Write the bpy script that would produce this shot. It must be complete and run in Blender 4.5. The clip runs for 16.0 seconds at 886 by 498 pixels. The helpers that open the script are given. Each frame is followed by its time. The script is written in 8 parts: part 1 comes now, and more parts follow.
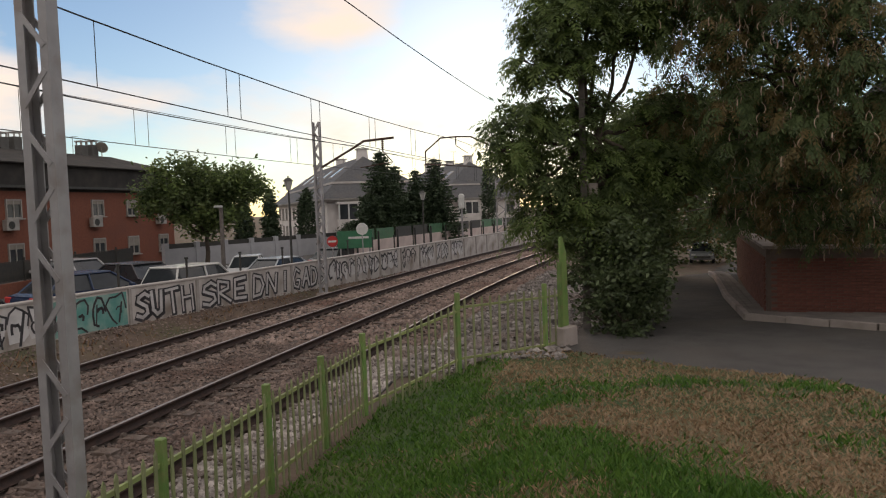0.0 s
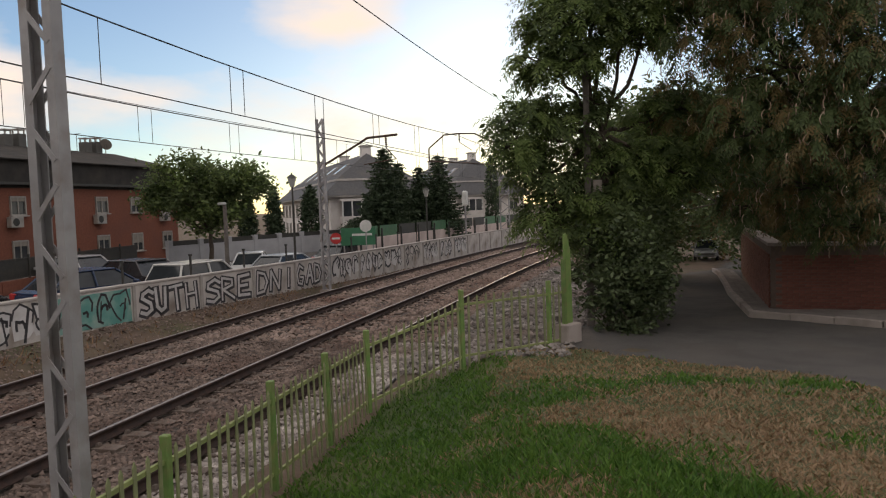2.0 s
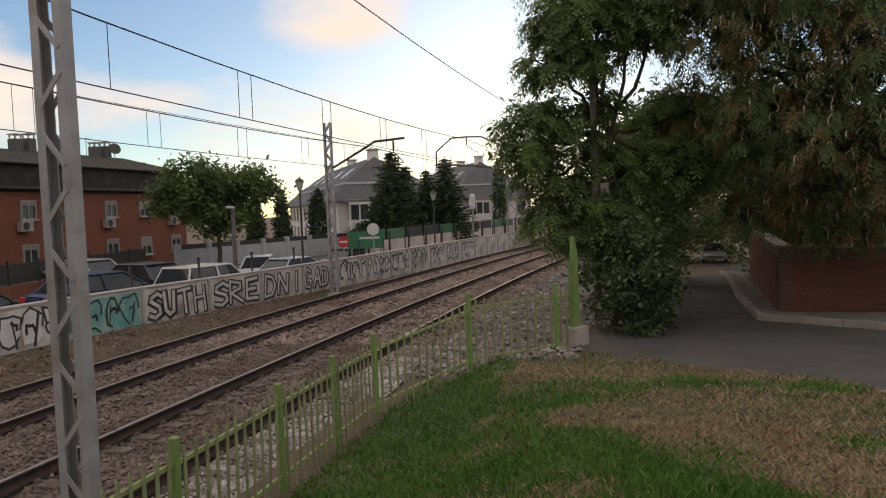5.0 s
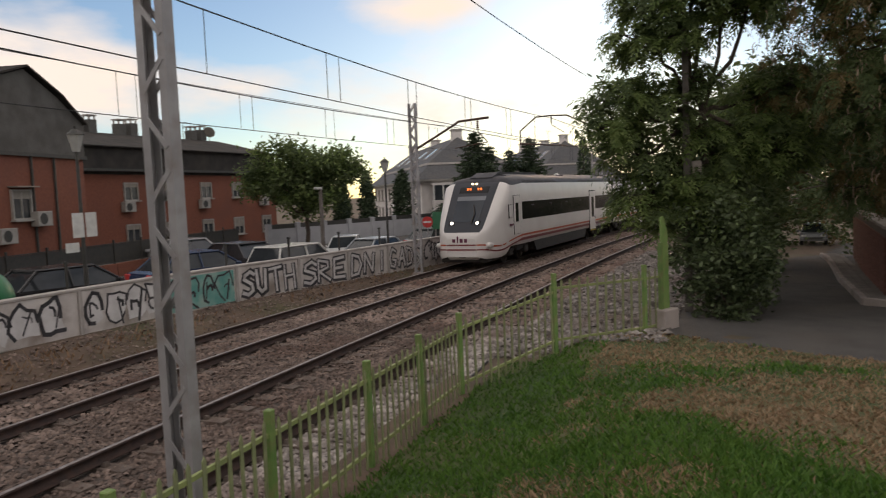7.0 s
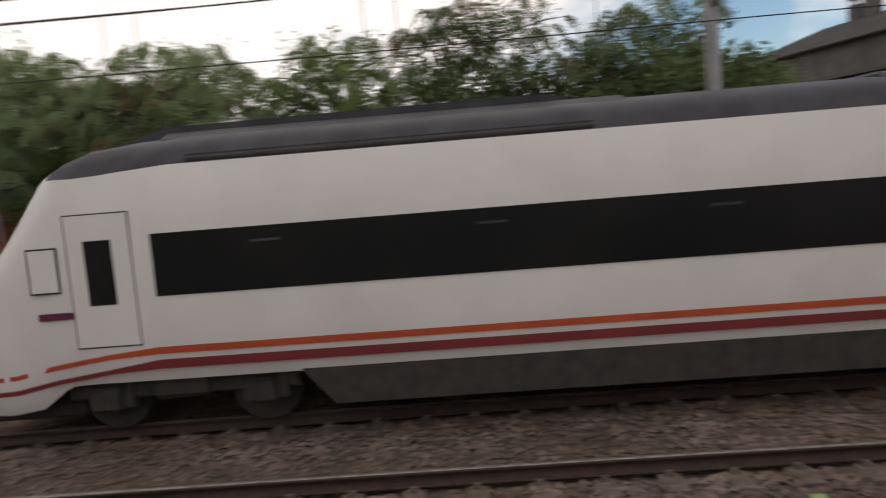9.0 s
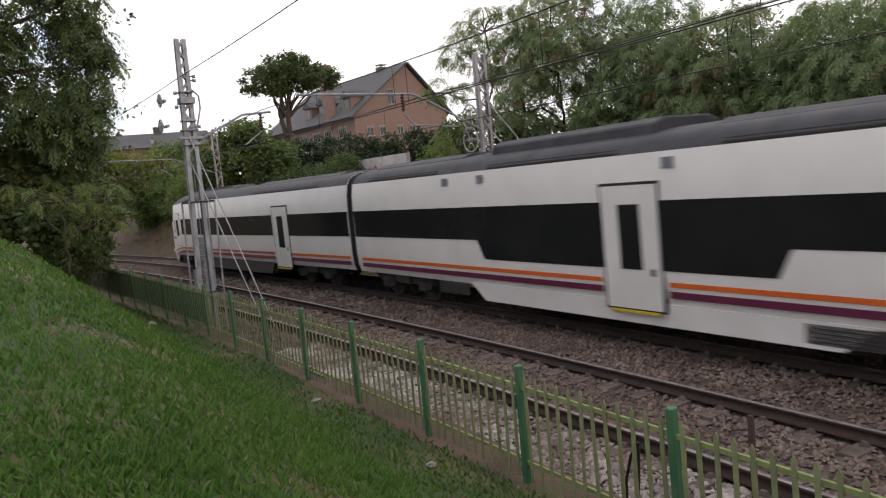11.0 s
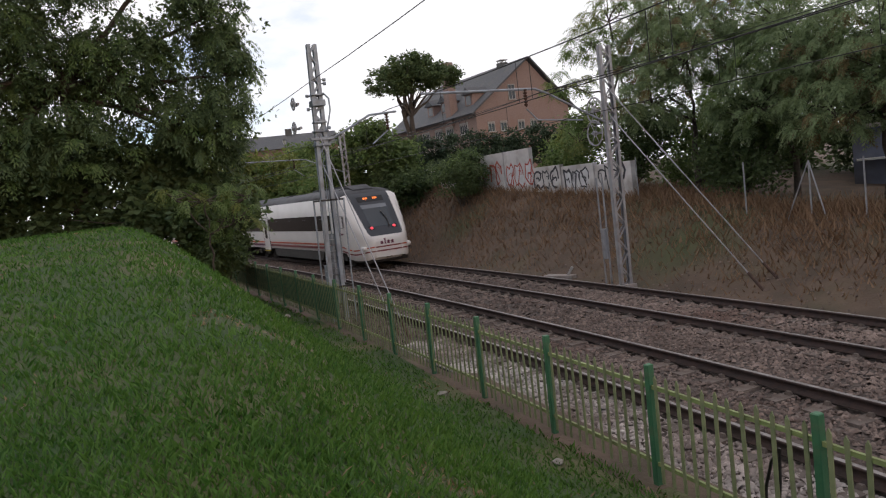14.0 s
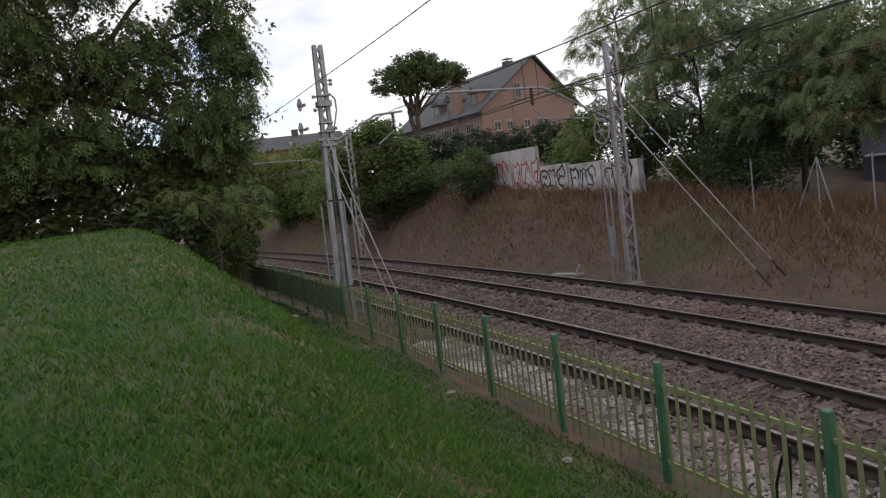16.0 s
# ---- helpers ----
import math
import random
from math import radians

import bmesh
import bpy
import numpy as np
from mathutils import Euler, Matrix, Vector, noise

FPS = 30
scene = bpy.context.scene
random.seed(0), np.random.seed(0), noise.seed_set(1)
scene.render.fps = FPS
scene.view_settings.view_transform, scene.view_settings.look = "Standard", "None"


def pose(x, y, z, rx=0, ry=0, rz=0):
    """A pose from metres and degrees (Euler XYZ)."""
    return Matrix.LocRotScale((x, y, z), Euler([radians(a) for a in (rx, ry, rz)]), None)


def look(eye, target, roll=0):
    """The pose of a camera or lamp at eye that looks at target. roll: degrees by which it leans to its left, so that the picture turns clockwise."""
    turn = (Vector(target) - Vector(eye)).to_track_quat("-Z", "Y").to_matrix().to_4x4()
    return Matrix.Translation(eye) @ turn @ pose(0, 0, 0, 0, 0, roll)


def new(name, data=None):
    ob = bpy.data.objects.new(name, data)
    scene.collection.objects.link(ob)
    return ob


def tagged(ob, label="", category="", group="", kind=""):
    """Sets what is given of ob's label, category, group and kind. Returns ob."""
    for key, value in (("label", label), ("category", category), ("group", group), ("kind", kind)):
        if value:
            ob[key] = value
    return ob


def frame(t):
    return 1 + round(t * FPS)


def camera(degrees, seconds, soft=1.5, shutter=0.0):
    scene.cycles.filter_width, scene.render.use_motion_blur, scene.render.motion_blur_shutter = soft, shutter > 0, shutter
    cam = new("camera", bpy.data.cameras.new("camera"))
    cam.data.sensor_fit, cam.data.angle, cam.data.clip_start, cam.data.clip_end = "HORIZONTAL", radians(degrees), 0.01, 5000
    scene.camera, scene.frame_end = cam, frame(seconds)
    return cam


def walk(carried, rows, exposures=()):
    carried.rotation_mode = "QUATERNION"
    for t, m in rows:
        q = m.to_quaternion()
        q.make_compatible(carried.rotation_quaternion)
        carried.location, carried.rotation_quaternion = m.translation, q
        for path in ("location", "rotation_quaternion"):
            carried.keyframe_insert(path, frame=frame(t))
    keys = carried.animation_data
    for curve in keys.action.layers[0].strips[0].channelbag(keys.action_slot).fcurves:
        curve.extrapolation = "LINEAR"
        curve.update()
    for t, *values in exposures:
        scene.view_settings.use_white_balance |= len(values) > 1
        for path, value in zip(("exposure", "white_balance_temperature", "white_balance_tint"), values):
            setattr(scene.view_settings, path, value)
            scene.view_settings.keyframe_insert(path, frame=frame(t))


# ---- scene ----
cam = camera(62.12, 16.0, soft=1.15, shutter=0.3)
PATH = [
    (0.0, pose(0.000, 0.000, 2.918, 86.93, 2.04, -77.98)),
    (0.5, pose(-0.001, 0.003, 2.919, 87.07, 2.06, -77.85)),
    (1.0, pose(0.003, 0.003, 2.919, 87.00, 2.07, -77.80)),
    (1.5, pose(0.010, 0.008, 2.920, 86.88, 2.15, -77.83)),
    (2.0, pose(0.014, 0.013, 2.915, 86.71, 2.04, -77.72)),
    (2.5, pose(0.003, 0.004, 2.918, 86.90, 2.00, -77.79)),
    (3.0, pose(0.004, 0.005, 2.917, 87.08, 2.01, -77.67)),
    (5.5, pose(-0.004, 0.003, 2.913, 86.84, 2.31, -76.69)),
    (6.0, pose(0.008, 0.014, 2.914, 86.58, 2.31, -75.66)),
    (6.5, pose(0.013, 0.027, 2.911, 86.08, 2.43, -74.12)),
    (7.0, pose(0.004, 0.047, 2.907, 85.71, 2.38, -70.70)),
    (7.5, pose(-0.017, 0.090, 2.891, 84.99, 2.42, -63.26)),
    (8.0, pose(-0.056, 0.183, 2.884, 83.78, 2.67, -48.62)),
    (8.2, pose(0.135, 0.398, 2.795, 83.56, 3.17, -39.60)),
    (10.3, pose(0.134, -0.702, 3.150, 84.28, 5.25, 54.07)),
    (10.5, pose(0.142, -0.708, 3.146, 84.69, 5.40, 56.57)),
    (11.0, pose(0.134, -0.727, 3.159, 84.45, 5.79, 59.09)),
    (11.5, pose(0.117, -0.748, 3.174, 84.53, 6.02, 61.22)),
    (12.0, pose(0.150, -0.759, 3.172, 84.87, 5.88, 63.82)),
    (12.5, pose(0.144, -0.770, 3.181, 84.85, 6.08, 64.59)),
    (13.0, pose(0.133, -0.777, 3.176, 84.76, 6.64, 65.74)),
    (13.5, pose(0.114, -0.754, 3.172, 84.86, 6.72, 66.64)),
    (14.0, pose(0.151, -0.799, 3.179, 85.12, 6.75, 68.48)),
    (14.5, pose(0.155, -0.809, 3.179, 84.86, 6.66, 68.29)),
    (15.0, pose(0.158, -0.810, 3.181, 84.90, 6.67, 68.14)),
    (15.5, pose(0.146, -0.808, 3.182, 84.68, 7.05, 67.94)),
    (16.0, pose(0.160, -0.816, 3.185, 85.12, 7.22, 68.97)),
]
EXPOSURES = [(0, 0.1, 7300, 13), (8.2, 0.1, 7300, 13), (10.3, 0.58, 6850, 13), (12.0, 0.46, 6700, 12), (14.0, 0.28, 6500, 12), (16, 0.23, 6500, 12)]
walk(cam, PATH, EXPOSURES)

# ---- world and sun ----
SUN_AZ, SUN_EL = radians(-82), radians(7)
world = bpy.data.worlds.new("world")
scene.world = world
world.use_nodes = True
wn = world.node_tree.nodes
wl = world.node_tree.links
wn.clear()
w_out = wn.new("ShaderNodeOutputWorld")
w_bg = wn.new("ShaderNodeBackground")
sky = wn.new("ShaderNodeTexSky")
sky.sky_type = "NISHITA"
sky.sun_disc = False
sky.sun_elevation = radians(14)
sky.sun_rotation = radians(82)
sky.air_density, sky.dust_density, sky.ozone_density = 1.0, 0.22, 1.0
w_tc = wn.new("ShaderNodeTexCoord")
w_map = wn.new("ShaderNodeMapping")
w_map.inputs["Scale"].default_value = (1.0, 1.0, 2.6)
w_map.inputs["Location"].default_value = (0.35, 0.1, 0.2)
w_noise = wn.new("ShaderNodeTexNoise")
w_noise.inputs["Scale"].default_value = 2.1
w_noise.inputs["Detail"].default_value = 7
w_noise.inputs["Roughness"].default_value = 0.52
w_ramp = wn.new("ShaderNodeValToRGB")
w_ramp.color_ramp.elements[0].position = 0.42
w_ramp.color_ramp.elements[1].position = 0.58
w_add = wn.new("ShaderNodeMix")
w_add.data_type = "RGBA"
w_mul = wn.new("ShaderNodeVectorMath")
w_mul.operation = "MULTIPLY"
w_mul.inputs[1].default_value = (0.54, 0.665, 0.85)
w_cloud = wn.new("ShaderNodeMix")
w_cloud.data_type = "RGBA"
w_cloud.inputs["A"].default_value = (6.4, 6.4, 6.6, 1)
w_cloud.inputs["B"].default_value = (6.8, 5.9, 5.3, 1)
w_dot = wn.new("ShaderNodeVectorMath")
w_dot.operation = "DOT_PRODUCT"
w_dot.inputs[1].default_value = (math.sin(radians(82)), math.cos(radians(82)), 0.1)
w_dr = wn.new("ShaderNodeMapRange")
w_dr.inputs["From Min"].default_value = 0.45
w_dr.inputs["From Max"].default_value = 1.0
wl.new(w_tc.outputs["Generated"], w_map.inputs["Vector"])
wl.new(w_map.outputs["Vector"], w_noise.inputs["Vector"])
w_sep = wn.new("ShaderNodeSeparateXYZ")
w_low = wn.new("ShaderNodeMath")
w_low.operation = "MULTIPLY_ADD"
w_low.inputs[1].default_value = 0.04
w_away = wn.new("ShaderNodeMath")
w_away.operation = "MULTIPLY_ADD"
w_away.inputs[1].default_value = -0.07
w_off = wn.new("ShaderNodeMath")
w_off.inputs[1].default_value = 0.045
wl.new(w_tc.outputs["Generated"], w_sep.inputs["Vector"])
wl.new(w_sep.outputs["Z"], w_low.inputs[0])
wl.new(w_noise.outputs["Fac"], w_low.inputs[2])
wl.new(w_dot.outputs["Value"], w_away.inputs[0])
wl.new(w_low.outputs["Value"], w_away.inputs[2])
wl.new(w_away.outputs["Value"], w_off.inputs[0])
w_last = w_off
for vec, flat, reach, amount in (((0.912, 0.34, 0.262), 3.0, 0.17, 0.15), ((0.62, 0.75, 0.20), 2.6, 0.3, 0.08), ((0.80, 0.55, 0.30), 1.5, 0.24, -0.09)):
    w_d = wn.new("ShaderNodeVectorMath")
    w_d.operation = "SUBTRACT"
    w_d.inputs[1].default_value = Vector(vec).normalized()
    w_m = wn.new("ShaderNodeVectorMath")
    w_m.operation = "MULTIPLY"
    w_m.inputs[1].default_value = (1, 1, flat)
    w_l = wn.new("ShaderNodeVectorMath")
    w_l.operation = "LENGTH"
    w_r = wn.new("ShaderNodeMapRange")
    w_r.interpolation_type = "SMOOTHSTEP"
    w_r.inputs["From Min"].default_value, w_r.inputs["From Max"].default_value = reach, reach * 0.35
    w_r.inputs["To Max"].default_value = amount
    w_s = wn.new("ShaderNodeMath")
    wl.new(w_tc.outputs["Generated"], w_d.inputs[0])
    wl.new(w_d.outputs["Vector"], w_m.inputs[0])
    wl.new(w_m.outputs["Vector"], w_l.inputs[0])
    wl.new(w_l.outputs["Value"], w_r.inputs["Value"])
    wl.new(w_last.outputs["Value"], w_s.inputs[0])
    wl.new(w_r.outputs["Result"], w_s.inputs[1])
    w_last = w_s
wl.new(w_last.outputs["Value"], w_ramp.inputs["Fac"])
wl.new(w_tc.outputs["Generated"], w_dot.inputs[0])
wl.new(w_dot.outputs["Value"], w_dr.inputs["Value"])
wl.new(w_dr.outputs["Result"], w_cloud.inputs["Factor"])
wl.new(w_ramp.outputs["Color"], w_add.inputs["Factor"])
wl.new(sky.outputs["Color"], w_mul.inputs[0])
wl.new(w_mul.outputs["Vector"], w_add.inputs["A"])
wl.new(w_cloud.outputs["Result"], w_add.inputs["B"])
wl.new(w_add.outputs["Result"], w_bg.inputs["Color"])
w_bg.inputs["Strength"].default_value = 0.14
wl.new(w_bg.outputs["Background"], w_out.inputs["Surface"])
sun = new("sun", bpy.data.lights.new("sun", "SUN"))
sun.data.energy, sun.data.angle, sun.data.color = 0.5, radians(12), (1.0, 0.72, 0.5)
sun.matrix_world = look((120, 17, 18), (0, 0, 3))

# ---- materials ----
MATS = {}


def mat(name, c1, c2=None, scale=4.0, rough=0.8, bump=0.0, bscale=40.0, metal=0.0, dirt=None, dscale=0.8, damount=0.5, rnd=0.0, emit=0.0, coords="Object", spec=0.5):
    """A surface of two mixed tones, larger stains, fine relief and, for pieces, a change from piece to piece."""
    m = bpy.data.materials.new(name)
    m.use_nodes = True
    n, l = m.node_tree.nodes, m.node_tree.links
    b = n["Principled BSDF"]
    b.inputs["Roughness"].default_value, b.inputs["Metallic"].default_value = rough, metal
    b.inputs["Specular IOR Level"].default_value = spec
    tc = n.new("ShaderNodeTexCoord")
    src = tc.outputs[coords]
    col = None
    if c2 is None:
        c2 = tuple(v * 0.8 for v in c1)
    t1 = n.new("ShaderNodeTexNoise")
    t1.inputs["Scale"].default_value, t1.inputs["Detail"].default_value = scale, 6
    l.new(src, t1.inputs["Vector"])
    r1 = n.new("ShaderNodeMapRange")
    r1.inputs["From Min"].default_value, r1.inputs["From Max"].default_value = 0.35, 0.65
    l.new(t1.outputs["Fac"], r1.inputs["Value"])
    mx = n.new("ShaderNodeMix")
    mx.data_type = "RGBA"
    mx.inputs["A"].default_value, mx.inputs["B"].default_value = (*c1, 1), (*c2, 1)
    l.new(r1.outputs["Result"], mx.inputs["Factor"])
    col = mx.outputs["Result"]
    if dirt:
        t2 = n.new("ShaderNodeTexNoise")
        t2.inputs["Scale"].default_value, t2.inputs["Detail"].default_value = dscale, 8
        l.new(src, t2.inputs["Vector"])
        r2 = n.new("ShaderNodeMapRange")
        r2.inputs["From Min"].default_value, r2.inputs["From Max"].default_value = 0.5, 0.72
        r2.inputs["To Max"].default_value = damount
        l.new(t2.outputs["Fac"], r2.inputs["Value"])
        m2 = n.new("ShaderNodeMix")
        m2.data_type = "RGBA"
        m2.inputs["B"].default_value = (*dirt, 1)
        l.new(col, m2.inputs["A"])
        l.new(r2.outputs["Result"], m2.inputs["Factor"])
        col = m2.outputs["Result"]
    if rnd:
        oi = n.new("ShaderNodeObjectInfo")
        ge = n.new("ShaderNodeNewGeometry")
        ad = n.new("ShaderNodeMath")
        ad.operation = "ADD"
        l.new(oi.outputs["Random"], ad.inputs[0])
        l.new(ge.outputs["Random Per Island"], ad.inputs[1])
        mr = n.new("ShaderNodeMapRange")
        mr.inputs["From Max"].default_value = 2.0
        mr.inputs["To Min"].default_value, mr.inputs["To Max"].default_value = 1 - rnd, 1 + rnd
        l.new(ad.outputs["Value"], mr.inputs["Value"])
        hs = n.new("ShaderNodeHueSaturation")
        l.new(mr.outputs["Result"], hs.inputs["Value"])
        l.new(col, hs.inputs["Color"])
        col = hs.outputs["Color"]
    l.new(col, b.inputs["Base Color"])
    if bump:
        t3 = n.new("ShaderNodeTexNoise")
        t3.inputs["Scale"].default_value, t3.inputs["Detail"].default_value = bscale, 5
        l.new(src, t3.inputs["Vector"])
        bp = n.new("ShaderNodeBump")
        bp.inputs["Strength"].default_value, bp.inputs["Distance"].default_value = bump, 0.02
        l.new(t3.outputs["Fac"], bp.inputs["Height"])
        l.new(bp.outputs["Normal"], b.inputs["Normal"])
    if emit:
        b.inputs["Emission Color"].default_value = (*c1, 1)
        b.inputs["Emission Strength"].default_value = emit
    MATS[name] = m
    return m


def leafmat(name, c1, c2, trans=0.25, rough=0.55):
    """Leaves: tone from leaf to leaf, a little light through them."""
    m = bpy.data.materials.new(name)
    m.use_nodes = True
    n, l = m.node_tree.nodes, m.node_tree.links
    b = n["Principled BSDF"]
    b.inputs["Roughness"].default_value = rough
    b.inputs["Specular IOR Level"].default_value = 0.3
    ge = n.new("ShaderNodeNewGeometry")
    tc = n.new("ShaderNodeTexCoord")
    nz = n.new("ShaderNodeTexNoise")
    nz.inputs["Scale"].default_value = 0.8
    l.new(tc.outputs["Object"], nz.inputs["Vector"])
    ad = n.new("ShaderNodeMath")
    ad.operation = "ADD"
    l.new(ge.outputs["Random Per Island"], ad.inputs[0])
    l.new(nz.outputs["Fac"], ad.inputs[1])
    mr = n.new("ShaderNodeMapRange")
    mr.inputs["From Min"].default_value, mr.inputs["From Max"].default_value = 0.3, 1.4
    l.new(ad.outputs["Value"], mr.inputs["Value"])
    mx = n.new("ShaderNodeMix")
    mx.data_type = "RGBA"
    mx.inputs["A"].default_value, mx.inputs["B"].default_value = (*c1, 1), (*c2, 1)
    l.new(mr.outputs["Result"], mx.inputs["Factor"])
    l.new(mx.outputs["Result"], b.inputs["Base Color"])
    tr = n.new("ShaderNodeBsdfTranslucent")
    l.new(mx.outputs["Result"], tr.inputs["Color"])
    ms = n.new("ShaderNodeMixShader")
    ms.inputs["Fac"].default_value = trans
    l.new(b.outputs["BSDF"], ms.inputs[1])
    l.new(tr.outputs["BSDF"], ms.inputs[2])
    l.new(ms.outputs["Shader"], n["Material Output"].inputs["Surface"])
    return m


M_RAILSIDE = mat("rail_rust", (0.055, 0.03, 0.024), (0.03, 0.02, 0.018), 9, 0.85, 0.3, 60)
M_RAILTOP = mat("rail_head", (0.34, 0.31, 0.30), (0.2, 0.17, 0.16), 12, 0.48, 0, 40, metal=0.7)
M_SLEEPER = mat("sleeper_concrete", (0.145, 0.115, 0.10), (0.09, 0.068, 0.056), 6, 0.95, 0.4, 50, dirt=(0.09, 0.055, 0.04), dscale=3, damount=0.8, rnd=0.2)
M_STONE = mat("ballast_stone", (0.42, 0.375, 0.35), (0.17, 0.145, 0.13), 2.0, 0.95, 0.2, 60, dirt=(0.13, 0.07, 0.05), dscale=0.35, damount=0.7, rnd=0.65)
M_STONE2 = mat("rust_stained_stone", (0.22, 0.163, 0.138), (0.118, 0.084, 0.07), 2.0, 0.95, 0.2, 60, dirt=(0.085, 0.042, 0.03), dscale=0.35, damount=0.75, rnd=0.7)
M_BED = mat("ballast_bed", (0.11, 0.083, 0.07), (0.04, 0.03, 0.026), 22, 0.97, 0.9, 26, dirt=(0.12, 0.075, 0.055), dscale=0.4, damount=0.6)
M_FENCE = mat("fence_green", (0.105, 0.20, 0.05), (0.16, 0.235, 0.07), 5, 0.6, 0.2, 50, dirt=(0.2, 0.16, 0.08), dscale=6, damount=0.6, rnd=0.25, coords="Object")
M_FENCE2 = mat("fence_dark_green", (0.035, 0.12, 0.06), (0.05, 0.16, 0.075), 5, 0.55, 0.2, 50, dirt=(0.12, 0.12, 0.07), dscale=6, damount=0.5, rnd=0.2)
M_PICKET = mat("weathered_picket", (0.235, 0.25, 0.125), (0.16, 0.185, 0.09), 6, 0.7, 0.2, 50, dirt=(0.19, 0.16, 0.10), dscale=5, damount=0.6, rnd=0.3)
M_TOPRAIL = mat("yellowed_rail", (0.27, 0.31, 0.11), (0.19, 0.24, 0.085), 6, 0.65, 0.2, 50, dirt=(0.17, 0.15, 0.08), dscale=5, damount=0.5, rnd=0.2)
M_SCREENING = mat("green_mesh", (0.03, 0.14, 0.075), (0.022, 0.105, 0.055), 3, 0.8, 0.3, 80)
M_GALV = mat("galvanised_steel", (0.36, 0.35, 0.36), (0.28, 0.27, 0.28), 3, 0.55, 0.1, 30, metal=0.25, dirt=(0.18, 0.13, 0.1), dscale=4, damount=0.5)
M_WIRE = mat("dark_wire", (0.03, 0.028, 0.028), None, 3, 0.5, metal=0.5)
M_RUSTY = mat("brown_steel", (0.09, 0.045, 0.03), (0.05, 0.03, 0.025), 8, 0.8, 0.2, 40)
M_CERAMIC = mat("brown_insulator", (0.08, 0.04, 0.03), None, 3, 0.25)
M_WHITE = mat("train_white", (0.69, 0.655, 0.64), (0.64, 0.605, 0.59), 1.2, 0.33, 0, dirt=(0.55, 0.51, 0.47), dscale=0.9, damount=0.3)
M_ROOF = mat("train_roof", (0.030, 0.030, 0.036), (0.05, 0.05, 0.058), 2, 0.55, 0, dirt=(0.075, 0.07, 0.066), dscale=1.5, damount=0.4, spec=0.2)
M_SUNBLIND = mat("sun_blind", (0.17, 0.18, 0.2), (0.14, 0.15, 0.17), 2, 0.5)
M_RED = mat("dark_red_stripe", (0.2, 0.022, 0.025), (0.16, 0.02, 0.025), 3, 0.4)
M_VERMILION = mat("orange_red_stripe", (0.48, 0.07, 0.02), (0.40, 0.055, 0.018), 3, 0.4)
M_RUBBER = mat("bellows_rubber", (0.02, 0.02, 0.023), (0.013, 0.013, 0.015), 3, 0.95, spec=0.1)
M_GALV2 = mat("weathered_galvanised_steel", (0.30, 0.325, 0.36), (0.21, 0.225, 0.25), 3, 0.5, 0.1, 30, metal=0.3, dirt=(0.12, 0.11, 0.1), dscale=4, damount=0.5)
M_MASK = mat("train_mask", (0.03, 0.033, 0.043), (0.022, 0.025, 0.034), 2, 0.3, spec=0.35)
M_DARKGLASS = mat("tinted_glass", (0.012, 0.012, 0.014), (0.018, 0.017, 0.018), 0.8, 0.1, spec=0.22)
M_SCREEN = mat("windscreen_glass", (0.02, 0.028, 0.042), (0.012, 0.018, 0.028), 1.0, 0.06)
M_ORANGE = mat("orange_stripe", (0.62, 0.115, 0.018), (0.55, 0.10, 0.018), 3, 0.4)
M_PURPLE = mat("purple_stripe", (0.12, 0.012, 0.05), (0.1, 0.012, 0.04), 3, 0.4)
M_UNDER = mat("underframe", (0.028, 0.025, 0.024), (0.05, 0.042, 0.037), 5, 0.8, 0.3, 30)
M_GREYBAND = mat("bellows", (0.018, 0.018, 0.02), (0.012, 0.012, 0.014), 3, 0.85)
M_HEAD = mat("headlight", (1.0, 0.95, 0.85), None, 3, 0.3, emit=3.0)
M_MARKER = mat("top_headlight", (1.0, 0.8, 0.5), None, 3, 0.3, emit=2.5)
M_TAIL = mat("tail_light", (0.9, 0.07, 0.10), None, 3, 0.3, emit=0.8)
M_AMBER = mat("amber_display", (1.0, 0.22, 0.05), None, 3, 0.3, emit=1.2)
M_YELLOW = mat("yellow_step", (0.55, 0.4, 0.03), None, 4, 0.6)
M_CONCRETE = mat("concrete", (0.36, 0.31, 0.285), (0.28, 0.24, 0.22), 2.5, 0.95, 0.4, 30, dirt=(0.15, 0.12, 0.1), dscale=1.5, damount=0.6)
M_GROUND = mat("ground_soil", (0.125, 0.083, 0.058), (0.075, 0.052, 0.036), 1.3, 0.97, 0.8, 14, dirt=(0.05, 0.07, 0.02), dscale=0.25, damount=0.7)

# ---- the bent line of the track: u along it, s outwards from the bend's inside, z up from the rail head ----
R0 = 330.7
GAUGE = 1.735
S_A = 5.25
S_B = S_A + GAUGE
S_C = S_B + 2.09
S_D = S_C + GAUGE
S_NEAR, S_FAR = (S_A + S_B) / 2, (S_C + S_D) / 2


def P(u, s, z=0.0):
    a = u / R0
    return Vector(((R0 + s) * math.sin(a), (R0 + s) * math.cos(a) - R0, z))


def at(u, s, z=0.0, turn=0.0):
    p = P(u, s, z)
    return pose(p.x, p.y, p.z, 0, 0, -math.degrees(u / R0) + turn)


def us(x, y):
    return R0 * math.atan2(x, y + R0), math.hypot(x, y + R0) - R0


def lerp(x, pts):
    return float(np.interp(x, [p[0] for p in pts], [p[1] for p in pts]))


def smooth(t):
    t = min(1, max(0, t))
    return t * t * (3 - 2 * t)


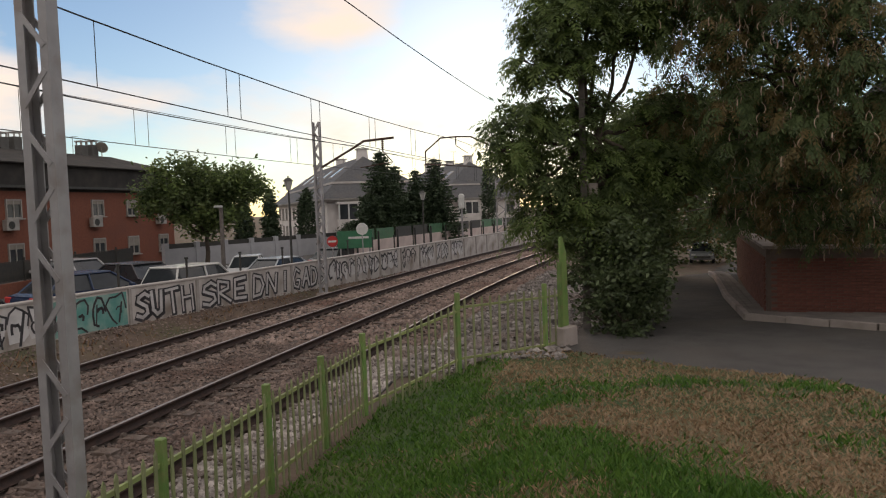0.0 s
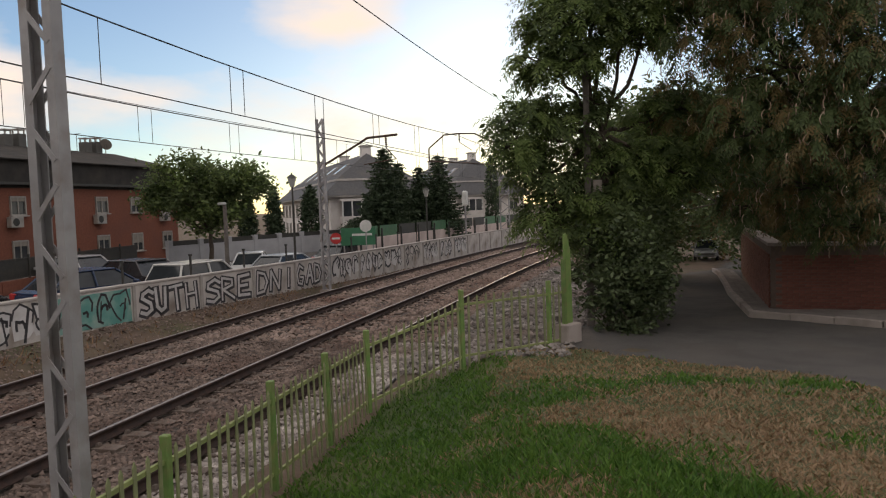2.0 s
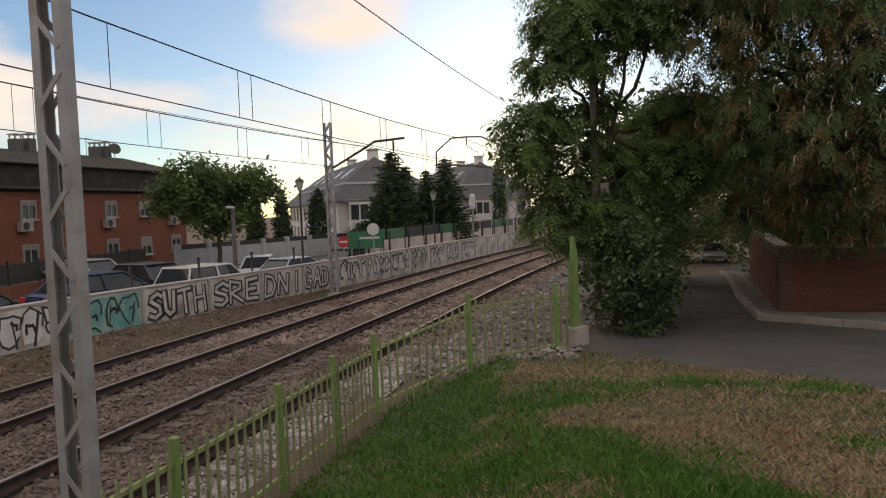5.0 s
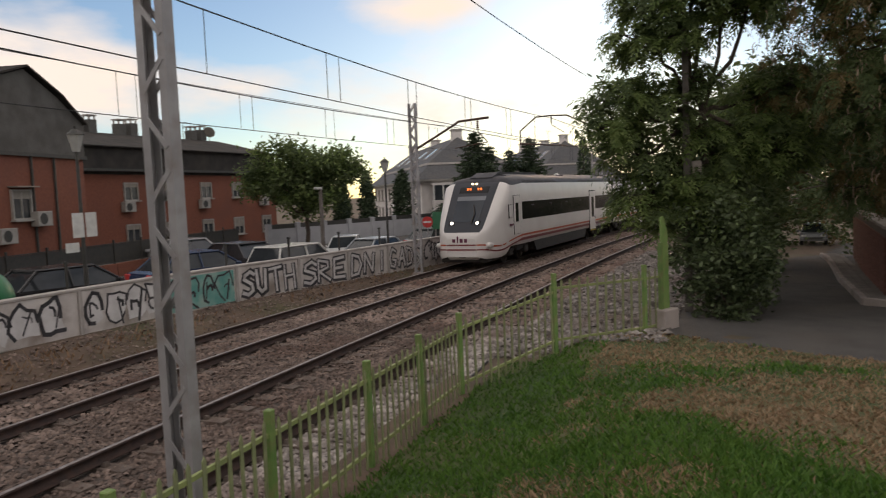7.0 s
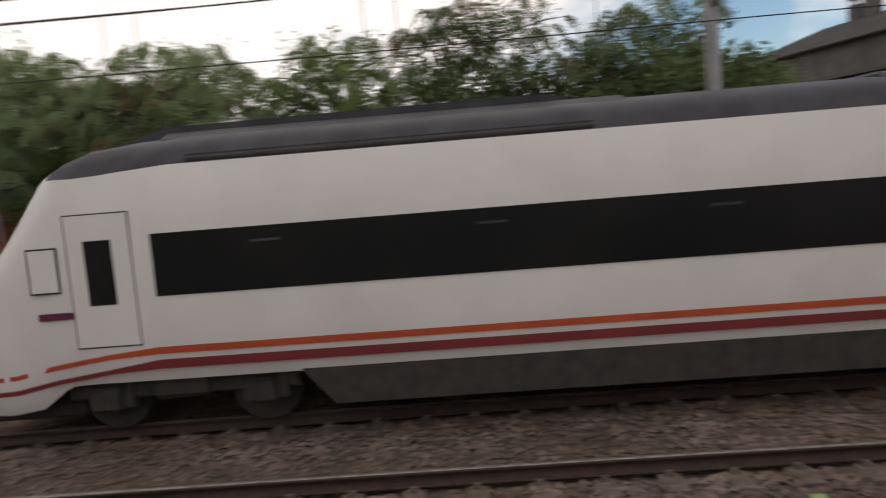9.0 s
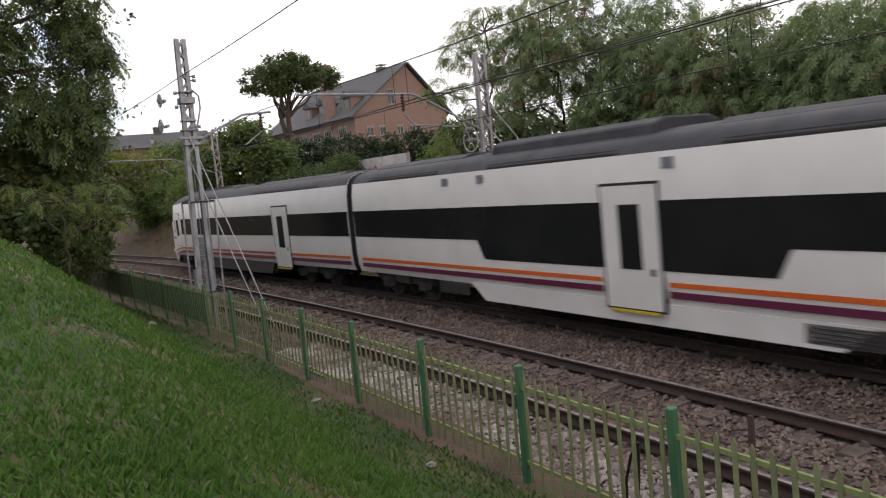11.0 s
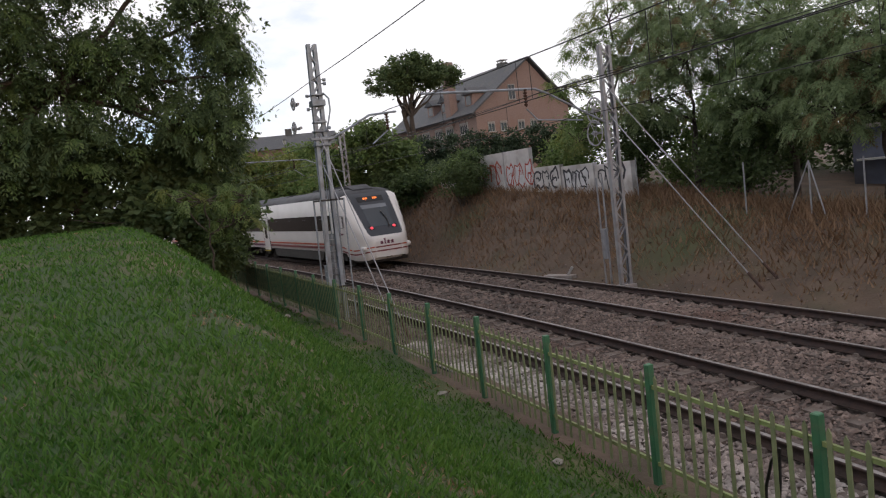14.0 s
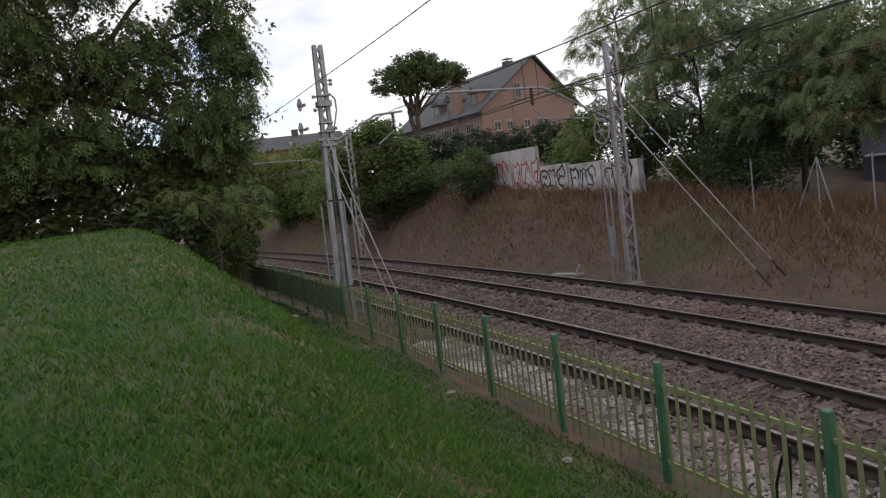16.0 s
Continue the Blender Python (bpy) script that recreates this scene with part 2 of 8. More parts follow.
H_NEAR = ((-60, 3.2), (-30, 3.1), (-20, 3.02), (-12, 2.5), (-6, 1.95), (0, 1.42), (5, 0.95), (9, 0.55), (12.2, 0.24), (15, 0.22), (24, -0.1), (35, -0.6), (52, -1.9), (300, -1.9))
H_BANK = ((-70, 3.4), (-38, 3.2), (-30, 2.75), (-21, 2.05), (-15, 1.3), (-5, 1.15), (2, 0.7), (6, 0.0))


def gz(x, y):
    """Height of the ground."""
    u, s = us(x, y)
    if s < 4.2:
        h = lerp(u, H_NEAR)
        top = lerp(u, ((-25, -1.2), (0, -0.6), (9, 0.2), (13, 2.2)))
        return -0.1 + (h + 0.1) * smooth((3.35 - s) / (3.35 - top))
    if s < 11.55:
        return -0.34
    if u < 6:
        h = lerp(u, H_BANK)
        return -0.3 + (h + 0.3) * smooth((s - 11.55) / 4.6)
    return -0.3 + 0.28 * smooth((s - 11.55) / 1.2)


# ---- small builders ----
def part(name, bm, material, parent=None, label="", m=None, smooth_shade=False):
    me = bpy.data.meshes.new(name)
    bm.normal_update()
    bm.to_mesh(me)
    bm.free()
    me.materials.append(material)
    if smooth_shade:
        for p in me.polygons:
            p.use_smooth = True
    ob = new(name, me)
    ob.parent = parent
    if m is not None:
        ob.matrix_basis = m
    return tagged(ob, label)


def piece(name, me, parent=None, m=None):
    ob = new(name, me)
    ob.parent = parent
    if m is not None:
        ob.matrix_basis = m
    return ob


def thing(name, label, category, m=None, group="", kind=""):
    ob = new(name)
    ob.empty_display_size = 0.1
    if m is not None:
        ob.matrix_basis = m
    return tagged(ob, label, category, group, kind)


def box(bm, c, size, m=None, taper=None, bevel=0.0):
    """A block at c; taper shrinks its top in x and y."""
    x, y, z = (v / 2 for v in size)
    vs = []
    for k in (-1, 1):
        tx, ty = taper if (taper and k > 0) else (1, 1)
        for a, b in ((-1, -1), (1, -1), (1, 1), (-1, 1)):
            v = Vector((c[0] + a * x * tx, c[1] + b * y * ty, c[2] + k * z))
            vs.append(bm.verts.new(m @ v if m is not None else v))
    fs = [bm.faces.new([vs[i] for i in q]) for q in ((3, 2, 1, 0), (4, 5, 6, 7), (0, 1, 5, 4), (1, 2, 6, 5), (2, 3, 7, 6), (3, 0, 4, 7))]
    if bevel:
        bmesh.ops.bevel(bm, geom=list({e for f in fs for e in f.edges}), offset=bevel, segments=1, affect="EDGES")
    return vs


def tube(bm, p, q, r, n=8, r2=None, caps=True):
    p, q = Vector(p), Vector(q)
    d = q - p
    if d.length < 1e-6:
        return
    m = d.to_track_quat("Z", "Y").to_matrix()
    r2 = r if r2 is None else r2
    a = [bm.verts.new(p + m @ Vector((r * math.cos(2 * math.pi * i / n), r * math.sin(2 * math.pi * i / n), 0))) for i in range(n)]
    b = [bm.verts.new(q + m @ Vector((r2 * math.cos(2 * math.pi * i / n), r2 * math.sin(2 * math.pi * i / n), 0))) for i in range(n)]
    for i in range(n):
        bm.faces.new((a[i], a[(i + 1) % n], b[(i + 1) % n], b[i]))
    if caps:
        bm.faces.new(a[::-1])
        bm.faces.new(b)


def path_tube(bm, pts, r, n=6):
    for p, q in zip(pts, pts[1:]):
        tube(bm, p, q, r, n)


def prism(bm, pts, y0, y1, axis="y"):
    """A closed outline (a, z) pushed from y0 to y1."""
    def v(p, k):
        return (p[0], k, p[1]) if axis == "y" else ((k, p[0], p[1]) if axis == "x" else (p[0], p[1], k))
    a = [bm.verts.new(v(p, y0)) for p in pts]
    b = [bm.verts.new(v(p, y1)) for p in pts]
    n = len(pts)
    for i in range(n):
        bm.faces.new((a[i], a[(i + 1) % n], b[(i + 1) % n], b[i]))
    bm.faces.new(a[::-1])
    bm.faces.new(b)


def raw(name, verts, faces, material, parent=None, label="", smooth_shade=False):
    """A mesh object from arrays: faces all of one size."""
    me = bpy.data.meshes.new(name)
    verts = np.asarray(verts, np.float32)
    faces = np.asarray(faces, np.int32)
    k = faces.shape[1]
    me.vertices.add(len(verts))
    me.vertices.foreach_set("co", verts.ravel())
    me.loops.add(faces.size)
    me.loops.foreach_set("vertex_index", faces.ravel())
    me.polygons.add(len(faces))
    me.polygons.foreach_set("loop_start", np.arange(0, faces.size, k, dtype=np.int32))
    if smooth_shade:
        me.polygons.foreach_set("use_smooth", np.ones(len(faces), bool))
    me.materials.append(material)
    me.update()
    me.validate()
    ob = new(name, me)
    ob.parent = parent
    return tagged(ob, label)


# ---- ground ----
def axis_steps(fine0, fine1, step, far):
    a = list(np.arange(fine0, fine1 + 1e-6, step))
    d, x = step, fine1
    while x < far:
        d *= 1.35
        x += d
        a.append(x)
    d, x = step, fine0
    while x > -far:
        d *= 1.35
        x -= d
        a.insert(0, x)
    return a


def build_ground():
    xs, ys = axis_steps(-48, 40, 0.6, 3000), axis_steps(-8, 24, 0.4, 3000)
    verts = [(x, y, gz(x, y) + 0.03 * noise.noise(Vector((x * 0.7, y * 0.7, 0)))) for y in ys for x in xs]
    w = len(xs)
    faces = [(j * w + i, j * w + i + 1, (j + 1) * w + i + 1, (j + 1) * w + i) for j in range(len(ys) - 1) for i in range(w - 1)]
    tagged(raw("ground", verts, faces, M_GROUND, smooth_shade=True), "bare brown soil of the railway verge and gardens", "ground", kind="structure")


build_ground()


# ---- ballast bed, stones, sleepers, rails ----
def build_bed():
    prof = ((3.62, -0.22), (4.1, -0.26), (4.35, -0.215), (S_B + 1.0, -0.205), (S_C - 1.0, -0.21), (S_D + 0.55, -0.215), (11.6, -0.4))
    uu = np.arange(-140, 180.1, 2.0)
    verts = [tuple(P(u, s, z)) for u in uu for s, z in prof]
    k = len(prof)
    faces = [(i * k + j, (i + 1) * k + j, (i + 1) * k + j + 1, i * k + j + 1) for i in range(len(uu) - 1) for j in range(k - 1)]
    tagged(raw("ballast_bed", verts, [f[::-1] for f in faces], M_BED, smooth_shade=True), "grey-brown crushed stone bed under both tracks", "ballast", kind="structure")


build_bed()


def stone_cloud(name, n, u0, u1, s0, s1, size, seed, base=-0.205, material=None):
    rng = np.random.default_rng(seed)
    u = rng.uniform(u0, u1, n)
    s = rng.uniform(s0, s1, n)
    keep = np.ones(n, bool)
    for r in (S_A, S_B, S_C, S_D):
        keep &= abs(s - r) > 0.09
    u, s = u[keep], s[keep]
    n = len(u)
    a = u / R0
    c = np.stack([(R0 + s) * np.sin(a), (R0 + s) * np.cos(a) - R0, base + rng.uniform(-0.01, 0.035, n) - 0.10 * np.clip(4.25 - s, 0, 1) * 1.2 - 0.2 * np.clip(s - 11.2, 0, 1)], 1)
    tpl = np.array([(1, 0, 0), (0.35, 0.95, 0.1), (-0.8, 0.6, -0.1), (-0.8, -0.6, 0.1), (0.35, -0.95, 0), (0.15, 0.2, 0.85), (-0.3, -0.25, 0.7)])
    tri = np.array([(0, 1, 5), (1, 2, 5), (2, 6, 5), (2, 3, 6), (3, 4, 6), (4, 0, 5), (4, 5, 6)])
    v = tpl[None] * (1 + rng.uniform(-0.3, 0.3, (n, 7, 1)))
    sz = rng.uniform(0.55, 1.25, (n, 1, 1)) * size
    v = v * sz * rng.uniform(0.7, 1.25, (n, 1, 3))
    th = rng.uniform(0, 6.283, n)
    tilt = rng.uniform(-0.7, 0.7, n)
    cz, sn = np.cos(th), np.sin(th)
    x = v[:, :, 0] * np.cos(tilt)[:, None] + v[:, :, 2] * np.sin(tilt)[:, None]
    zz = -v[:, :, 0] * np.sin(tilt)[:, None] + v[:, :, 2] * np.cos(tilt)[:, None]
    y = v[:, :, 1]
    v = np.stack([x * cz[:, None] - y * sn[:, None], x * sn[:, None] + y * cz[:, None], zz], 2) + c[:, None]
    f = (tri[None] + 7 * np.arange(n)[:, None, None]).reshape(-1, 3)
    return tagged(raw(name, v.reshape(-1, 3), f, material or M_STONE), "loose angular grey and rust-stained ballast stones", "ballast", kind="stuff")


stone_cloud("ballast_stones", 25000, -15, 16, 3.75, 5.25, 0.039, 1, -0.215)
stone_cloud("ballast_stones", 38000, -15, 16, 5.25, 8.9, 0.037, 5, -0.215, M_STONE2)
stone_cloud("ballast_stones", 23000, -18, 18, 8.7, 11.5, 0.045, 2, -0.215, M_STONE2)
stone_cloud("ballast_stones", 17000, -48, -15, 3.8, 11.4, 0.068, 3, -0.22, M_STONE2)
def rubble(n, u0, u1, s0, s1, size, seed, material):
    """Stones lying on the open ground."""
    ob = stone_cloud("rubble", n, u0, u1, s0, s1, size, seed, 0.0, material)
    co = np.empty(len(ob.data.vertices) * 3, np.float32)
    ob.data.vertices.foreach_get("co", co)
    co = co.reshape(-1, 7, 3)
    for c in co:
        x, y = float(c[0, 0]), float(c[0, 1])
        u, s = us(x, y)
        drop = -0.10 * max(0, min(1, 4.25 - s)) * 1.2 - 0.2 * max(0, min(1, s - 11.2))
        c[:, 2] += gz(x, y) - drop + 0.01
    ob.data.vertices.foreach_set("co", co.ravel())
    ob.data.update()


rubble(9000, 12.6, 34, 0.9, 4.1, 0.06, 6, M_STONE)
rubble(5000, 3, 40, 11.5, 13.6, 0.04, 7, M_STONE2)
rubble(2500, -45, 3, 11.5, 14.5, 0.035, 8, M_STONE2)
stone_cloud("ballast_stones", 17000, 16, 50, 3.8, 11.4, 0.068, 4, -0.22, M_STONE2)


def sleeper_mesh():
    bm = bmesh.new()
    for sgn in (-1, 1):
        prism(bm, [(-0.14, -0.36), (0.14, -0.36), (0.105, -0.165), (-0.105, -0.165)], sgn * 0.42, sgn * 1.28)
    prism(bm, [(-0.11, -0.36), (0.11, -0.36), (0.09, -0.205), (-0.09, -0.205)], -0.42, 0.42)
    for r in (-GAUGE / 2, GAUGE / 2):
        for d in (-0.105, 0.105):
            box(bm, (0, r + d, -0.14), (0.1, 0.07, 0.05), taper=(0.6, 0.6))
    bm.normal_update()
    me = bpy.data.meshes.new("sleeper")
    bm.to_mesh(me)
    bm.free()
    me.materials.append(M_SLEEPER)
    return me


def build_track(name, s_mid, label):
    tr = thing(name, label, "railway track", kind="structure")
    for s in (s_mid - GAUGE / 2, s_mid + GAUGE / 2):
        prof = [(-0.07, -0.15), (0.07, -0.15), (0.07, -0.135), (0.012, -0.11), (0.012, -0.045), (0.036, -0.035), (0.036, -0.004), (-0.036, -0.004), (-0.036, -0.035), (-0.012, -0.045), (-0.012, -0.11), (-0.07, -0.135)]
        uu = np.arange(-140, 180.1, 1.5)
        k = len(prof)
        verts = [tuple(P(u, s + y, z)) for u in uu for y, z in prof]
        faces = [(i * k + j, i * k + (j + 1) % k, (i + 1) * k + (j + 1) % k, (i + 1) * k + j) for i in range(len(uu) - 1) for j in range(k)]
        rail = raw("rail", verts, faces, M_RAILSIDE, tr, "rust-brown steel rail")
        top = [(-0.03, -0.004), (-0.026, 0.0), (0.026, 0.0), (0.03, -0.004)]
        verts = [tuple(P(u, s + y, z + 0.001)) for u in uu for y, z in top]
        faces = [(i * 4 + j, i * 4 + j + 1, (i + 1) * 4 + j + 1, (i + 1) * 4 + j) for i in range(len(uu) - 1) for j in range(3)]
        raw("running_surface", verts, [f[::-1] for f in faces], M_RAILTOP, rail, "worn bright rail head")
    me = sleeper_mesh()
    for i in range(-60, 75):
        piece("sleeper", me, tr, at(i * 0.6, s_mid, -0.004 + 0.008 * random.uniform(-1, 1), random.uniform(-0.6, 0.6)))
    far = bmesh.new()
    for i in list(range(-200, -60)) + list(range(75, 260)):
        box(far, (0, 0, -0.25), (0.24, 2.56, 0.17), m=at(i * 0.6, s_mid), taper=(0.8, 1))
    tagged(part("far_sleepers", far, M_SLEEPER, tr), kind="stuff")
    return tr


build_track("track_near", S_NEAR, "nearer railway track of rusty rails on concrete sleepers")
build_track("track_far", S_FAR, "farther railway track of rusty rails on concrete sleepers")


# ---- picket fence along the track ----
S_FENCE = 3.64
PANEL = 2.0


def mesh_of(bm, name, material):
    bm.normal_update()
    me = bpy.data.meshes.new(name)
    bm.to_mesh(me)
    bm.free()
    me.materials.append(material)
    return me


def fence_kit(material):
    bm = bmesh.new()
    box(bm, (0, 0, 0.0), (0.075, 0.075, 1.36), bevel=0.008)
    post = mesh_of(bm, "post", material)
    bm = bmesh.new()
    prism(bm, [(-0.021, -0.58), (0.021, -0.58), (0.021, 0.50), (0.0, 0.54), (-0.021, 0.50)], -0.006, 0.006)
    picket = mesh_of(bm, "picket", M_PICKET)
    bm = bmesh.new()
    box(bm, (0, 0, 0), (PANEL, 0.03, 0.04))
    rail = mesh_of(bm, "fence_rail", M_TOPRAIL)
    return post, picket, rail


KIT_A, KIT_B = fence_kit(M_FENCE), fence_kit(M_FENCE2)


def fence_panel(kit, m, length, label, lean=0.0, pickets=12, group="fence along the track", screen=False, rise=0.0, tall=1.0):
    post, picket, rail = kit
    f = thing("picket_fence", label, "fence", m @ pose(0, 0, 0, lean, 0, 0), group)
    piece("post", post, f, pose(0, 0, 0.45 * tall) @ Matrix.Diagonal((1, 1, tall, 1)))
    for z in (0.90, 0.10):
        piece("fence_rail", rail, f, pose(length / 2, 0.0, z * tall + rise / 2, 0, -math.degrees(math.atan2(rise, length)), 0) @ Matrix.Diagonal((length / PANEL, 1, 1, 1)))
    if screen:
        bm = bmesh.new()
        box(bm, (length / 2, 0.02, 0.5), (length - 0.08, 0.006, 0.86))
        part("screen", bm, M_SCREENING, f, "green screening mesh")
    for i in range(pickets):
        x = (i + 0.7) * length / (pickets + 0.4)
        piece("picket", picket, f, pose(x, -0.021, 0.5 * tall + rise * x / length + random.uniform(-0.012, 0.012), random.uniform(-1, 1), random.uniform(-0.8, 0.8), 0) @ Matrix.Diagonal((1, 1, tall, 1)))
    return f


FENCE_POSTS = [-45.9 + 2 * i for i in range(22)] + [-1.95, 0.0, 1.75, 3.5, 5.28, 7.17, 8.69, 10.18]


def build_fence():
    for u, v in zip(FENCE_POSTS, FENCE_POSTS[1:]):
        green = u > 1.0
        label = "faded yellow-green steel picket fence panel beside the track" if green else "dark green steel picket fence panel at the foot of the grass"
        fence_panel(KIT_A if green else KIT_B, at(u, S_FENCE, lerp(u, ((-50, 0.15), (-20, 0.05), (0, 0.02), (13, -0.05)))), (v - u) * (1 + S_FENCE / R0), label, random.uniform(-1, 1), max(8, round((v - u) * 6)), screen=u < -19)
    for p, q, n, z, rise, tall in ((P(10.18, S_FENCE), Vector((12.40, 2.45, 0)), 13, -0.05, 0.26, 1.05), (Vector((12.40, 2.45, 0)), Vector((13.72, 1.05, 0)), 10, 0.21, 0.0, 1.12), (Vector((13.72, 1.05, 0)), Vector((14.05, 0.82, 0)), 2, 0.21, 0.0, 1.12)):
        d = q - p
        m = pose(p.x, p.y, z, 0, 0, math.degrees(math.atan2(d.y, d.x)))
        fence_panel(KIT_A, m, d.length, "faded yellow-green steel picket fence panel closing off the corner", 0.0, n, rise=rise, tall=tall)


build_fence()


def build_end_post():
    t = thing("fence_end_post", "tall slanted green steel end plate on a concrete block", "fence post", pose(14.15, 0.72, 0.0, 0, 0, -30))
    bm = bmesh.new()
    box(bm, (0, 0, 0.18), (0.5, 0.32, 0.86), taper=(0.94, 0.94), bevel=0.02)
    part("concrete_block", bm, M_CONCRETE, t, "stained concrete block")
    bm = bmesh.new()
    prism(bm, [(-0.10, 0.6), (0.13, 0.6), (0.10, 2.0), (-0.02, 2.33), (-0.10, 2.3)], -0.02, 0.02)
    part("plate", bm, M_FENCE, t)
    bm = bmesh.new()
    box(bm, (-0.12, 0, 1.2), (0.07, 0.07, 1.3))
    part("upright", bm, M_FENCE, t)


build_end_post()


# ---- line-side masts ----
def lattice(name, u, s, h, w=0.36, col=(0.09, 0.15), label="", taper=1.0, turn=90.0, step=0.42, base=-0.35, group="line-side masts", mt=None, lace_from=0.0, rise=1.0):
    """Two channel columns with zigzag lacing."""
    t = thing(name, label, "mast", at(u, s, base, turn), group)
    h -= base
    mt = mt or M_GALV
    c, d = col
    g = 0.012
    for k in (-1, 1):
        bm = bmesh.new()
        o = [(k * c / 2, -d / 2), (k * c / 2, d / 2), (-k * c / 2, d / 2), (-k * c / 2, d / 2 - g), (k * (c / 2 - g), d / 2 - g), (k * (c / 2 - g), g - d / 2), (-k * c / 2, g - d / 2), (-k * c / 2, -d / 2)]
        lo = [bm.verts.new((k * w / 2 + x, y, 0)) for x, y in o]
        hi = [bm.verts.new((k * w / 2 * taper + x, y, h)) for x, y in o]
        for i in range(8):
            bm.faces.new((lo[i], lo[(i + 1) % 8], hi[(i + 1) % 8], hi[i]))
        bm.faces.new(hi)
        bmesh.ops.recalc_face_normals(bm, faces=bm.faces[:])
        part("column", bm, mt, t)
    n = int(h / step)
    for yy in (-col[1] / 2, col[1] / 2):
        for i in range(n):
            bm = bmesh.new()
            z0 = i * h / n
            z1 = z0 + rise * h / n
            if z0 < lace_from:
                bm.free()
                continue
            f0, f1 = 1 + (taper - 1) * z0 / h, 1 + (taper - 1) * z1 / h
            k = 1 if i % 2 else -1
            p, q = Vector((k * w / 2 * f0, yy, z0)), Vector((-k * w / 2 * f1, yy, z1))
            d = q - p
            m = Matrix.Translation((p + q) / 2) @ d.to_track_quat("Z", "Y").to_matrix().to_4x4()
            box(bm, (0, 0, 0), (0.012, 0.045, d.length) if abs(d.x) > 0 else (0.04, 0.01, d.length), m=m)
            part("lacing_bar", bm, mt, t)
    bm = bmesh.new()
    box(bm, (0, 0, 0.08), (w + 0.22, 0.36, 0.3), taper=(0.9, 0.9))
    part("footing", bm, M_CONCRETE, t, "concrete footing")
    return t


def insulator(bm, p, q, r=0.06, n=6):
    p, q = Vector(p), Vector(q)
    for i in range(n):
        a, b = p.lerp(q, i / n), p.lerp(q, (i + 0.55) / n)
        tube(bm, a, b, r, 8, r * 0.7)
    tube(bm, p, q, r * 0.35, 6)


def cantilever(u, s, pts, z_drop, label, reg, mt=None, r=0.045):
    """A bent steel arm from a mast over the track; points are (s, z)."""
    t = thing("cantilever_arm", label, "cantilever", None, "cantilever arms over the track")
    bm = bmesh.new()
    path_tube(bm, [P(u, a, z) for a, z in pts], r, 8)
    part("arm", bm, mt or M_RUSTY, t)
    bm = bmesh.new()
    insulator(bm, P(u, z_drop[0], z_drop[1]), P(u, z_drop[0], z_drop[1] - 0.45))
    part("insulator", bm, M_CERAMIC, t)
    bm = bmesh.new()
    path_tube(bm, [P(u, a, z) for a, z in reg], 0.02, 6)
    part("steady_arm", bm, mt or M_RUSTY, t)
    return t


M1 = lattice("lattice_mast", 5.12, 4.42, 9.0, 0.225, (0.08, 0.125), "tall grey lattice steel mast behind the green fence", turn=88, step=0.46, rise=0.6)
M2 = lattice("lattice_mast", 25.8, 11.55, 6.42, 0.26, (0.07, 0.12), "slim grey lattice mast in front of the graffiti wall", step=0.36)
M3 = lattice("lattice_mast", -19.2, 4.05, 7.3, 0.34, (0.10, 0.14), "grey lattice anchor mast with pulleys beside the fence", taper=0.5, step=0.26, mt=M_GALV2, lace_from=4.7)
M3.matrix_basis = M3.matrix_basis @ pose(0, 0, 0, 0, 1.3, 0)
M4 = lattice("lattice_mast", -16.45, 11.5, 6.45, 0.30, (0.08, 0.13), "grey lattice mast with tension wheels at the bank", step=0.36)
M5 = lattice("lattice_mast", -38.9, 11.8, 6.75, 0.26, (0.07, 0.12), "slim grey lattice mast at the foot of the bank", step=0.36)
M6 = lattice("lattice_mast", 3.9, 11.8, 6.6, 0.26, (0.10, 0.12), "pale grey lattice mast beyond the tracks", step=0.36)
M7 = lattice("lattice_mast", 53.5, 11.75, 7.4, 0.7, (0.07, 0.12), "wide grey lattice mast beside the far wall", step=0.5)
M8 = lattice("lattice_mast", 74.0, 11.8, 6.5, 0.26, (0.07, 0.12), "distant slim lattice mast", step=0.5)

cantilever(25.8, 11.55, [(11.45, 4.66), (10.0, 5.38), (9.63, 5.58), (8.43, 5.64)], (8.88, 5.62), "brown bent cantilever arm on a slim mast", [(8.88, 5.17), (8.5, 4.75), (9.8, 4.6)])
cantilever(42.0, 11.6, [(13.0, 5.63), (13.0, 6.45), (12.0, 7.2), (11.05, 7.22), (10.1, 7.16), (8.7, 6.45)], (11.05, 7.18), "brown bent cantilever arm above the far curve", [(11.05, 6.7), (10.3, 6.2)])
cantilever(3.9, 11.8, [(11.7, 5.0), (10.5, 5.9), (9.2, 6.2)], (9.6, 6.15), "brown bent cantilever arm on a pale mast", [(9.6, 5.65), (9.2, 5.0), (10.4, 5.25)])
cantilever(-16.45, 11.5, [(11.4, 4.35), (9.6, 5.25), (9.2, 5.4), (6.0, 5.45)], (8.9, 5.4), "grey bent cantilever arm on a mast by the bank", [(8.9, 4.9), (9.2, 4.6), (10.6, 4.5)], M_GALV2, 0.032)
cantilever(-38.9, 11.8, [(11.7, 4.6), (9.5, 5.5), (6.3, 5.6)], (8.9, 5.5), "brown cantilever arm on a distant mast", [(8.9, 5.0), (9.4, 4.6)], M_GALV2, 0.03)
cantilever(-19.2, 4.05, [(4.1, 4.6), (5.6, 5.35), (6.4, 5.4)], (6.1, 5.35), "grey cantilever arm on the anchor mast", [(6.1, 4.9), (5.6, 4.55)], M_GALV2, 0.03)


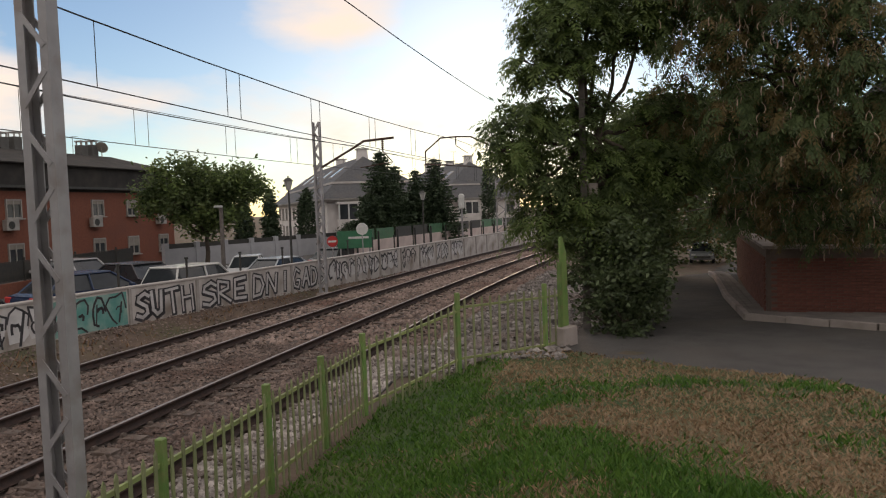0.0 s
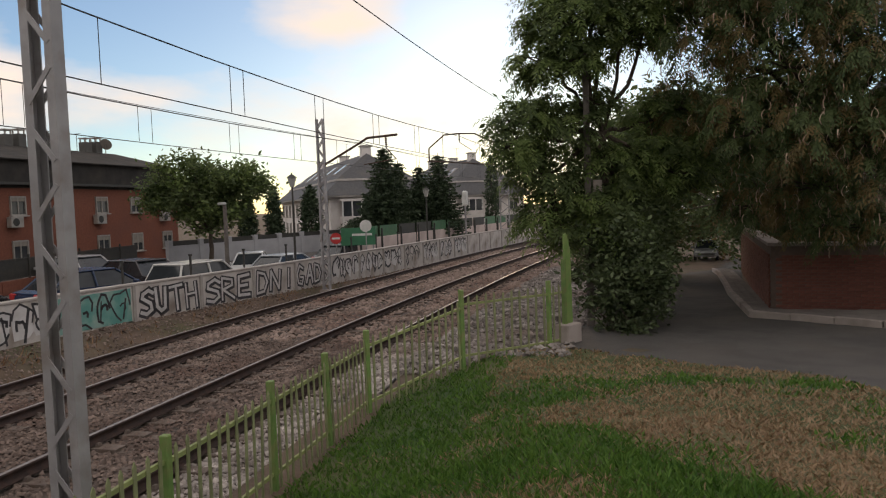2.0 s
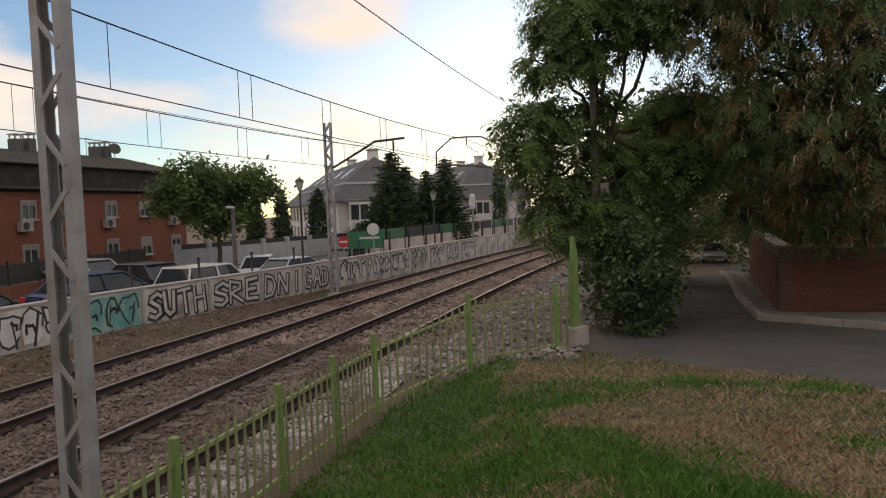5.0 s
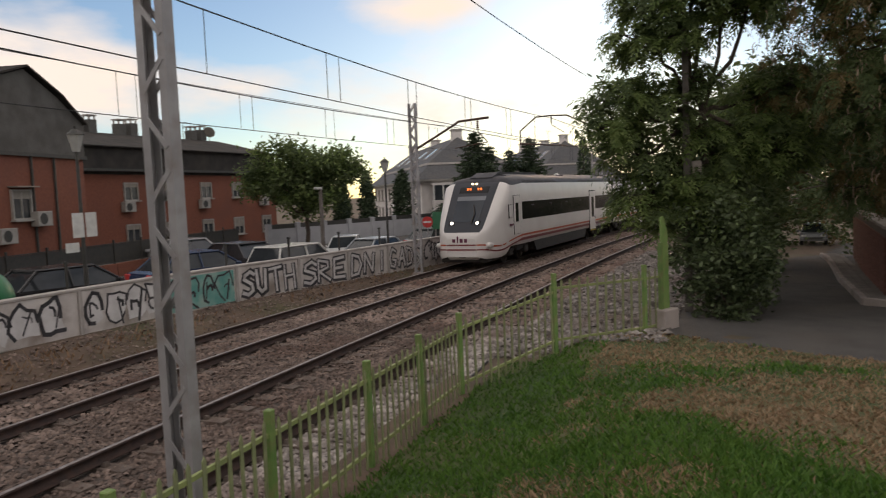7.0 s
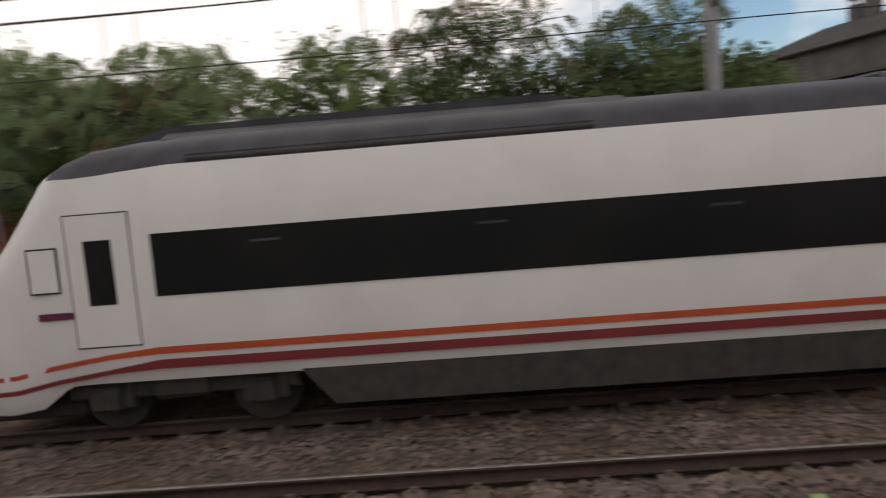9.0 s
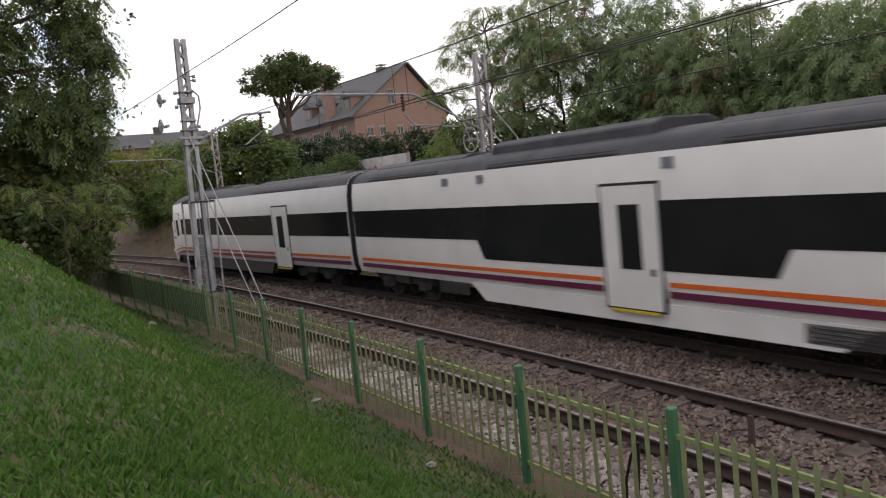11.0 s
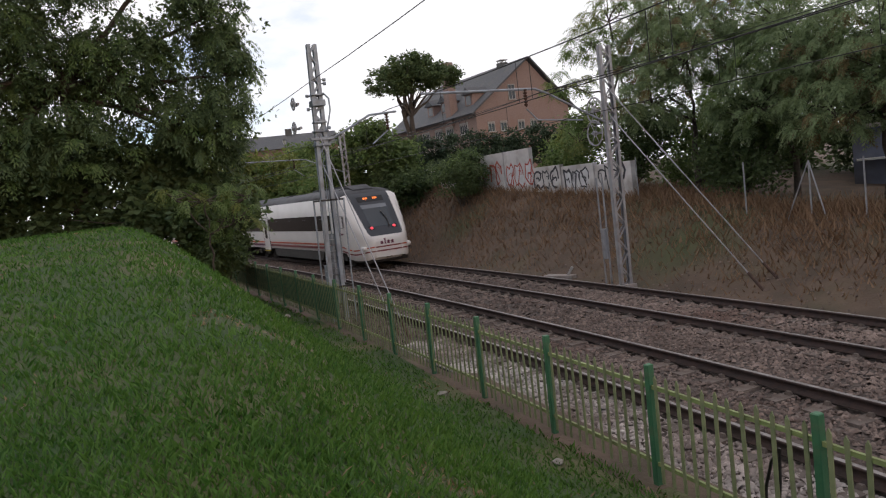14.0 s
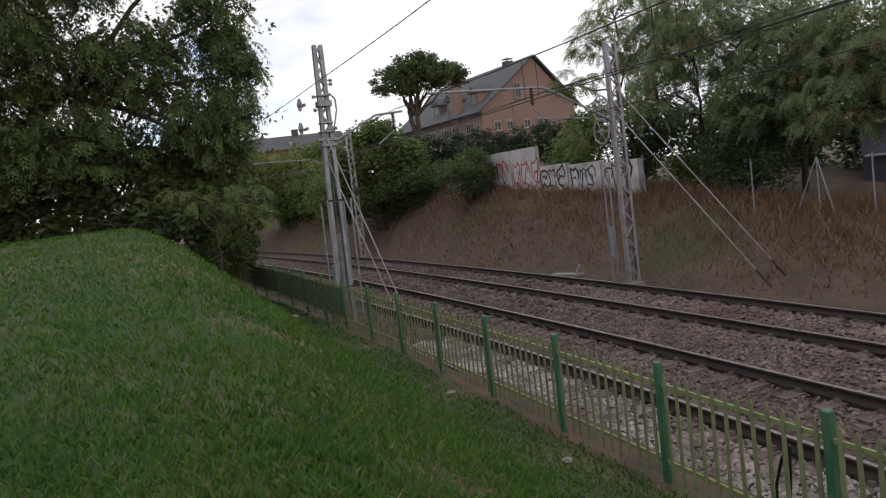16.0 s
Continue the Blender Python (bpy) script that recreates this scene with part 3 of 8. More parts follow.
def build_m7_arm():
    bm = bmesh.new()
    path_tube(bm, [P(42, 13.0, 5.7), P(53.5, 11.9, 5.9)], 0.05, 8)
    part("bracket", bm, M_RUSTY, M7, m=M7.matrix_basis.inverted())


build_m7_arm()


def sag_line(p_list, sag, seg=8):
    pts = []
    for a, b in zip(p_list, p_list[1:]):
        for i in range(seg):
            f = i / seg
            u = a[0] + (b[0] - a[0]) * f
            s = a[1] + (b[1] - a[1]) * f
            pts.append(P(u, s, a[2] + (b[2] - a[2]) * f - sag * 4 * f * (1 - f)))
    pts.append(P(*p_list[-1]))
    return pts


def build_wires():
    for nm, s, zm, zc, sup in (("near", S_NEAR, 5.45, 4.58, (-60, -39, -19, 5, 26, 47, 75, 110)), ("far", S_FAR, 5.42, 4.54, (-60, -39, -17, 4, 26, 47, 75, 110))):
        t = thing("overhead_line", "dark overhead contact and messenger wires above the %s track" % nm, "overhead wire", kind="structure")
        bm = bmesh.new()
        path_tube(bm, sag_line([(u, s, zm) for u in sup], 0.14), 0.011 if nm == "near" else 0.013, 5)
        part("messenger_wire", bm, M_WIRE, t)
        bm = bmesh.new()
        path_tube(bm, sag_line([(u, s, zc) for u in sup], 0.02), 0.009, 5)
        part("contact_wire", bm, M_WIRE, t)
        for a, b in zip(sup, sup[1:]):
            for f in (0.14, 0.285, 0.305, 0.44, 0.46, 0.60, 0.62, 0.76, 0.78, 0.90):
                u = a + (b - a) * f
                bm = bmesh.new()
                tube(bm, P(u, s, zm - 0.14 * 4 * f * (1 - f)), P(u, s, zc), 0.007, 4)
                part("dropper", bm, M_WIRE, t)
    for s, z, sup, r in ((4.1, 6.35, (-45, -19, 5, 30, 55, 80), 0.010), (11.6, 5.75, (-39, -17, 4.2, 27, 53, 80), 0.008)):
        t = thing("feeder_wire", "thin dark feeder wire from mast to mast", "overhead wire", kind="structure")
        bm = bmesh.new()
        path_tube(bm, sag_line([(u, s, z) for u in sup], 0.05), r, 5)
        part("wire", bm, M_WIRE, t)


build_wires()


def build_guy(u, s, z, g, name):
    t = thing(name, "pale steel guy wires anchored in the ground", "guy wire")
    for k, (gu, gs, gzv) in enumerate(g):
        bm = bmesh.new()
        tube(bm, P(u, s, z[k]), P(gu, gs, gzv), 0.016, 6)
        part("wire", bm, M_GALV, t)
        bm = bmesh.new()
        d = (P(u, s, z[k]) - P(gu, gs, gzv)).normalized()
        tube(bm, P(gu, gs, gzv) - d * 0.1, P(gu, gs, gzv) + d * 0.5, 0.035, 6)
        part("anchor_rod", bm, M_RUSTY, t)


build_guy(-16.45, 11.5, (5.3, 4.55), ((-12.76, 13.0, 0.05), (-12.73, 12.45, -0.1)), "guy_wires")
build_guy(-19.2, 4.1, (5.0, 4.2), ((-15.6, 4.6, -0.2), (-16.3, 4.6, -0.2)), "guy_wires")


def build_pulleys(mast, u, s, z, n, r):
    t = thing("tension_gear", "", "", mast.matrix_basis.inverted() @ at(u, s, z))
    t.parent = mast
    for i in range(n):
        bm = bmesh.new()
        c = Vector((0.30, -0.25 - 0.05 * i, -0.62 * i))
        k = 20
        for j in range(k):
            a, b = 2 * math.pi * j / k, 2 * math.pi * (j + 1) / k
            tube(bm, c + Vector((r * math.cos(a), 0, r * math.sin(a))), c + Vector((r * math.cos(b), 0, r * math.sin(b))), 0.022, 5)
        for j in range(6):
            a = 2 * math.pi * j / 6
            tube(bm, c, c + Vector((r * math.cos(a), 0, r * math.sin(a))), 0.012, 5)
        tube(bm, c - Vector((0, 0.06, 0)), c + Vector((0, 0.06, 0)), 0.06, 8)
        part("wheel", bm, M_GALV, t)
        bm = bmesh.new()
        box(bm, (0.15, -0.12, -0.62 * i), (0.34, 0.06, 0.06))
        part("bracket", bm, M_GALV, t)


build_pulleys(M4, -17.0, 11.45, 4.75, 2, 0.34)
build_pulleys(M3, -19.35, 3.75, 5.75, 2, 0.15)


def build_anchor_gear():
    """Collars, clamp plates, pull-off brackets and the guide cage of the weights, all on the anchor mast."""
    t = M3
    for z, wx, wy, hh in ((5.0, 0.42, 0.34, 0.07), (5.36, 0.40, 0.3, 0.05), (5.6, 0.34, 0.28, 0.05), (6.1, 0.36, 0.36, 0.16), (6.32, 0.34, 0.3, 0.05)):
        bm = bmesh.new()
        box(bm, (0, 0, z), (wx, wy, hh), bevel=0.01)
        part("collar", bm, M_GALV2, t)
    bm = bmesh.new()
    box(bm, (0.0, -0.06, 5.16), (0.62, 0.1, 0.08), bevel=0.01)
    part("cross_arm", bm, M_GALV2, t)
    bm = bmesh.new()
    path_tube(bm, [(0.12, -0.2, 6.35), (0.26, -0.22, 6.2), (0.27, -0.22, 5.9), (0.2, -0.2, 5.6), (0.12, -0.2, 5.35)], 0.022, 6)
    part("cable_loop", bm, M_GALV2, t)
    for z, k in ((6.72, 1), (6.62, 1), (5.45, 1), (6.3, -1), (5.95, -1)):
        bm = bmesh.new()
        tube(bm, (k * 0.08, 0, z), (k * 0.27, 0, z + 0.01), 0.016, 6)
        tube(bm, (k * 0.22, 0, z), (k * 0.29, 0, z), 0.045, 8)
        part("bracket", bm, M_GALV2, t)
    # guide cage round the weights
    for x in (-0.30, 0.34):
        for y in (-0.34, 0.34):
            bm = bmesh.new()
            tube(bm, (x, y, 0.1), (x, y, 3.55), 0.024, 6)
            part("guide_rod", bm, M_GALV2, t)
    for z in (1.2, 3.52):
        for x in (-0.30, 0.34):
            bm = bmesh.new()
            box(bm, (x, 0, z), (0.03, 0.7, 0.05))
            part("cage_bar", bm, M_UNDER, t)
        for y in (-0.34, 0.34):
            bm = bmesh.new()
            box(bm, (0.02, y, z), (0.66, 0.03, 0.05))
            part("cage_bar", bm, M_UNDER, t)
    for x, z0, z1 in ((0.06, 0.7, 2.7), (-0.14, 0.5, 1.9)):
        for i in range(int((z1 - z0) / 0.16)):
            bm = bmesh.new()
            tube(bm, (x, 0.2, z0 + i * 0.16), (x, 0.2, z0 + i * 0.16 + 0.145), 0.10, 10)
            part("weight", bm, M_GALV2, t)
    for x in (0.06, -0.14):
        bm = bmesh.new()
        tube(bm, (x, 0.2, 1.8), (x, 0.2, 5.2), 0.012, 5)
        part("weight_cable", bm, M_GALV2, t)


build_anchor_gear()


def build_counterweight():
    for u, s in ((-17.0, 11.35),):
        t = thing("tension_weight", "grey steel guide rods with stacked tension weights", "counterweight", at(u, s, -0.3))
        for k in (-1, 1):
            bm = bmesh.new()
            tube(bm, (k * 0.13, 0, 0), (k * 0.13, 0, 3.2), 0.025, 6)
            part("guide_rod", bm, M_GALV, t)
        bm = bmesh.new()
        tube(bm, (0, 0, 0.9), (0, 0, 1.75), 0.10, 10)
        part("weight_stack", bm, M_GALV, t)


build_counterweight()


# ---- the train ----
HALF = ((0.94, 0.0), (0.985, 0.07), (1.0, 0.18), (1.0, 0.33), (1.0, 0.5), (0.995, 0.64), (0.985, 0.76), (0.945, 0.865), (0.88, 0.915), (0.80, 0.945), (0.68, 0.967), (0.5, 0.985), (0.22, 1.0), (0.0, 1.0))
NOSE_TOP = ((0.0, 1.12), (0.03, 1.26), (0.10, 1.37), (0.22, 1.50), (0.45, 1.76), (0.7, 2.05), (1.0, 2.40), (1.3, 2.74), (1.55, 3.02), (1.75, 3.22), (1.95, 3.36), (2.25, 3.49), (2.7, 3.57), (3.3, 3.62))
NOSE_EDGE = ((0.0, 0.55), (0.03, 0.64), (0.10, 0.74), (0.22, 0.82), (0.45, 0.86), (1.6, 0.97), (2.6, 1.0))
NOSE_W = ((0, 0.64), (0.058, 0.80), (0.173, 0.96), (0.3, 1.06), (0.6, 1.2), (1.0, 1.32), (1.5, 1.41), (2.1, 1.46), (2.6, 1.47))
NOSE_BOT = ((0.0, 0.42), (0.216, 0.33), (0.936, 0.33), (1.44, 0.42), (1.8, 0.68), (2.09, 0.7))


def shell(d):
    """Half-profile points of a cab car d metres behind its tip, as a closed row over the roof."""
    zt, w, zb = lerp(d, NOSE_TOP), lerp(d, NOSE_W), lerp(d, NOSE_BOT)
    m, f = lerp(d, NOSE_EDGE), lerp(d, ((1.9, 0.0), (3.0, 1.0)))
    e = lerp(d, ((1.2, 0.86), (1.8, 0.955), (1.95, 0.925), (2.25, 0.885), (2.7, 0.865)))
    flat = [(w * y, h) for y, h in HALF[:7]] + [(m + (w - m) * a, h) for a, h in ((0.88, e), (0.62, e + (1 - e) * 0.54), (0.28, e + (1 - e) * 0.89), (0.0, 1.0))] + [(m * a, 1.0) for a in (0.66, 0.33, 0.0)]
    right = [(a[0] + (w * b[0] - a[0]) * f, zb + (zt - zb) * (a[1] + (b[1] - a[1]) * f)) for a, b in zip(flat, HALF)]
    return [(-y, z) for y, z in right] + [(y, z) for y, z in right[-2::-1]]


def loft(rows, sel, off=0.0):
    """Faces of a row of cross-sections; sel(i, j) picks them. off: set out along the normal."""
    bm = bmesh.new()
    grid = [[bm.verts.new((x, y, z)) for y, z in prof] for x, prof in rows]
    for i in range(len(grid) - 1):
        for j in range(len(grid[0]) - 1):
            if sel(i, j):
                bm.faces.new((grid[i][j], grid[i][j + 1], grid[i + 1][j + 1], grid[i + 1][j]))
    loose = [v for v in bm.verts if not v.link_faces]
    bmesh.ops.delete(bm, geom=loose, context="VERTS")
    bmesh.ops.recalc_face_normals(bm, faces=bm.faces[:])
    c = sum((f.normal.dot(f.calc_center_median() - Vector((8, 0, 1.8))) for f in bm.faces))
    if c < 0:
        bmesh.ops.reverse_faces(bm, faces=bm.faces[:])
    bm.normal_update()
    if off:
        mv = [(v, v.normal.copy()) for v in bm.verts]
        for v, nrm in mv:
            v.co += nrm * off
    return bm


def side_panel(x0, x1, z0, z1, y, thick=0.012, slant0=0.0, slant1=0.0):
    """A flat strip on a car's side, y signed; slants shift its lower corners."""
    bm = bmesh.new()
    k = 1 if y > 0 else -1
    prism(bm, [(x0 + slant0, z0), (x1 + slant1, z0), (x1, z1), (x0, z1)], y - k * 0.02, y + k * thick)
    bmesh.ops.recalc_face_normals(bm, faces=bm.faces[:])
    return bm


def bogie(car, x):
    b = thing("bogie", "", "", pose(x, 0, 0))
    b.parent = car
    bm = bmesh.new()
    for k in (-1, 1):
        box(bm, (0, k * 1.1, 0.55), (2.9, 0.16, 0.2), bevel=0.03)
        box(bm, (0, k * 1.12, 0.62), (0.7, 0.3, 0.35), bevel=0.04)
        for dx in (-0.95, 0.95):
            box(bm, (dx, k * 1.14, 0.45), (0.42, 0.26, 0.32), bevel=0.05)
            tube(bm, (dx + 0.28, k * 1.16, 0.35), (dx + 0.28, k * 1.16, 0.75), 0.08, 8)
    box(bm, (0, 0, 0.55), (0.6, 2.0, 0.3))
    part("bogie_frame", bm, M_UNDER, b)
    for dx in (-0.95, 0.95):
        bm = bmesh.new()
        for k in (-1, 1):
            tube(bm, (dx, k * 0.80, 0.43), (dx, k * 0.93, 0.43), 0.43, 20)
            tube(bm, (dx, k * 0.93, 0.43), (dx, k * 0.96, 0.43), 0.30, 16)
        tube(bm, (dx, -0.8, 0.43), (dx, 0.8, 0.43), 0.08, 8)
        part("wheelset", bm, M_UNDER, b)
    return b


def door(car, x, k, narrow=False):
    w = 0.62 if not narrow else 0.4
    d = part("door", side_panel(x - w, x + w, 0.62 if not narrow else 0.9, 2.72, k * 1.472, 0.016), M_WHITE, car)
    part("door_seal", side_panel(x - w - 0.05, x + w + 0.05, 0.58 if not narrow else 0.86, 2.77, k * 1.466, 0.012), M_GREYBAND, d)
    part("door_window", side_panel(x - 0.24, x + 0.24, 1.3 if not narrow else 1.62, 2.4, k * 1.486, 0.012), M_DARKGLASS, d)
    if not narrow:
        part("step", side_panel(x - 0.55, x + 0.55, 0.55, 0.59, k * 1.49, 0.03), M_YELLOW, d, "yellow step edge")
        part("door_button", side_panel(x + 0.42, x + 0.5, 1.2, 1.32, k * 1.49, 0.012), M_UNDER, d)


def roof_unit(car, x0, x1, h, w=0.95):
    bm = bmesh.new()
    prism(bm, [(-w, 3.36), (w, 3.36), (w * 0.92, 3.52 + h), (w * 0.6, 3.62 + h), (-w * 0.6, 3.62 + h), (-w * 0.92, 3.52 + h)], x0, x1, "x")
    bmesh.ops.bevel(bm, geom=bm.edges[:], offset=0.03, segments=1, affect="EDGES")
    u = part("roof_unit", bm, M_ROOF, car)
    for k in (-1, 1):
        for i in range(5):
            bm = bmesh.new()
            box(bm, ((x0 + x1) / 2, k * (1.375 - 0.055 * i), 3.265 + i * 0.05 - 0.003 * i * i), (abs(x1 - x0) * 0.82, 0.03, 0.03))
            part("vent_slat", bm, M_UNDER, u)


def cab_car(lead):
    """A cab car whose tip is at its origin and which stretches towards +x; the rear one is turned about."""
    L = 19.7
    label = "white streamlined railcar with grey roof and %s" % ("lit headlights" if lead else "red tail lights")
    car = thing("train_car", label, "train", None, "cars of the passing train")
    ds = [0.0, 0.015, 0.03, 0.06, 0.10, 0.16, 0.22, 0.33, 0.45, 0.575, 0.7, 0.85, 1.0, 1.15, 1.3, 1.42, 1.55, 1.65, 1.75, 1.85, 1.95, 2.1, 2.25, 2.45, 2.7, 3.0, 3.3, 5.0, 7.19, 10.19, 13.19, 16.19, L]
    rows = [(d, shell(d)) for d in ds]
    n = len(rows[0][1]) - 1
    mid = n // 2
    top = lambda j, k: abs(j + 0.5 - mid - 0) <= k
    roof_sel = lambda i, j: ds[i] >= 1.84 and top(j, 6)
    mask_sel = lambda i, j: top(j, 3) and 0.09 <= ds[i] < 1.84
    bm = loft(rows, lambda i, j: not roof_sel(i, j) and not mask_sel(i, j))
    for r in (0, -1):
        prof = rows[r][1]
        f = bm.faces.new([bm.verts.new((rows[r][0], y, z)) for y, z in prof])
    bmesh.ops.recalc_face_normals(bm, faces=bm.faces[:])
    body = part("body", bm, M_WHITE, car, "white painted body shell", smooth_shade=True)
    part("roof", loft(rows, roof_sel), M_ROOF, car, "dark grey roof", smooth_shade=True)
    part("nose_mask", loft(rows, mask_sel, 0.004), M_MASK, car, "slate-grey nose panel", smooth_shade=True)
    part("windscreen", loft(rows, lambda i, j: top(j, 2) and 0.44 <= ds[i] < 1.25, 0.014), M_SCREEN, car, "bluish windscreen", smooth_shade=True)
    part("display", loft(rows, lambda i, j: top(j, 2) and 1.4 <= ds[i] < 1.6, 0.012), M_DARKGLASS, car)
    part("sun_blind", loft(rows, lambda i, j: top(j, 2) and 1.1 <= ds[i] < 1.25, 0.022), M_SUNBLIND, car, "grey sun blind", smooth_shade=True)
    # lights on the slope of the nose
    for k in (-1, 1):
        bm = bmesh.new()
        bmesh.ops.create_uvsphere(bm, u_segments=12, v_segments=8, radius=0.075, matrix=pose(0.40, k * 0.54, 1.71) @ Matrix.Diagonal((0.8, 0.9, 1.0, 1)))
        part("headlight" if lead else "tail_light", bm, M_HEAD if lead else M_TAIL, car, smooth_shade=True)
        bm = bmesh.new()
        box(bm, (0, 0, 0), (0.24, 0.28, 0.03), bevel=0.012, m=pose(0.42, k * 0.55, 1.715, 0, -49, 0))
        part("lamp_housing", bm, M_DARKGLASS, car)
        if lead:
            bm = bmesh.new()
            bmesh.ops.create_uvsphere(bm, u_segments=10, v_segments=6, radius=0.06, matrix=pose(1.77, 0.08 + k * 0.09, 3.25) @ Matrix.Diagonal((1.2, 1, 0.8, 1)))
            part("top_light", bm, M_MARKER, car, smooth_shade=True)
    bm = bmesh.new()
    for i in range(6):
        if i in (2, 3):
            continue
        box(bm, (1.53, -0.29 + i * 0.115, 3.04), (0.03, 0.07, 0.09))
    part("destination_sign", bm, M_AMBER, car, "lit amber destination display")
    # windscreen wiper
    bm = bmesh.new()
    path_tube(bm, [(0.36, -0.3, 1.72), (0.4, -0.3, 1.78), (0.66, -0.34, 2.08), (0.95, -0.2, 2.42)], 0.024, 5)
    part("wiper", bm, M_UNDER, car)
    # wordmark on the nose and on the side: a plain bar in its colour
    bm = bmesh.new()
    for i, (a, w) in enumerate(((-0.44, 0.12), (-0.27, 0.15), (-0.08, 0.15), (0.11, 0.08), (0.23, 0.17))):
        box(bm, (0.05 + 0.1 * abs(a + w / 2) ** 2, a + w / 2, 1.06 + 0.04 * (i == 3)), (0.12, w, 0.17 + 0.1 * (i == 3)), bevel=0.02)
    part("emblem", bm, M_PURPLE, car, "dark purple wordmark bar")
    for k in (-1, 1):
        part("emblem", side_panel(1.6, 2.1, 1.52, 1.6, k * 1.462, 0.006), M_PURPLE, car)
    # stripes wrap from the nose along the sides
    for nm, z0, z1, m in (("orange_stripe", 1.04, 1.12, M_ORANGE), ("purple_stripe", 0.86, 0.97, M_PURPLE)):
        for k in (-1, 1):
            bm = bmesh.new()
            xs = [0.0, 0.058, 0.173, 0.36, 0.576, 0.864, 1.152, 1.728, 2.39, 2.99, 14.0]
            drop = [0.18, 0.18, 0.19, 0.22, 0.26, 0.27, 0.24, 0.12, 0.03, 0, 0]
            vs = [[bm.verts.new((x, k * (lerp(x, NOSE_W) + 0.006), z - dz)) for z in (z0, z1 if x > 2.5 else z0 + 0.055)] for x, dz in zip(xs, drop)]
            for a, b in zip(vs, vs[1:]):
                bm.faces.new((a[0], b[0], b[1], a[1]) if k < 0 else (a[1], b[1], b[0], a[0]))
            part("red_stripe", bm, M_VERMILION if z0 > 1 else M_RED, car)
            part(nm, side_panel(15.45, L - 0.1, z0, z1, k * 1.464, 0.009), m, car)
        bm = bmesh.new()
        box(bm, (-0.004, 0, z0 + 0.028 - 0.18), (0.012, 1.22, 0.055))
        part("red_stripe", bm, M_RED, car)
    # corner fairings, coupler cover and bumper
    for k in (-1, 1):
        bm = bmesh.new()
        box(bm, (0.42, k * 1.06, 0.86), (0.55, 0.22, 0.2), bevel=0.06)
        part("corner_fairing", bm, M_WHITE, car)
    bm = bmesh.new()
    box(bm, (0.30, 0, 0.5), (0.45, 1.5, 0.38), bevel=0.14)
    part("coupler_cover", bm, M_WHITE, car)
    bm = bmesh.new()
    box(bm, (0.06, 0, 0.47), (0.1, 0.3, 0.16), bevel=0.03)
    part("coupler", bm, M_UNDER, car)
    bm = bmesh.new()
    box(bm, (1.0, 0, 0.3), (1.5, 2.0, 0.22), bevel=0.05)
    part("obstacle_plough", bm, M_UNDER, car)
    for k in (-1, 1):
        part("cab_window", side_panel(2.24, 2.57, 1.66, 2.42, k * 1.468, 0.012), M_DARKGLASS, car)
        part("hatch_seal", side_panel(1.53, 1.90, 1.83, 2.37, k * 1.448, 0.008), M_GREYBAND, car)
        part("cab_door_seal", side_panel(2.025, 2.805, 1.155, 2.735, k * 1.464, 0.007), M_GREYBAND, car)
        part("hatch", side_panel(1.55, 1.88, 1.85, 2.35, k * 1.45, 0.01), M_WHITE, car)
        band = part("window_band", side_panel(3.04, 14.0, 1.72, 2.45, k * 1.47, 0.012), M_DARKGLASS, car, "dark tinted window band")
        for x in (4.2, 6.8, 9.4, 12.0):
            part("window_frame", side_panel(x, x + 0.35, 2.27, 2.3, k * 1.484, 0.006), M_ROOF, band)
        part("window_band", side_panel(15.45, L - 0.03, 1.72, 2.45, k * 1.47, 0.012), M_DARKGLASS, car, "dark tinted window band")
        door(car, 14.75, k)
        part("cab_door", side_panel(2.04, 2.79, 1.17, 2.72, k * 1.466, 0.008), M_WHITE, car)
        part("skirt", side_panel(4.6, 13.7, 0.28, 0.75, k * 1.38, 0.01, 0.4, -0.4), M_UNDER, car, "dark lower skirt")
    bm = bmesh.new()
    box(bm, (9.2, 0, 0.55), (8.6, 2.6, 0.5), bevel=0.05)
    part("underframe", bm, M_UNDER, car)
    bogie(car, 3.1)
    bogie(car, L - 3.2)
    roof_unit(car, 3.0, 8.7, 0.02)
    roof_unit(car, 11.7, 18.4, 0.04)
    bm = bmesh.new()
    prism(bm, [(2.2, 3.5), (3.0, 3.72), (7.7, 3.74), (8.5, 3.55)], -0.5, 0.5)
    part("roof_fairing", bm, M_ROOF, car)
    return car, L


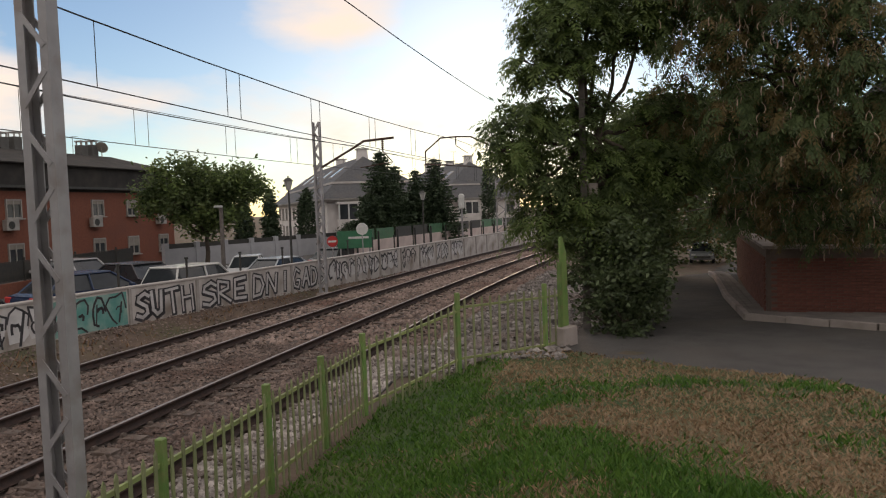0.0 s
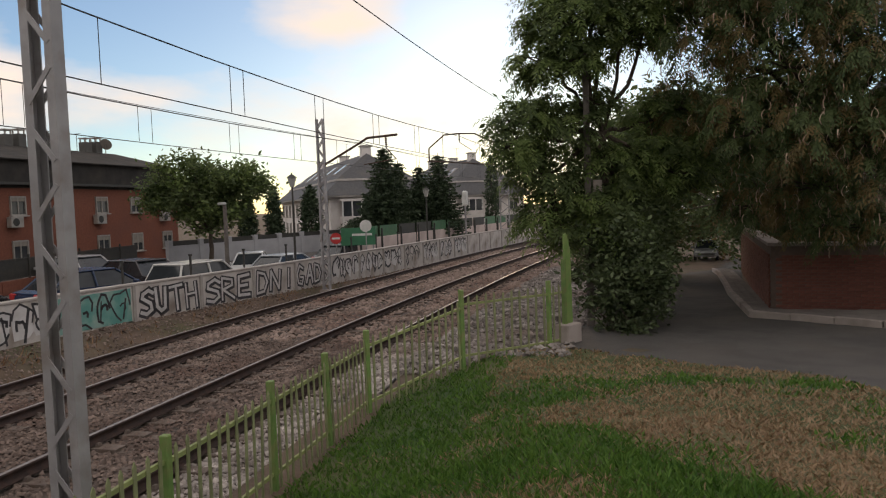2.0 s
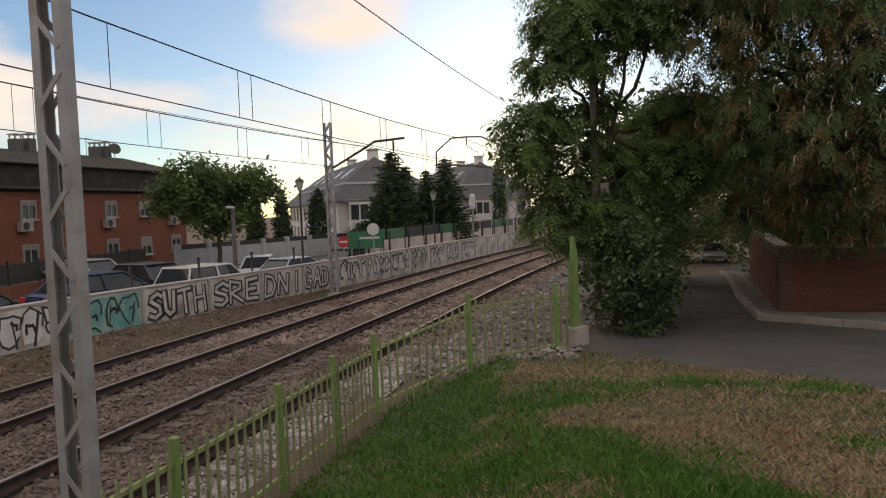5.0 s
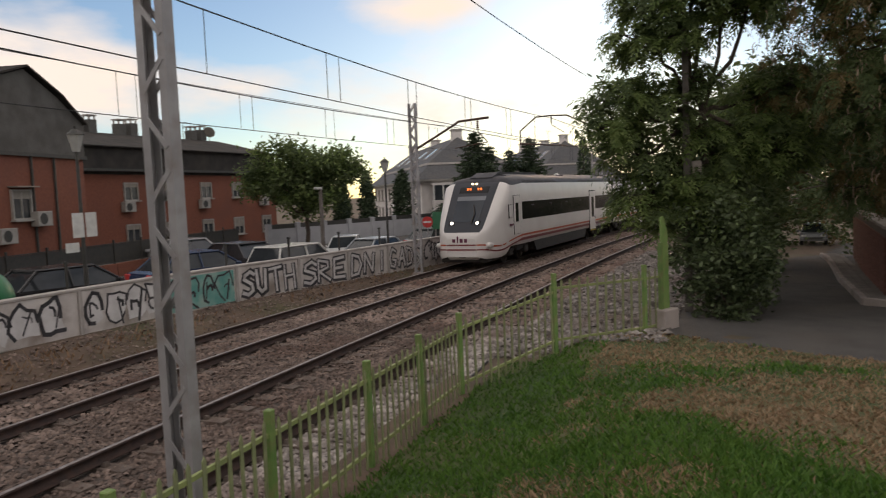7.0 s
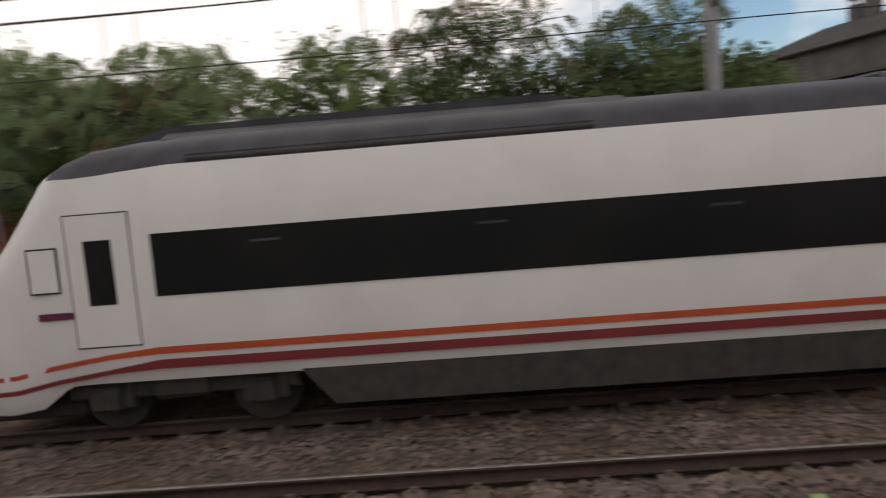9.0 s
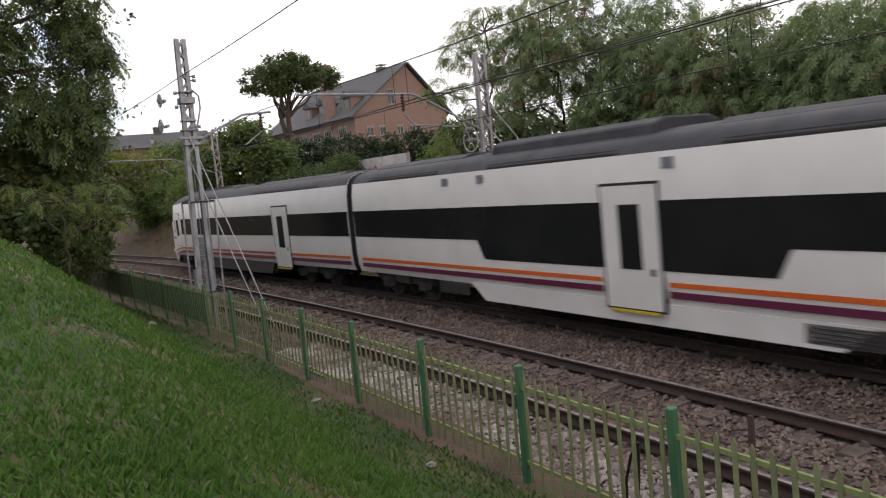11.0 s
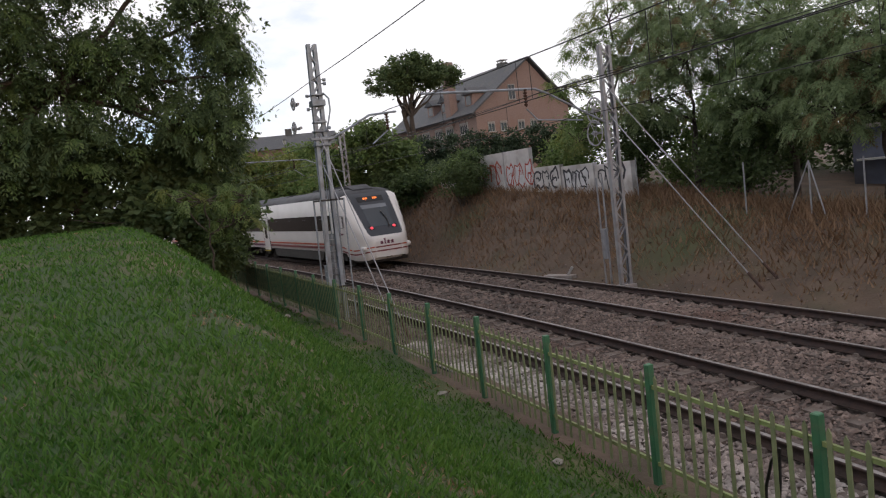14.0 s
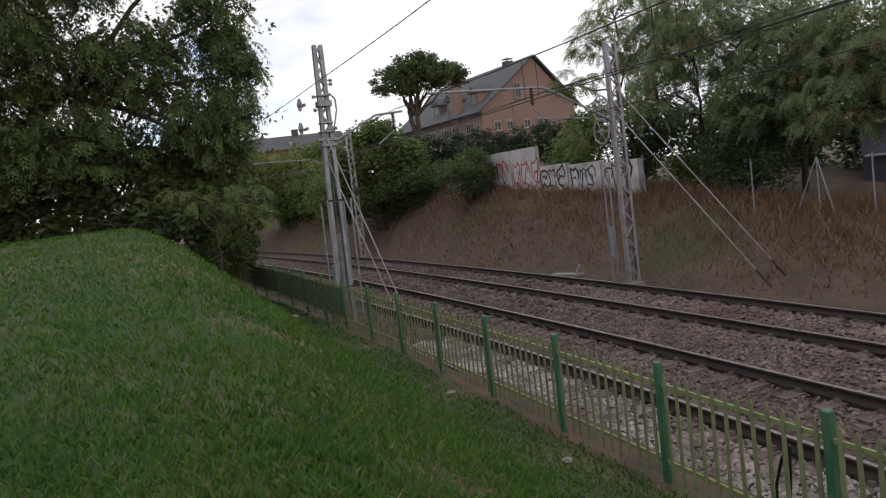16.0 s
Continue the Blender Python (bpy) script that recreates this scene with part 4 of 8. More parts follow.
def middle_car():
    L = 18.15
    car = thing("train_car", "white middle railcar with deep dark windows and coloured stripes", "train", None, "cars of the passing train")
    prof = [(-1.47 * y, 0.7 + 2.92 * h) for y, h in HALF] + [(1.47 * y, 0.7 + 2.92 * h) for y, h in HALF[-2::-1]]
    rows = [(x, prof) for x in (0.0, 4, 8, 12, L)]
    mid = (len(prof) - 1) // 2
    roof_sel = lambda i, j: abs(j + 0.5 - mid) <= 6
    bm = loft(rows, lambda i, j: not roof_sel(i, j))
    for x in (0.0, L):
        bm.faces.new([bm.verts.new((x, y, z)) for y, z in prof])
    bmesh.ops.recalc_face_normals(bm, faces=bm.faces[:])
    part("body", bm, M_WHITE, car, "white painted body shell", smooth_shade=True)
    part("roof", loft(rows, roof_sel), M_ROOF, car, "dark grey roof", smooth_shade=True)
    c = 10.65
    for k in (-1, 1):
        for x0, x1, a, b in ((0.04, 6.4, 0, 0), (13.0, L - 0.04, 0, 0)):
            part("window_band", side_panel(x0, x1, 1.72, 2.45, k * 1.47, 0.012), M_DARKGLASS, car, "dark tinted window band")
        part("window_band", side_panel(5.75, c - 0.64, 1.3, 2.45, k * 1.4705, 0.0125, 0.62, 0), M_DARKGLASS, car, "deep dark window beside the door")
        part("window_band", side_panel(c + 0.64, 13.95, 1.3, 2.45, k * 1.4705, 0.0125, 0, -0.62), M_DARKGLASS, car, "deep dark window beside the door")
        door(car, c, k)
        for nm, z0, z1, m in (("orange_stripe", 1.04, 1.12, M_ORANGE), ("purple_stripe", 0.86, 0.97, M_PURPLE)):
            part(nm, side_panel(0.3, c - 0.75, z0, z1, k * 1.464, 0.009), m, car)
            part(nm, side_panel(c + 0.75, L - 0.3, z0, z1, k * 1.464, 0.009), m, car)
        part("low_skirt", side_panel(5.7, L - 3.5, 0.36, 0.74, k * 1.41, 0.02, 0.5, -0.5), M_WHITE, car)
        for x in (4.9, 6.3, 11.4):
            part("vent", side_panel(x, x + 0.22, 2.95, 3.13, k * 1.455, 0.012), M_SUNBLIND, car)
        for x0 in (4.35, L - 4.5):
            g = part("grille", side_panel(x0, x0 + 1.2, 0.42, 0.7, k * 1.42, 0.01), M_UNDER, car, "dark louvred grille")
            for i in range(4):
                part("vent_slat", side_panel(x0 + 0.08, x0 + 1.12, 0.46 + i * 0.06, 0.475 + i * 0.06, k * 1.432, 0.012), M_ROOF, g)
    bm = bmesh.new()
    box(bm, (c, 0, 0.5), (7.4, 2.6, 0.4), bevel=0.05)
    part("underframe", bm, M_UNDER, car)
    for x in (-0.46, L - 0.02):
        bm = bmesh.new()
        sc = [(y * 0.99, 0.45 + (z - 0.45) * 1.0) for y, z in prof]
        prism(bm, sc, x, x + 0.48, "x")
        part("gangway", bm, M_RUBBER, car, "dark rubber gangway bellows")
    bogie(car, 2.2)
    bogie(car, L - 2.2)
    roof_unit(car, 0.6, 5.0, 0.05)
    roof_unit(car, 6.2, 10.8, 0.2)
    roof_unit(car, 12.0, L - 0.6, 0.03)
    return car, L


LEAD, L1 = cab_car(True)
MIDDLE, L2 = middle_car()
REAR, L3 = cab_car(False)
GAPC = 0.45
PER_U = R0 / (R0 + S_FAR)  # metres along the far track to u
FRONT = ((0, 129.5), (3, 86.0), (5.3, 52.2), (5.5, 49.2), (6.0, 41.9), (6.5, 34.2), (7.0, 26.3), (7.5, 18.1), (8.0, 9.8), (8.5, 1.6), (9.0, -6.4), (9.5, -14.4), (10.0, -22.4), (10.5, -30.4), (11.0, -38.6), (11.5, -46.3), (12.0, -54.3), (12.5, -62.4), (13.0, -70.6), (13.5, -78.9), (14.0, -86.7), (14.5, -94.7), (15.0, -102.8), (15.5, -110.8), (16.0, -118.8))


def chord(u0, u1):
    """The pose of a car between two points of the far track."""
    a, b = P(u0, S_FAR), P(u1, S_FAR)
    d = b - a
    return pose(a.x, a.y, 0, 0, 0, math.degrees(math.atan2(d.y, d.x)))


def motions():
    """The train rolls along the far track, away from the low sun."""
    k = PER_U
    walk(LEAD, [(t, chord(f, f + L1 * k)) for t, f in FRONT])
    o = (L1 + GAPC) * k
    walk(MIDDLE, [(t, chord(f + o, f + o + L2 * k)) for t, f in FRONT])
    o = (L1 + L2 + L3 + 2 * GAPC) * k
    walk(REAR, [(t, chord(f + o, f + o - L3 * k)) for t, f in FRONT])


# ---- materials of the surroundings ----
M_LAWN = mat("lawn_soil", (0.028, 0.062, 0.013), (0.055, 0.072, 0.024), 1.1, 0.97, 0.8, 30, dirt=(0.17, 0.125, 0.07), dscale=0.45, damount=0.75)
M_BLADE = leafmat("grass_blade", (0.03, 0.095, 0.012), (0.105, 0.20, 0.034), 0.3)
M_DRY = leafmat("dry_grass", (0.17, 0.105, 0.06), (0.33, 0.225, 0.135), 0.15)
M_BANKDRY = leafmat("bank_grass", (0.15, 0.085, 0.05), (0.27, 0.165, 0.095), 0.2)
M_ASPHALT = mat("asphalt", (0.085, 0.078, 0.074), (0.06, 0.055, 0.053), 2.0, 0.92, 0.5, 60, dirt=(0.12, 0.10, 0.085), dscale=0.5, damount=0.5)
M_PAVING = mat("paving", (0.21, 0.185, 0.17), (0.16, 0.14, 0.13), 3.0, 0.95, 0.3, 40, dirt=(0.13, 0.11, 0.09), dscale=1.0, damount=0.5, rnd=0.12)
M_WALL = mat("painted_wall", (0.60, 0.56, 0.54), (0.45, 0.41, 0.39), 1.6, 0.95, 0.3, 25, dirt=(0.19, 0.145, 0.115), dscale=1.1, damount=0.8)
M_COPING = mat("coping", (0.40, 0.37, 0.35), (0.33, 0.3, 0.28), 4, 0.95, 0.3, 30)
M_INK = mat("dark_paint", (0.035, 0.035, 0.04), (0.06, 0.055, 0.06), 6, 0.8)
M_CHROME = mat("silver_paint", (0.62, 0.60, 0.60), (0.5, 0.48, 0.48), 3, 0.7)
M_TEAL = mat("teal_paint", (0.10, 0.30, 0.27), (0.20, 0.38, 0.34), 2.5, 0.85, dirt=(0.35, 0.42, 0.38), dscale=2.5, damount=0.7)
M_REDPAINT = mat("red_paint", (0.34, 0.05, 0.035), (0.42, 0.10, 0.07), 5, 0.8)
M_BRICK = mat("brick_facade", (0.22, 0.078, 0.047), (0.17, 0.058, 0.038), 9, 0.9, 0.4, 60, dirt=(0.15, 0.06, 0.045), dscale=0.6, damount=0.5)
M_BRICKPIECE = mat("brick", (0.19, 0.075, 0.055), (0.14, 0.055, 0.042), 7, 0.92, 0.4, 60, rnd=0.3)
M_MORTAR = mat("mortar", (0.16, 0.12, 0.10), None, 8, 0.95, 0.3, 50)
M_PINKBRICK = mat("pinkish_brick", (0.27, 0.185, 0.155), (0.22, 0.145, 0.12), 8, 0.9, 0.4, 50, dirt=(0.2, 0.1, 0.07), dscale=0.5, damount=0.4)
M_SLATE = mat("slate_roof", (0.085, 0.085, 0.09), (0.06, 0.06, 0.065), 6, 0.75, 0.5, 20, dirt=(0.12, 0.105, 0.09), dscale=0.6, damount=0.5)
M_LEAD = mat("weathered_cladding", (0.10, 0.097, 0.092), (0.068, 0.064, 0.06), 1.6, 0.85, 0.4, 12, dirt=(0.06, 0.055, 0.05), dscale=0.8, damount=0.7)
M_STUCCO = mat("pale_stucco", (0.66, 0.62, 0.60), (0.58, 0.54, 0.52), 1.5, 0.95, 0.2, 30, dirt=(0.32, 0.28, 0.25), dscale=0.7, damount=0.4)
M_PANE = mat("window_pane", (0.03, 0.035, 0.04), (0.06, 0.065, 0.07), 0.7, 0.08)
M_FRAME = mat("window_frame_white", (0.34, 0.32, 0.295), None, 4, 0.6)
M_BLIND = mat("roller_blind", (0.27, 0.24, 0.21), (0.22, 0.195, 0.17), 5, 0.8)
M_IRON = mat("dark_iron", (0.03, 0.032, 0.03), (0.05, 0.045, 0.04), 6, 0.6, 0.1, 30)
M_POLE = mat("weathered_pole", (0.17, 0.15, 0.14), (0.11, 0.095, 0.085), 5, 0.95, 0.4, 40, dirt=(0.07, 0.06, 0.05), dscale=2, damount=0.6)
M_BARK = mat("bark", (0.085, 0.065, 0.05), (0.05, 0.038, 0.03), 12, 0.95, 0.8, 18)
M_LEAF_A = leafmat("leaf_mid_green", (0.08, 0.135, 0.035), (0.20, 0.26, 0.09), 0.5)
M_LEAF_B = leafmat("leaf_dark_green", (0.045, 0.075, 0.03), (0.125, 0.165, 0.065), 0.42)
M_LEAF_C = leafmat("leaf_yellow_green", (0.09, 0.12, 0.025), (0.22, 0.24, 0.07), 0.4)
M_LEAF_D = leafmat("leaf_brownish", (0.10, 0.085, 0.035), (0.22, 0.16, 0.07), 0.45)
M_POD = leafmat("seed_pod", (0.26, 0.17, 0.12), (0.48, 0.36, 0.28), 0.2)
M_IVY = leafmat("leaf_ivy", (0.028, 0.046, 0.02), (0.095, 0.125, 0.055), 0.15, 0.4)
M_LEAF_E = leafmat("leaf_acacia", (0.13, 0.185, 0.085), (0.29, 0.36, 0.18), 0.55)
M_NEEDLE = leafmat("conifer_needles", (0.022, 0.042, 0.024), (0.06, 0.088, 0.045), 0.15)
M_RUBBER = mat("tyre", (0.02, 0.02, 0.02), None, 5, 0.85)
M_RIM = mat("wheel_rim", (0.4, 0.4, 0.41), None, 5, 0.35, metal=0.7)
M_CARGLASS = mat("car_glass", (0.02, 0.024, 0.028), (0.035, 0.04, 0.045), 1, 0.06)
M_LAMPGLASS = mat("lantern_glass", (0.42, 0.42, 0.4), None, 4, 0.3)
M_BLUEBIN = mat("blue_plastic", (0.015, 0.04, 0.17), (0.012, 0.03, 0.13), 3, 0.45)
M_GREENBIN = mat("green_plastic", (0.015, 0.15, 0.055), (0.012, 0.12, 0.045), 3, 0.45)
M_SIGNWHITE = mat("sign_white", (0.62, 0.62, 0.6), None, 5, 0.5)
M_SIGNRED = mat("sign_red", (0.5, 0.03, 0.03), None, 5, 0.5)
M_SIGNGREEN = mat("sign_green", (0.03, 0.16, 0.08), None, 5, 0.5)
M_SHEDWALL = mat("shed_paint", (0.17, 0.19, 0.26), (0.12, 0.135, 0.19), 1.5, 0.9, 0.2, 30, dirt=(0.10, 0.09, 0.09), dscale=0.8, damount=0.6)
M_GREYWALL = mat("grey_render", (0.42, 0.42, 0.44), (0.36, 0.36, 0.38), 1.5, 0.95, 0.2, 30)
M_PINKWALL = mat("pinkish_render", (0.60, 0.49, 0.46), (0.50, 0.41, 0.385), 1.0, 0.95, 0.2, 30, dirt=(0.27, 0.2, 0.17), dscale=0.6, damount=0.5)


# ---- lawn, road, lane ----
def lawn_edge(s):
    return lerp(s, ((-12, 6.0), (-4.2, 8.0), (-3.2, 9.3), (-2.8, 11.0), (-0.7, 12.4), (1.0, 13.4), (3.2, 12.0)))


def sheet(name, inside, material, label, category, lift=0.02, x0=-28, x1=16, y0=-15, y1=4, step=0.3):
    xs, ys = np.arange(x0, x1, step), np.arange(y0, y1, step)
    idx, verts, faces = {}, [], []

    def vid(i, j):
        if (i, j) not in idx:
            x, y = xs[i], ys[j]
            idx[(i, j)] = len(verts)
            verts.append((x, y, gz(x, y) + lift + 0.02 * noise.noise(Vector((x * 1.9, y * 1.9, 3)))))
        return idx[(i, j)]
    for i in range(len(xs) - 1):
        for j in range(len(ys) - 1):
            if inside(*us(xs[i] + step / 2, ys[j] + step / 2)):
                faces.append((vid(i, j), vid(i + 1, j), vid(i + 1, j + 1), vid(i, j + 1)))
    return tagged(raw(name, verts, faces, material, smooth_shade=True), label, category, kind="structure")


sheet("lawn", lambda u, s: s < 3.5 and u < lawn_edge(s), M_LAWN, "sloping lawn, green with dry brown patches", "lawn", 0.03)
sheet("road", lambda u, s: s < 1.2 - max(0, u - 16) * 0.12 and u > lawn_edge(s) - 0.2, M_ASPHALT, "worn dark asphalt road and lane", "road", 0.02, 5, 60, -32, 2, 0.4)


def patchy(x, y):
    return noise.noise(Vector((x * 0.45, y * 0.45, 0))) + 0.5 * noise.noise(Vector((x * 1.3, y * 1.3, 5)))


def blades(name, n, cx, cy, r0, r1, a0, a1, dry, seed, label):
    rng = np.random.default_rng(seed)
    r = r0 * (r1 / r0) ** rng.random(n)
    a = np.radians(rng.uniform(a0, a1, n))
    pts = []
    for ri, ai in zip(r, a):
        x, y = cx + ri * math.sin(ai), cy + ri * math.cos(ai)
        u, s = us(x, y)
        if s > 3.5 or u > lawn_edge(s) + 0.15 or u < -27:
            continue
        k = patchy(x, y) + 0.10 * (u - 3.5) * (u > 3.5) * (s < 1.8) - 0.30 + (0.25 if s < -1 and u > 2 else 0)
        k += 0.35 if 3.42 < s and u < 2 else 0
        if (k + rng.normal() * 0.16 > 0.12) != dry:
            continue
        pts.append((x, y, gz(x, y) + 0.02, ri))
    p = np.array(pts)
    n = len(p)
    h = rng.uniform(0.03, 0.085, n) * (0.65 if dry else 1.0) * (1 + p[:, 3] * 0.012)
    w = rng.uniform(0.003, 0.0065, n) * (1 + p[:, 3] * 0.16)
    th = rng.uniform(0, 6.283, n)
    le = rng.uniform(0.2, 1.1, n) * h * (1.6 if dry else 1.0)
    la = rng.uniform(0, 6.283, n)
    dx, dy = np.cos(th) * w, np.sin(th) * w
    base = p[:, :3]
    v = np.stack([base - np.stack([dx, dy, 0 * w], 1), base + np.stack([dx, dy, 0 * w], 1), base + np.stack([np.cos(la) * le * 0.4 + dx * 0.7, np.sin(la) * le * 0.4 + dy * 0.7, h * 0.6], 1), base + np.stack([np.cos(la) * le, np.sin(la) * le, h], 1)], 1)
    f = np.arange(n)[:, None] * 4 + np.array([[0, 1, 2]])
    f2 = np.arange(n)[:, None] * 4 + np.array([[0, 2, 3]])
    tagged(raw(name, v.reshape(-1, 3), np.concatenate([f, f2]), M_DRY if dry else M_BLADE), label, "grass", kind="stuff")


blades("grass", 170000, 0.1, -0.8, 2.0, 27, -125, -15, False, 11, "fresh green grass blades on the slope")
blades("dry_grass", 60000, 0.1, -0.8, 2.0, 27, -125, -15, True, 12, "dry straw-coloured grass in patches")
blades("grass", 110000, 0, 0, 3.0, 15, 55, 125, False, 13, "fresh green grass blades by the fence")
blades("dry_grass", 110000, 0, 0, 3.0, 15, 55, 125, True, 14, "dry straw-coloured grass by the road")


def bank_grass():
    rng = np.random.default_rng(21)
    pts = []
    for _ in range(80000):
        u, s = rng.uniform(-60, 36), 11.7 + 5.5 * rng.random() ** 0.7
        if u > 5 and s > 13.0 - 0.03 * (u - 5):
            continue
        k = patchy(u * 0.6, s)
        if rng.random() > 0.25 + 0.13 * (s - 11.7) + 0.3 * k:
            continue
        p = P(u, s)
        pts.append((p.x, p.y, gz(p.x, p.y), 0.5 + 0.25 * (s - 11.7)))
    p = np.array(pts)
    n = len(p)
    h = rng.uniform(0.1, 0.32, n) * p[:, 3]
    w = rng.uniform(0.012, 0.03, n)
    th, la = rng.uniform(0, 6.283, n), rng.uniform(0, 6.283, n)
    b = p[:, :3]
    dv = np.stack([np.cos(th) * w, np.sin(th) * w, 0 * w], 1)
    v = np.stack([b - dv, b + dv, b + np.stack([np.cos(la) * h * 0.6, np.sin(la) * h * 0.6, h], 1)], 1)
    tagged(raw("bank_grass", v.reshape(-1, 3), np.arange(3 * n).reshape(-1, 3), M_BANKDRY), "dry brown grass on the railway bank", "grass", kind="stuff")


bank_grass()


# ---- trees ----
def leaf_mesh(name, centres, n, spread, size, rng, material, parent, frond=0, droop=0.5, label=""):
    """Many small leaves round the given points. frond: leaflets in pairs along a drooping stalk."""
    c = np.asarray(centres)
    k = rng.integers(0, len(c), n)
    p = c[k] + rng.normal(0, 1, (n, 3)) * np.asarray(spread)
    th = rng.uniform(0, 6.283, n)
    if not frond:
        el = rng.uniform(-1.0, 0.6, n)
        d = np.stack([np.cos(th) * np.cos(el), np.sin(th) * np.cos(el), np.sin(el)], 1)
        r = rng.normal(0, 1, (n, 3))
        e = np.cross(d, r)
        e /= np.linalg.norm(e, axis=1)[:, None] + 1e-6
        s = rng.uniform(0.6, 1.3, (n, 1)) * size
        v = np.stack([p - d * s, p + e * s * 0.45, p + d * s, p - e * s * 0.45], 1)
        q = np.arange(4 * n).reshape(-1, 4)
        return raw(name, v.reshape(-1, 3), q, material, parent, label)
    vs = []
    ln = rng.uniform(0.7, 1.3, n) * size * frond * 0.9
    out = np.stack([np.cos(th), np.sin(th), 0 * th], 1)
    side = np.stack([-np.sin(th), np.cos(th), 0 * th], 1)
    for i in range(frond):
        f = (i + 0.5) / frond
        q = p + out * (ln * f)[:, None] + np.array([0, 0, -1.0]) * (ln * droop * f * f)[:, None]
        for sg in (-1, 1):
            s = size * rng.uniform(0.75, 1.15, (n, 1))
            d = side * sg * 0.9 + out * 0.45 + np.array([0, 0, -0.35]) + rng.normal(0, 0.18, (n, 3))
            e = out * 0.30 + np.array([0, 0, 0.05])
            vs.append(np.stack([q, q + d * s * 0.5 + e * s * 0.6, q + d * s, q + d * s * 0.5 - e * s * 0.6], 1))
    v = np.concatenate(vs, 0)
    return raw(name, v.reshape(-1, 3), np.arange(len(v) * 4).reshape(-1, 4), material, parent, label)


def clumps(rng, blobs, n):
    """Points in a few ellipsoids, thicker towards their outsides."""
    out = []
    w = np.array([b[3] * b[4] * b[5] for b in blobs]) ** 0.67
    for k in rng.choice(len(blobs), n, p=w / w.sum()):
        x, y, z, rx, ry, rz = blobs[k]
        d = rng.normal(0, 1, 3)
        d /= np.linalg.norm(d)
        r = rng.random() ** 0.42
        out.append((x + d[0] * rx * r, y + d[1] * ry * r, z + d[2] * rz * r))
    return np.array(out)


def limb(bm, p, q, r0, r1, rng, seg=4, wob=0.12):
    p, q = Vector(p), Vector(q)
    last, lr = p, r0
    ln = (q - p).length
    for i in range(1, seg + 1):
        f = i / seg
        t = p.lerp(q, f) + Vector(rng.normal(0, 1, 3)) * wob * ln / seg * (i < seg)
        r = r0 + (r1 - r0) * f
        tube(bm, last, t, lr, 7, r, caps=False)
        last, lr = t, r
    return last


def tree(name, label, base, h_trunk, r_trunk, blobs, n_clump, n_leaf, size, material, seed, spread=0.32, frond=0, stems=1, twigs=26, second=None, share=0.25, droop=0.5, group=""):
    rng = np.random.default_rng(seed)
    b = Vector(base)
    t = thing(name, label, "tree", Matrix.Translation(b), group)
    cl = clumps(rng, blobs, n_clump) - np.array(b)
    bm = bmesh.new()
    fork = []
    for i in range(stems):
        o = Vector((rng.normal(0, 0.2), rng.normal(0, 0.2), -0.2)) if stems > 1 else Vector((0, 0, -0.2))
        e = Vector((rng.normal(0, 0.25) * stems, rng.normal(0, 0.25) * stems, h_trunk))
        fork.append(limb(bm, o, e, r_trunk, r_trunk * 0.62, rng, 5, 0.1))
    part("trunk", bm, M_BARK, t, smooth_shade=True)
    bm = bmesh.new()
    pick = cl[rng.choice(len(cl), min(twigs, len(cl)), replace=False)]
    for i, c in enumerate(pick):
        f = fork[i % len(fork)]
        m = f.lerp(Vector(c), 0.5) + Vector((0, 0, 0.25))
        limb(bm, f, m, r_trunk * 0.38, r_trunk * 0.2, rng, 3)
        limb(bm, m, c, r_trunk * 0.2, 0.012, rng, 3)
    part("branchwork", bm, M_BARK, t, smooth_shade=True)
    mid = cl.mean(0)
    leaf_mesh("inner_crown", mid + (cl - mid) * 0.66, max(300, n_leaf // (10 if not frond else 1)), (spread, spread, spread), size * 1.1, rng, material, t)
    k = n_leaf if second is None else int(n_leaf * (1 - share))
    leaf_mesh("crown", cl, k, (spread, spread, spread * 0.75), size, rng, material, t, frond, droop)
    if second is not None:
        leaf_mesh("crown", cl[rng.choice(len(cl), max(3, len(cl) // 4), replace=False)], n_leaf - k, (spread, spread, spread * 0.8), size, rng, second, t, frond, droop)
    return t


def spray_mesh(name, tips, mid, per, pairs, size, rng, material, parent, droop=0.6, label="", spin=1.0):
    """Feathery leaves in tufts: at each tip some stalks fan out and hang, with leaflets in pairs along them."""
    tips = np.asarray(tips)
    n = len(tips) * per
    o = np.repeat(tips, per, 0)
    away = o - np.asarray(mid)
    th = np.arctan2(away[:, 1], away[:, 0]) + rng.normal(0, spin, n)
    up = rng.uniform(-0.25, 0.55, n)
    ln = rng.uniform(0.65, 1.25, n) * pairs * size * 0.62
    out = np.stack([np.cos(th), np.sin(th), 0 * th], 1)
    side = np.stack([-np.sin(th), np.cos(th), rng.normal(0, 0.25, n)], 1)
    vs = []
    for i in range(pairs):
        f = (i + 0.6) / pairs
        q = o + out * (ln * f)[:, None] + np.array([0, 0, 1.0]) * (ln * (up * f - droop * f * f))[:, None]
        slope = (up - 2 * droop * f)[:, None]
        run = out + np.array([0, 0, 1.0]) * slope
        s = size * (0.75 + 0.5 * math.sin(math.pi * min(1, f * 1.05))) * rng.uniform(0.85, 1.15, (n, 1))
        for sg in (-1, 1):
            d = side * sg * 0.85 + run * 0.5 + rng.normal(0, 0.10, (n, 3)) - np.array([0, 0, 0.18])
            e = run * 0.2
            vs.append(np.stack([q, q + d * s * 0.45 + e * s, q + d * s, q + d * s * 0.45 - e * s], 1))
    v = np.concatenate(vs, 0)
    return raw(name, v.reshape(-1, 3), np.arange(len(v) * 4).reshape(-1, 4), material, parent, label)


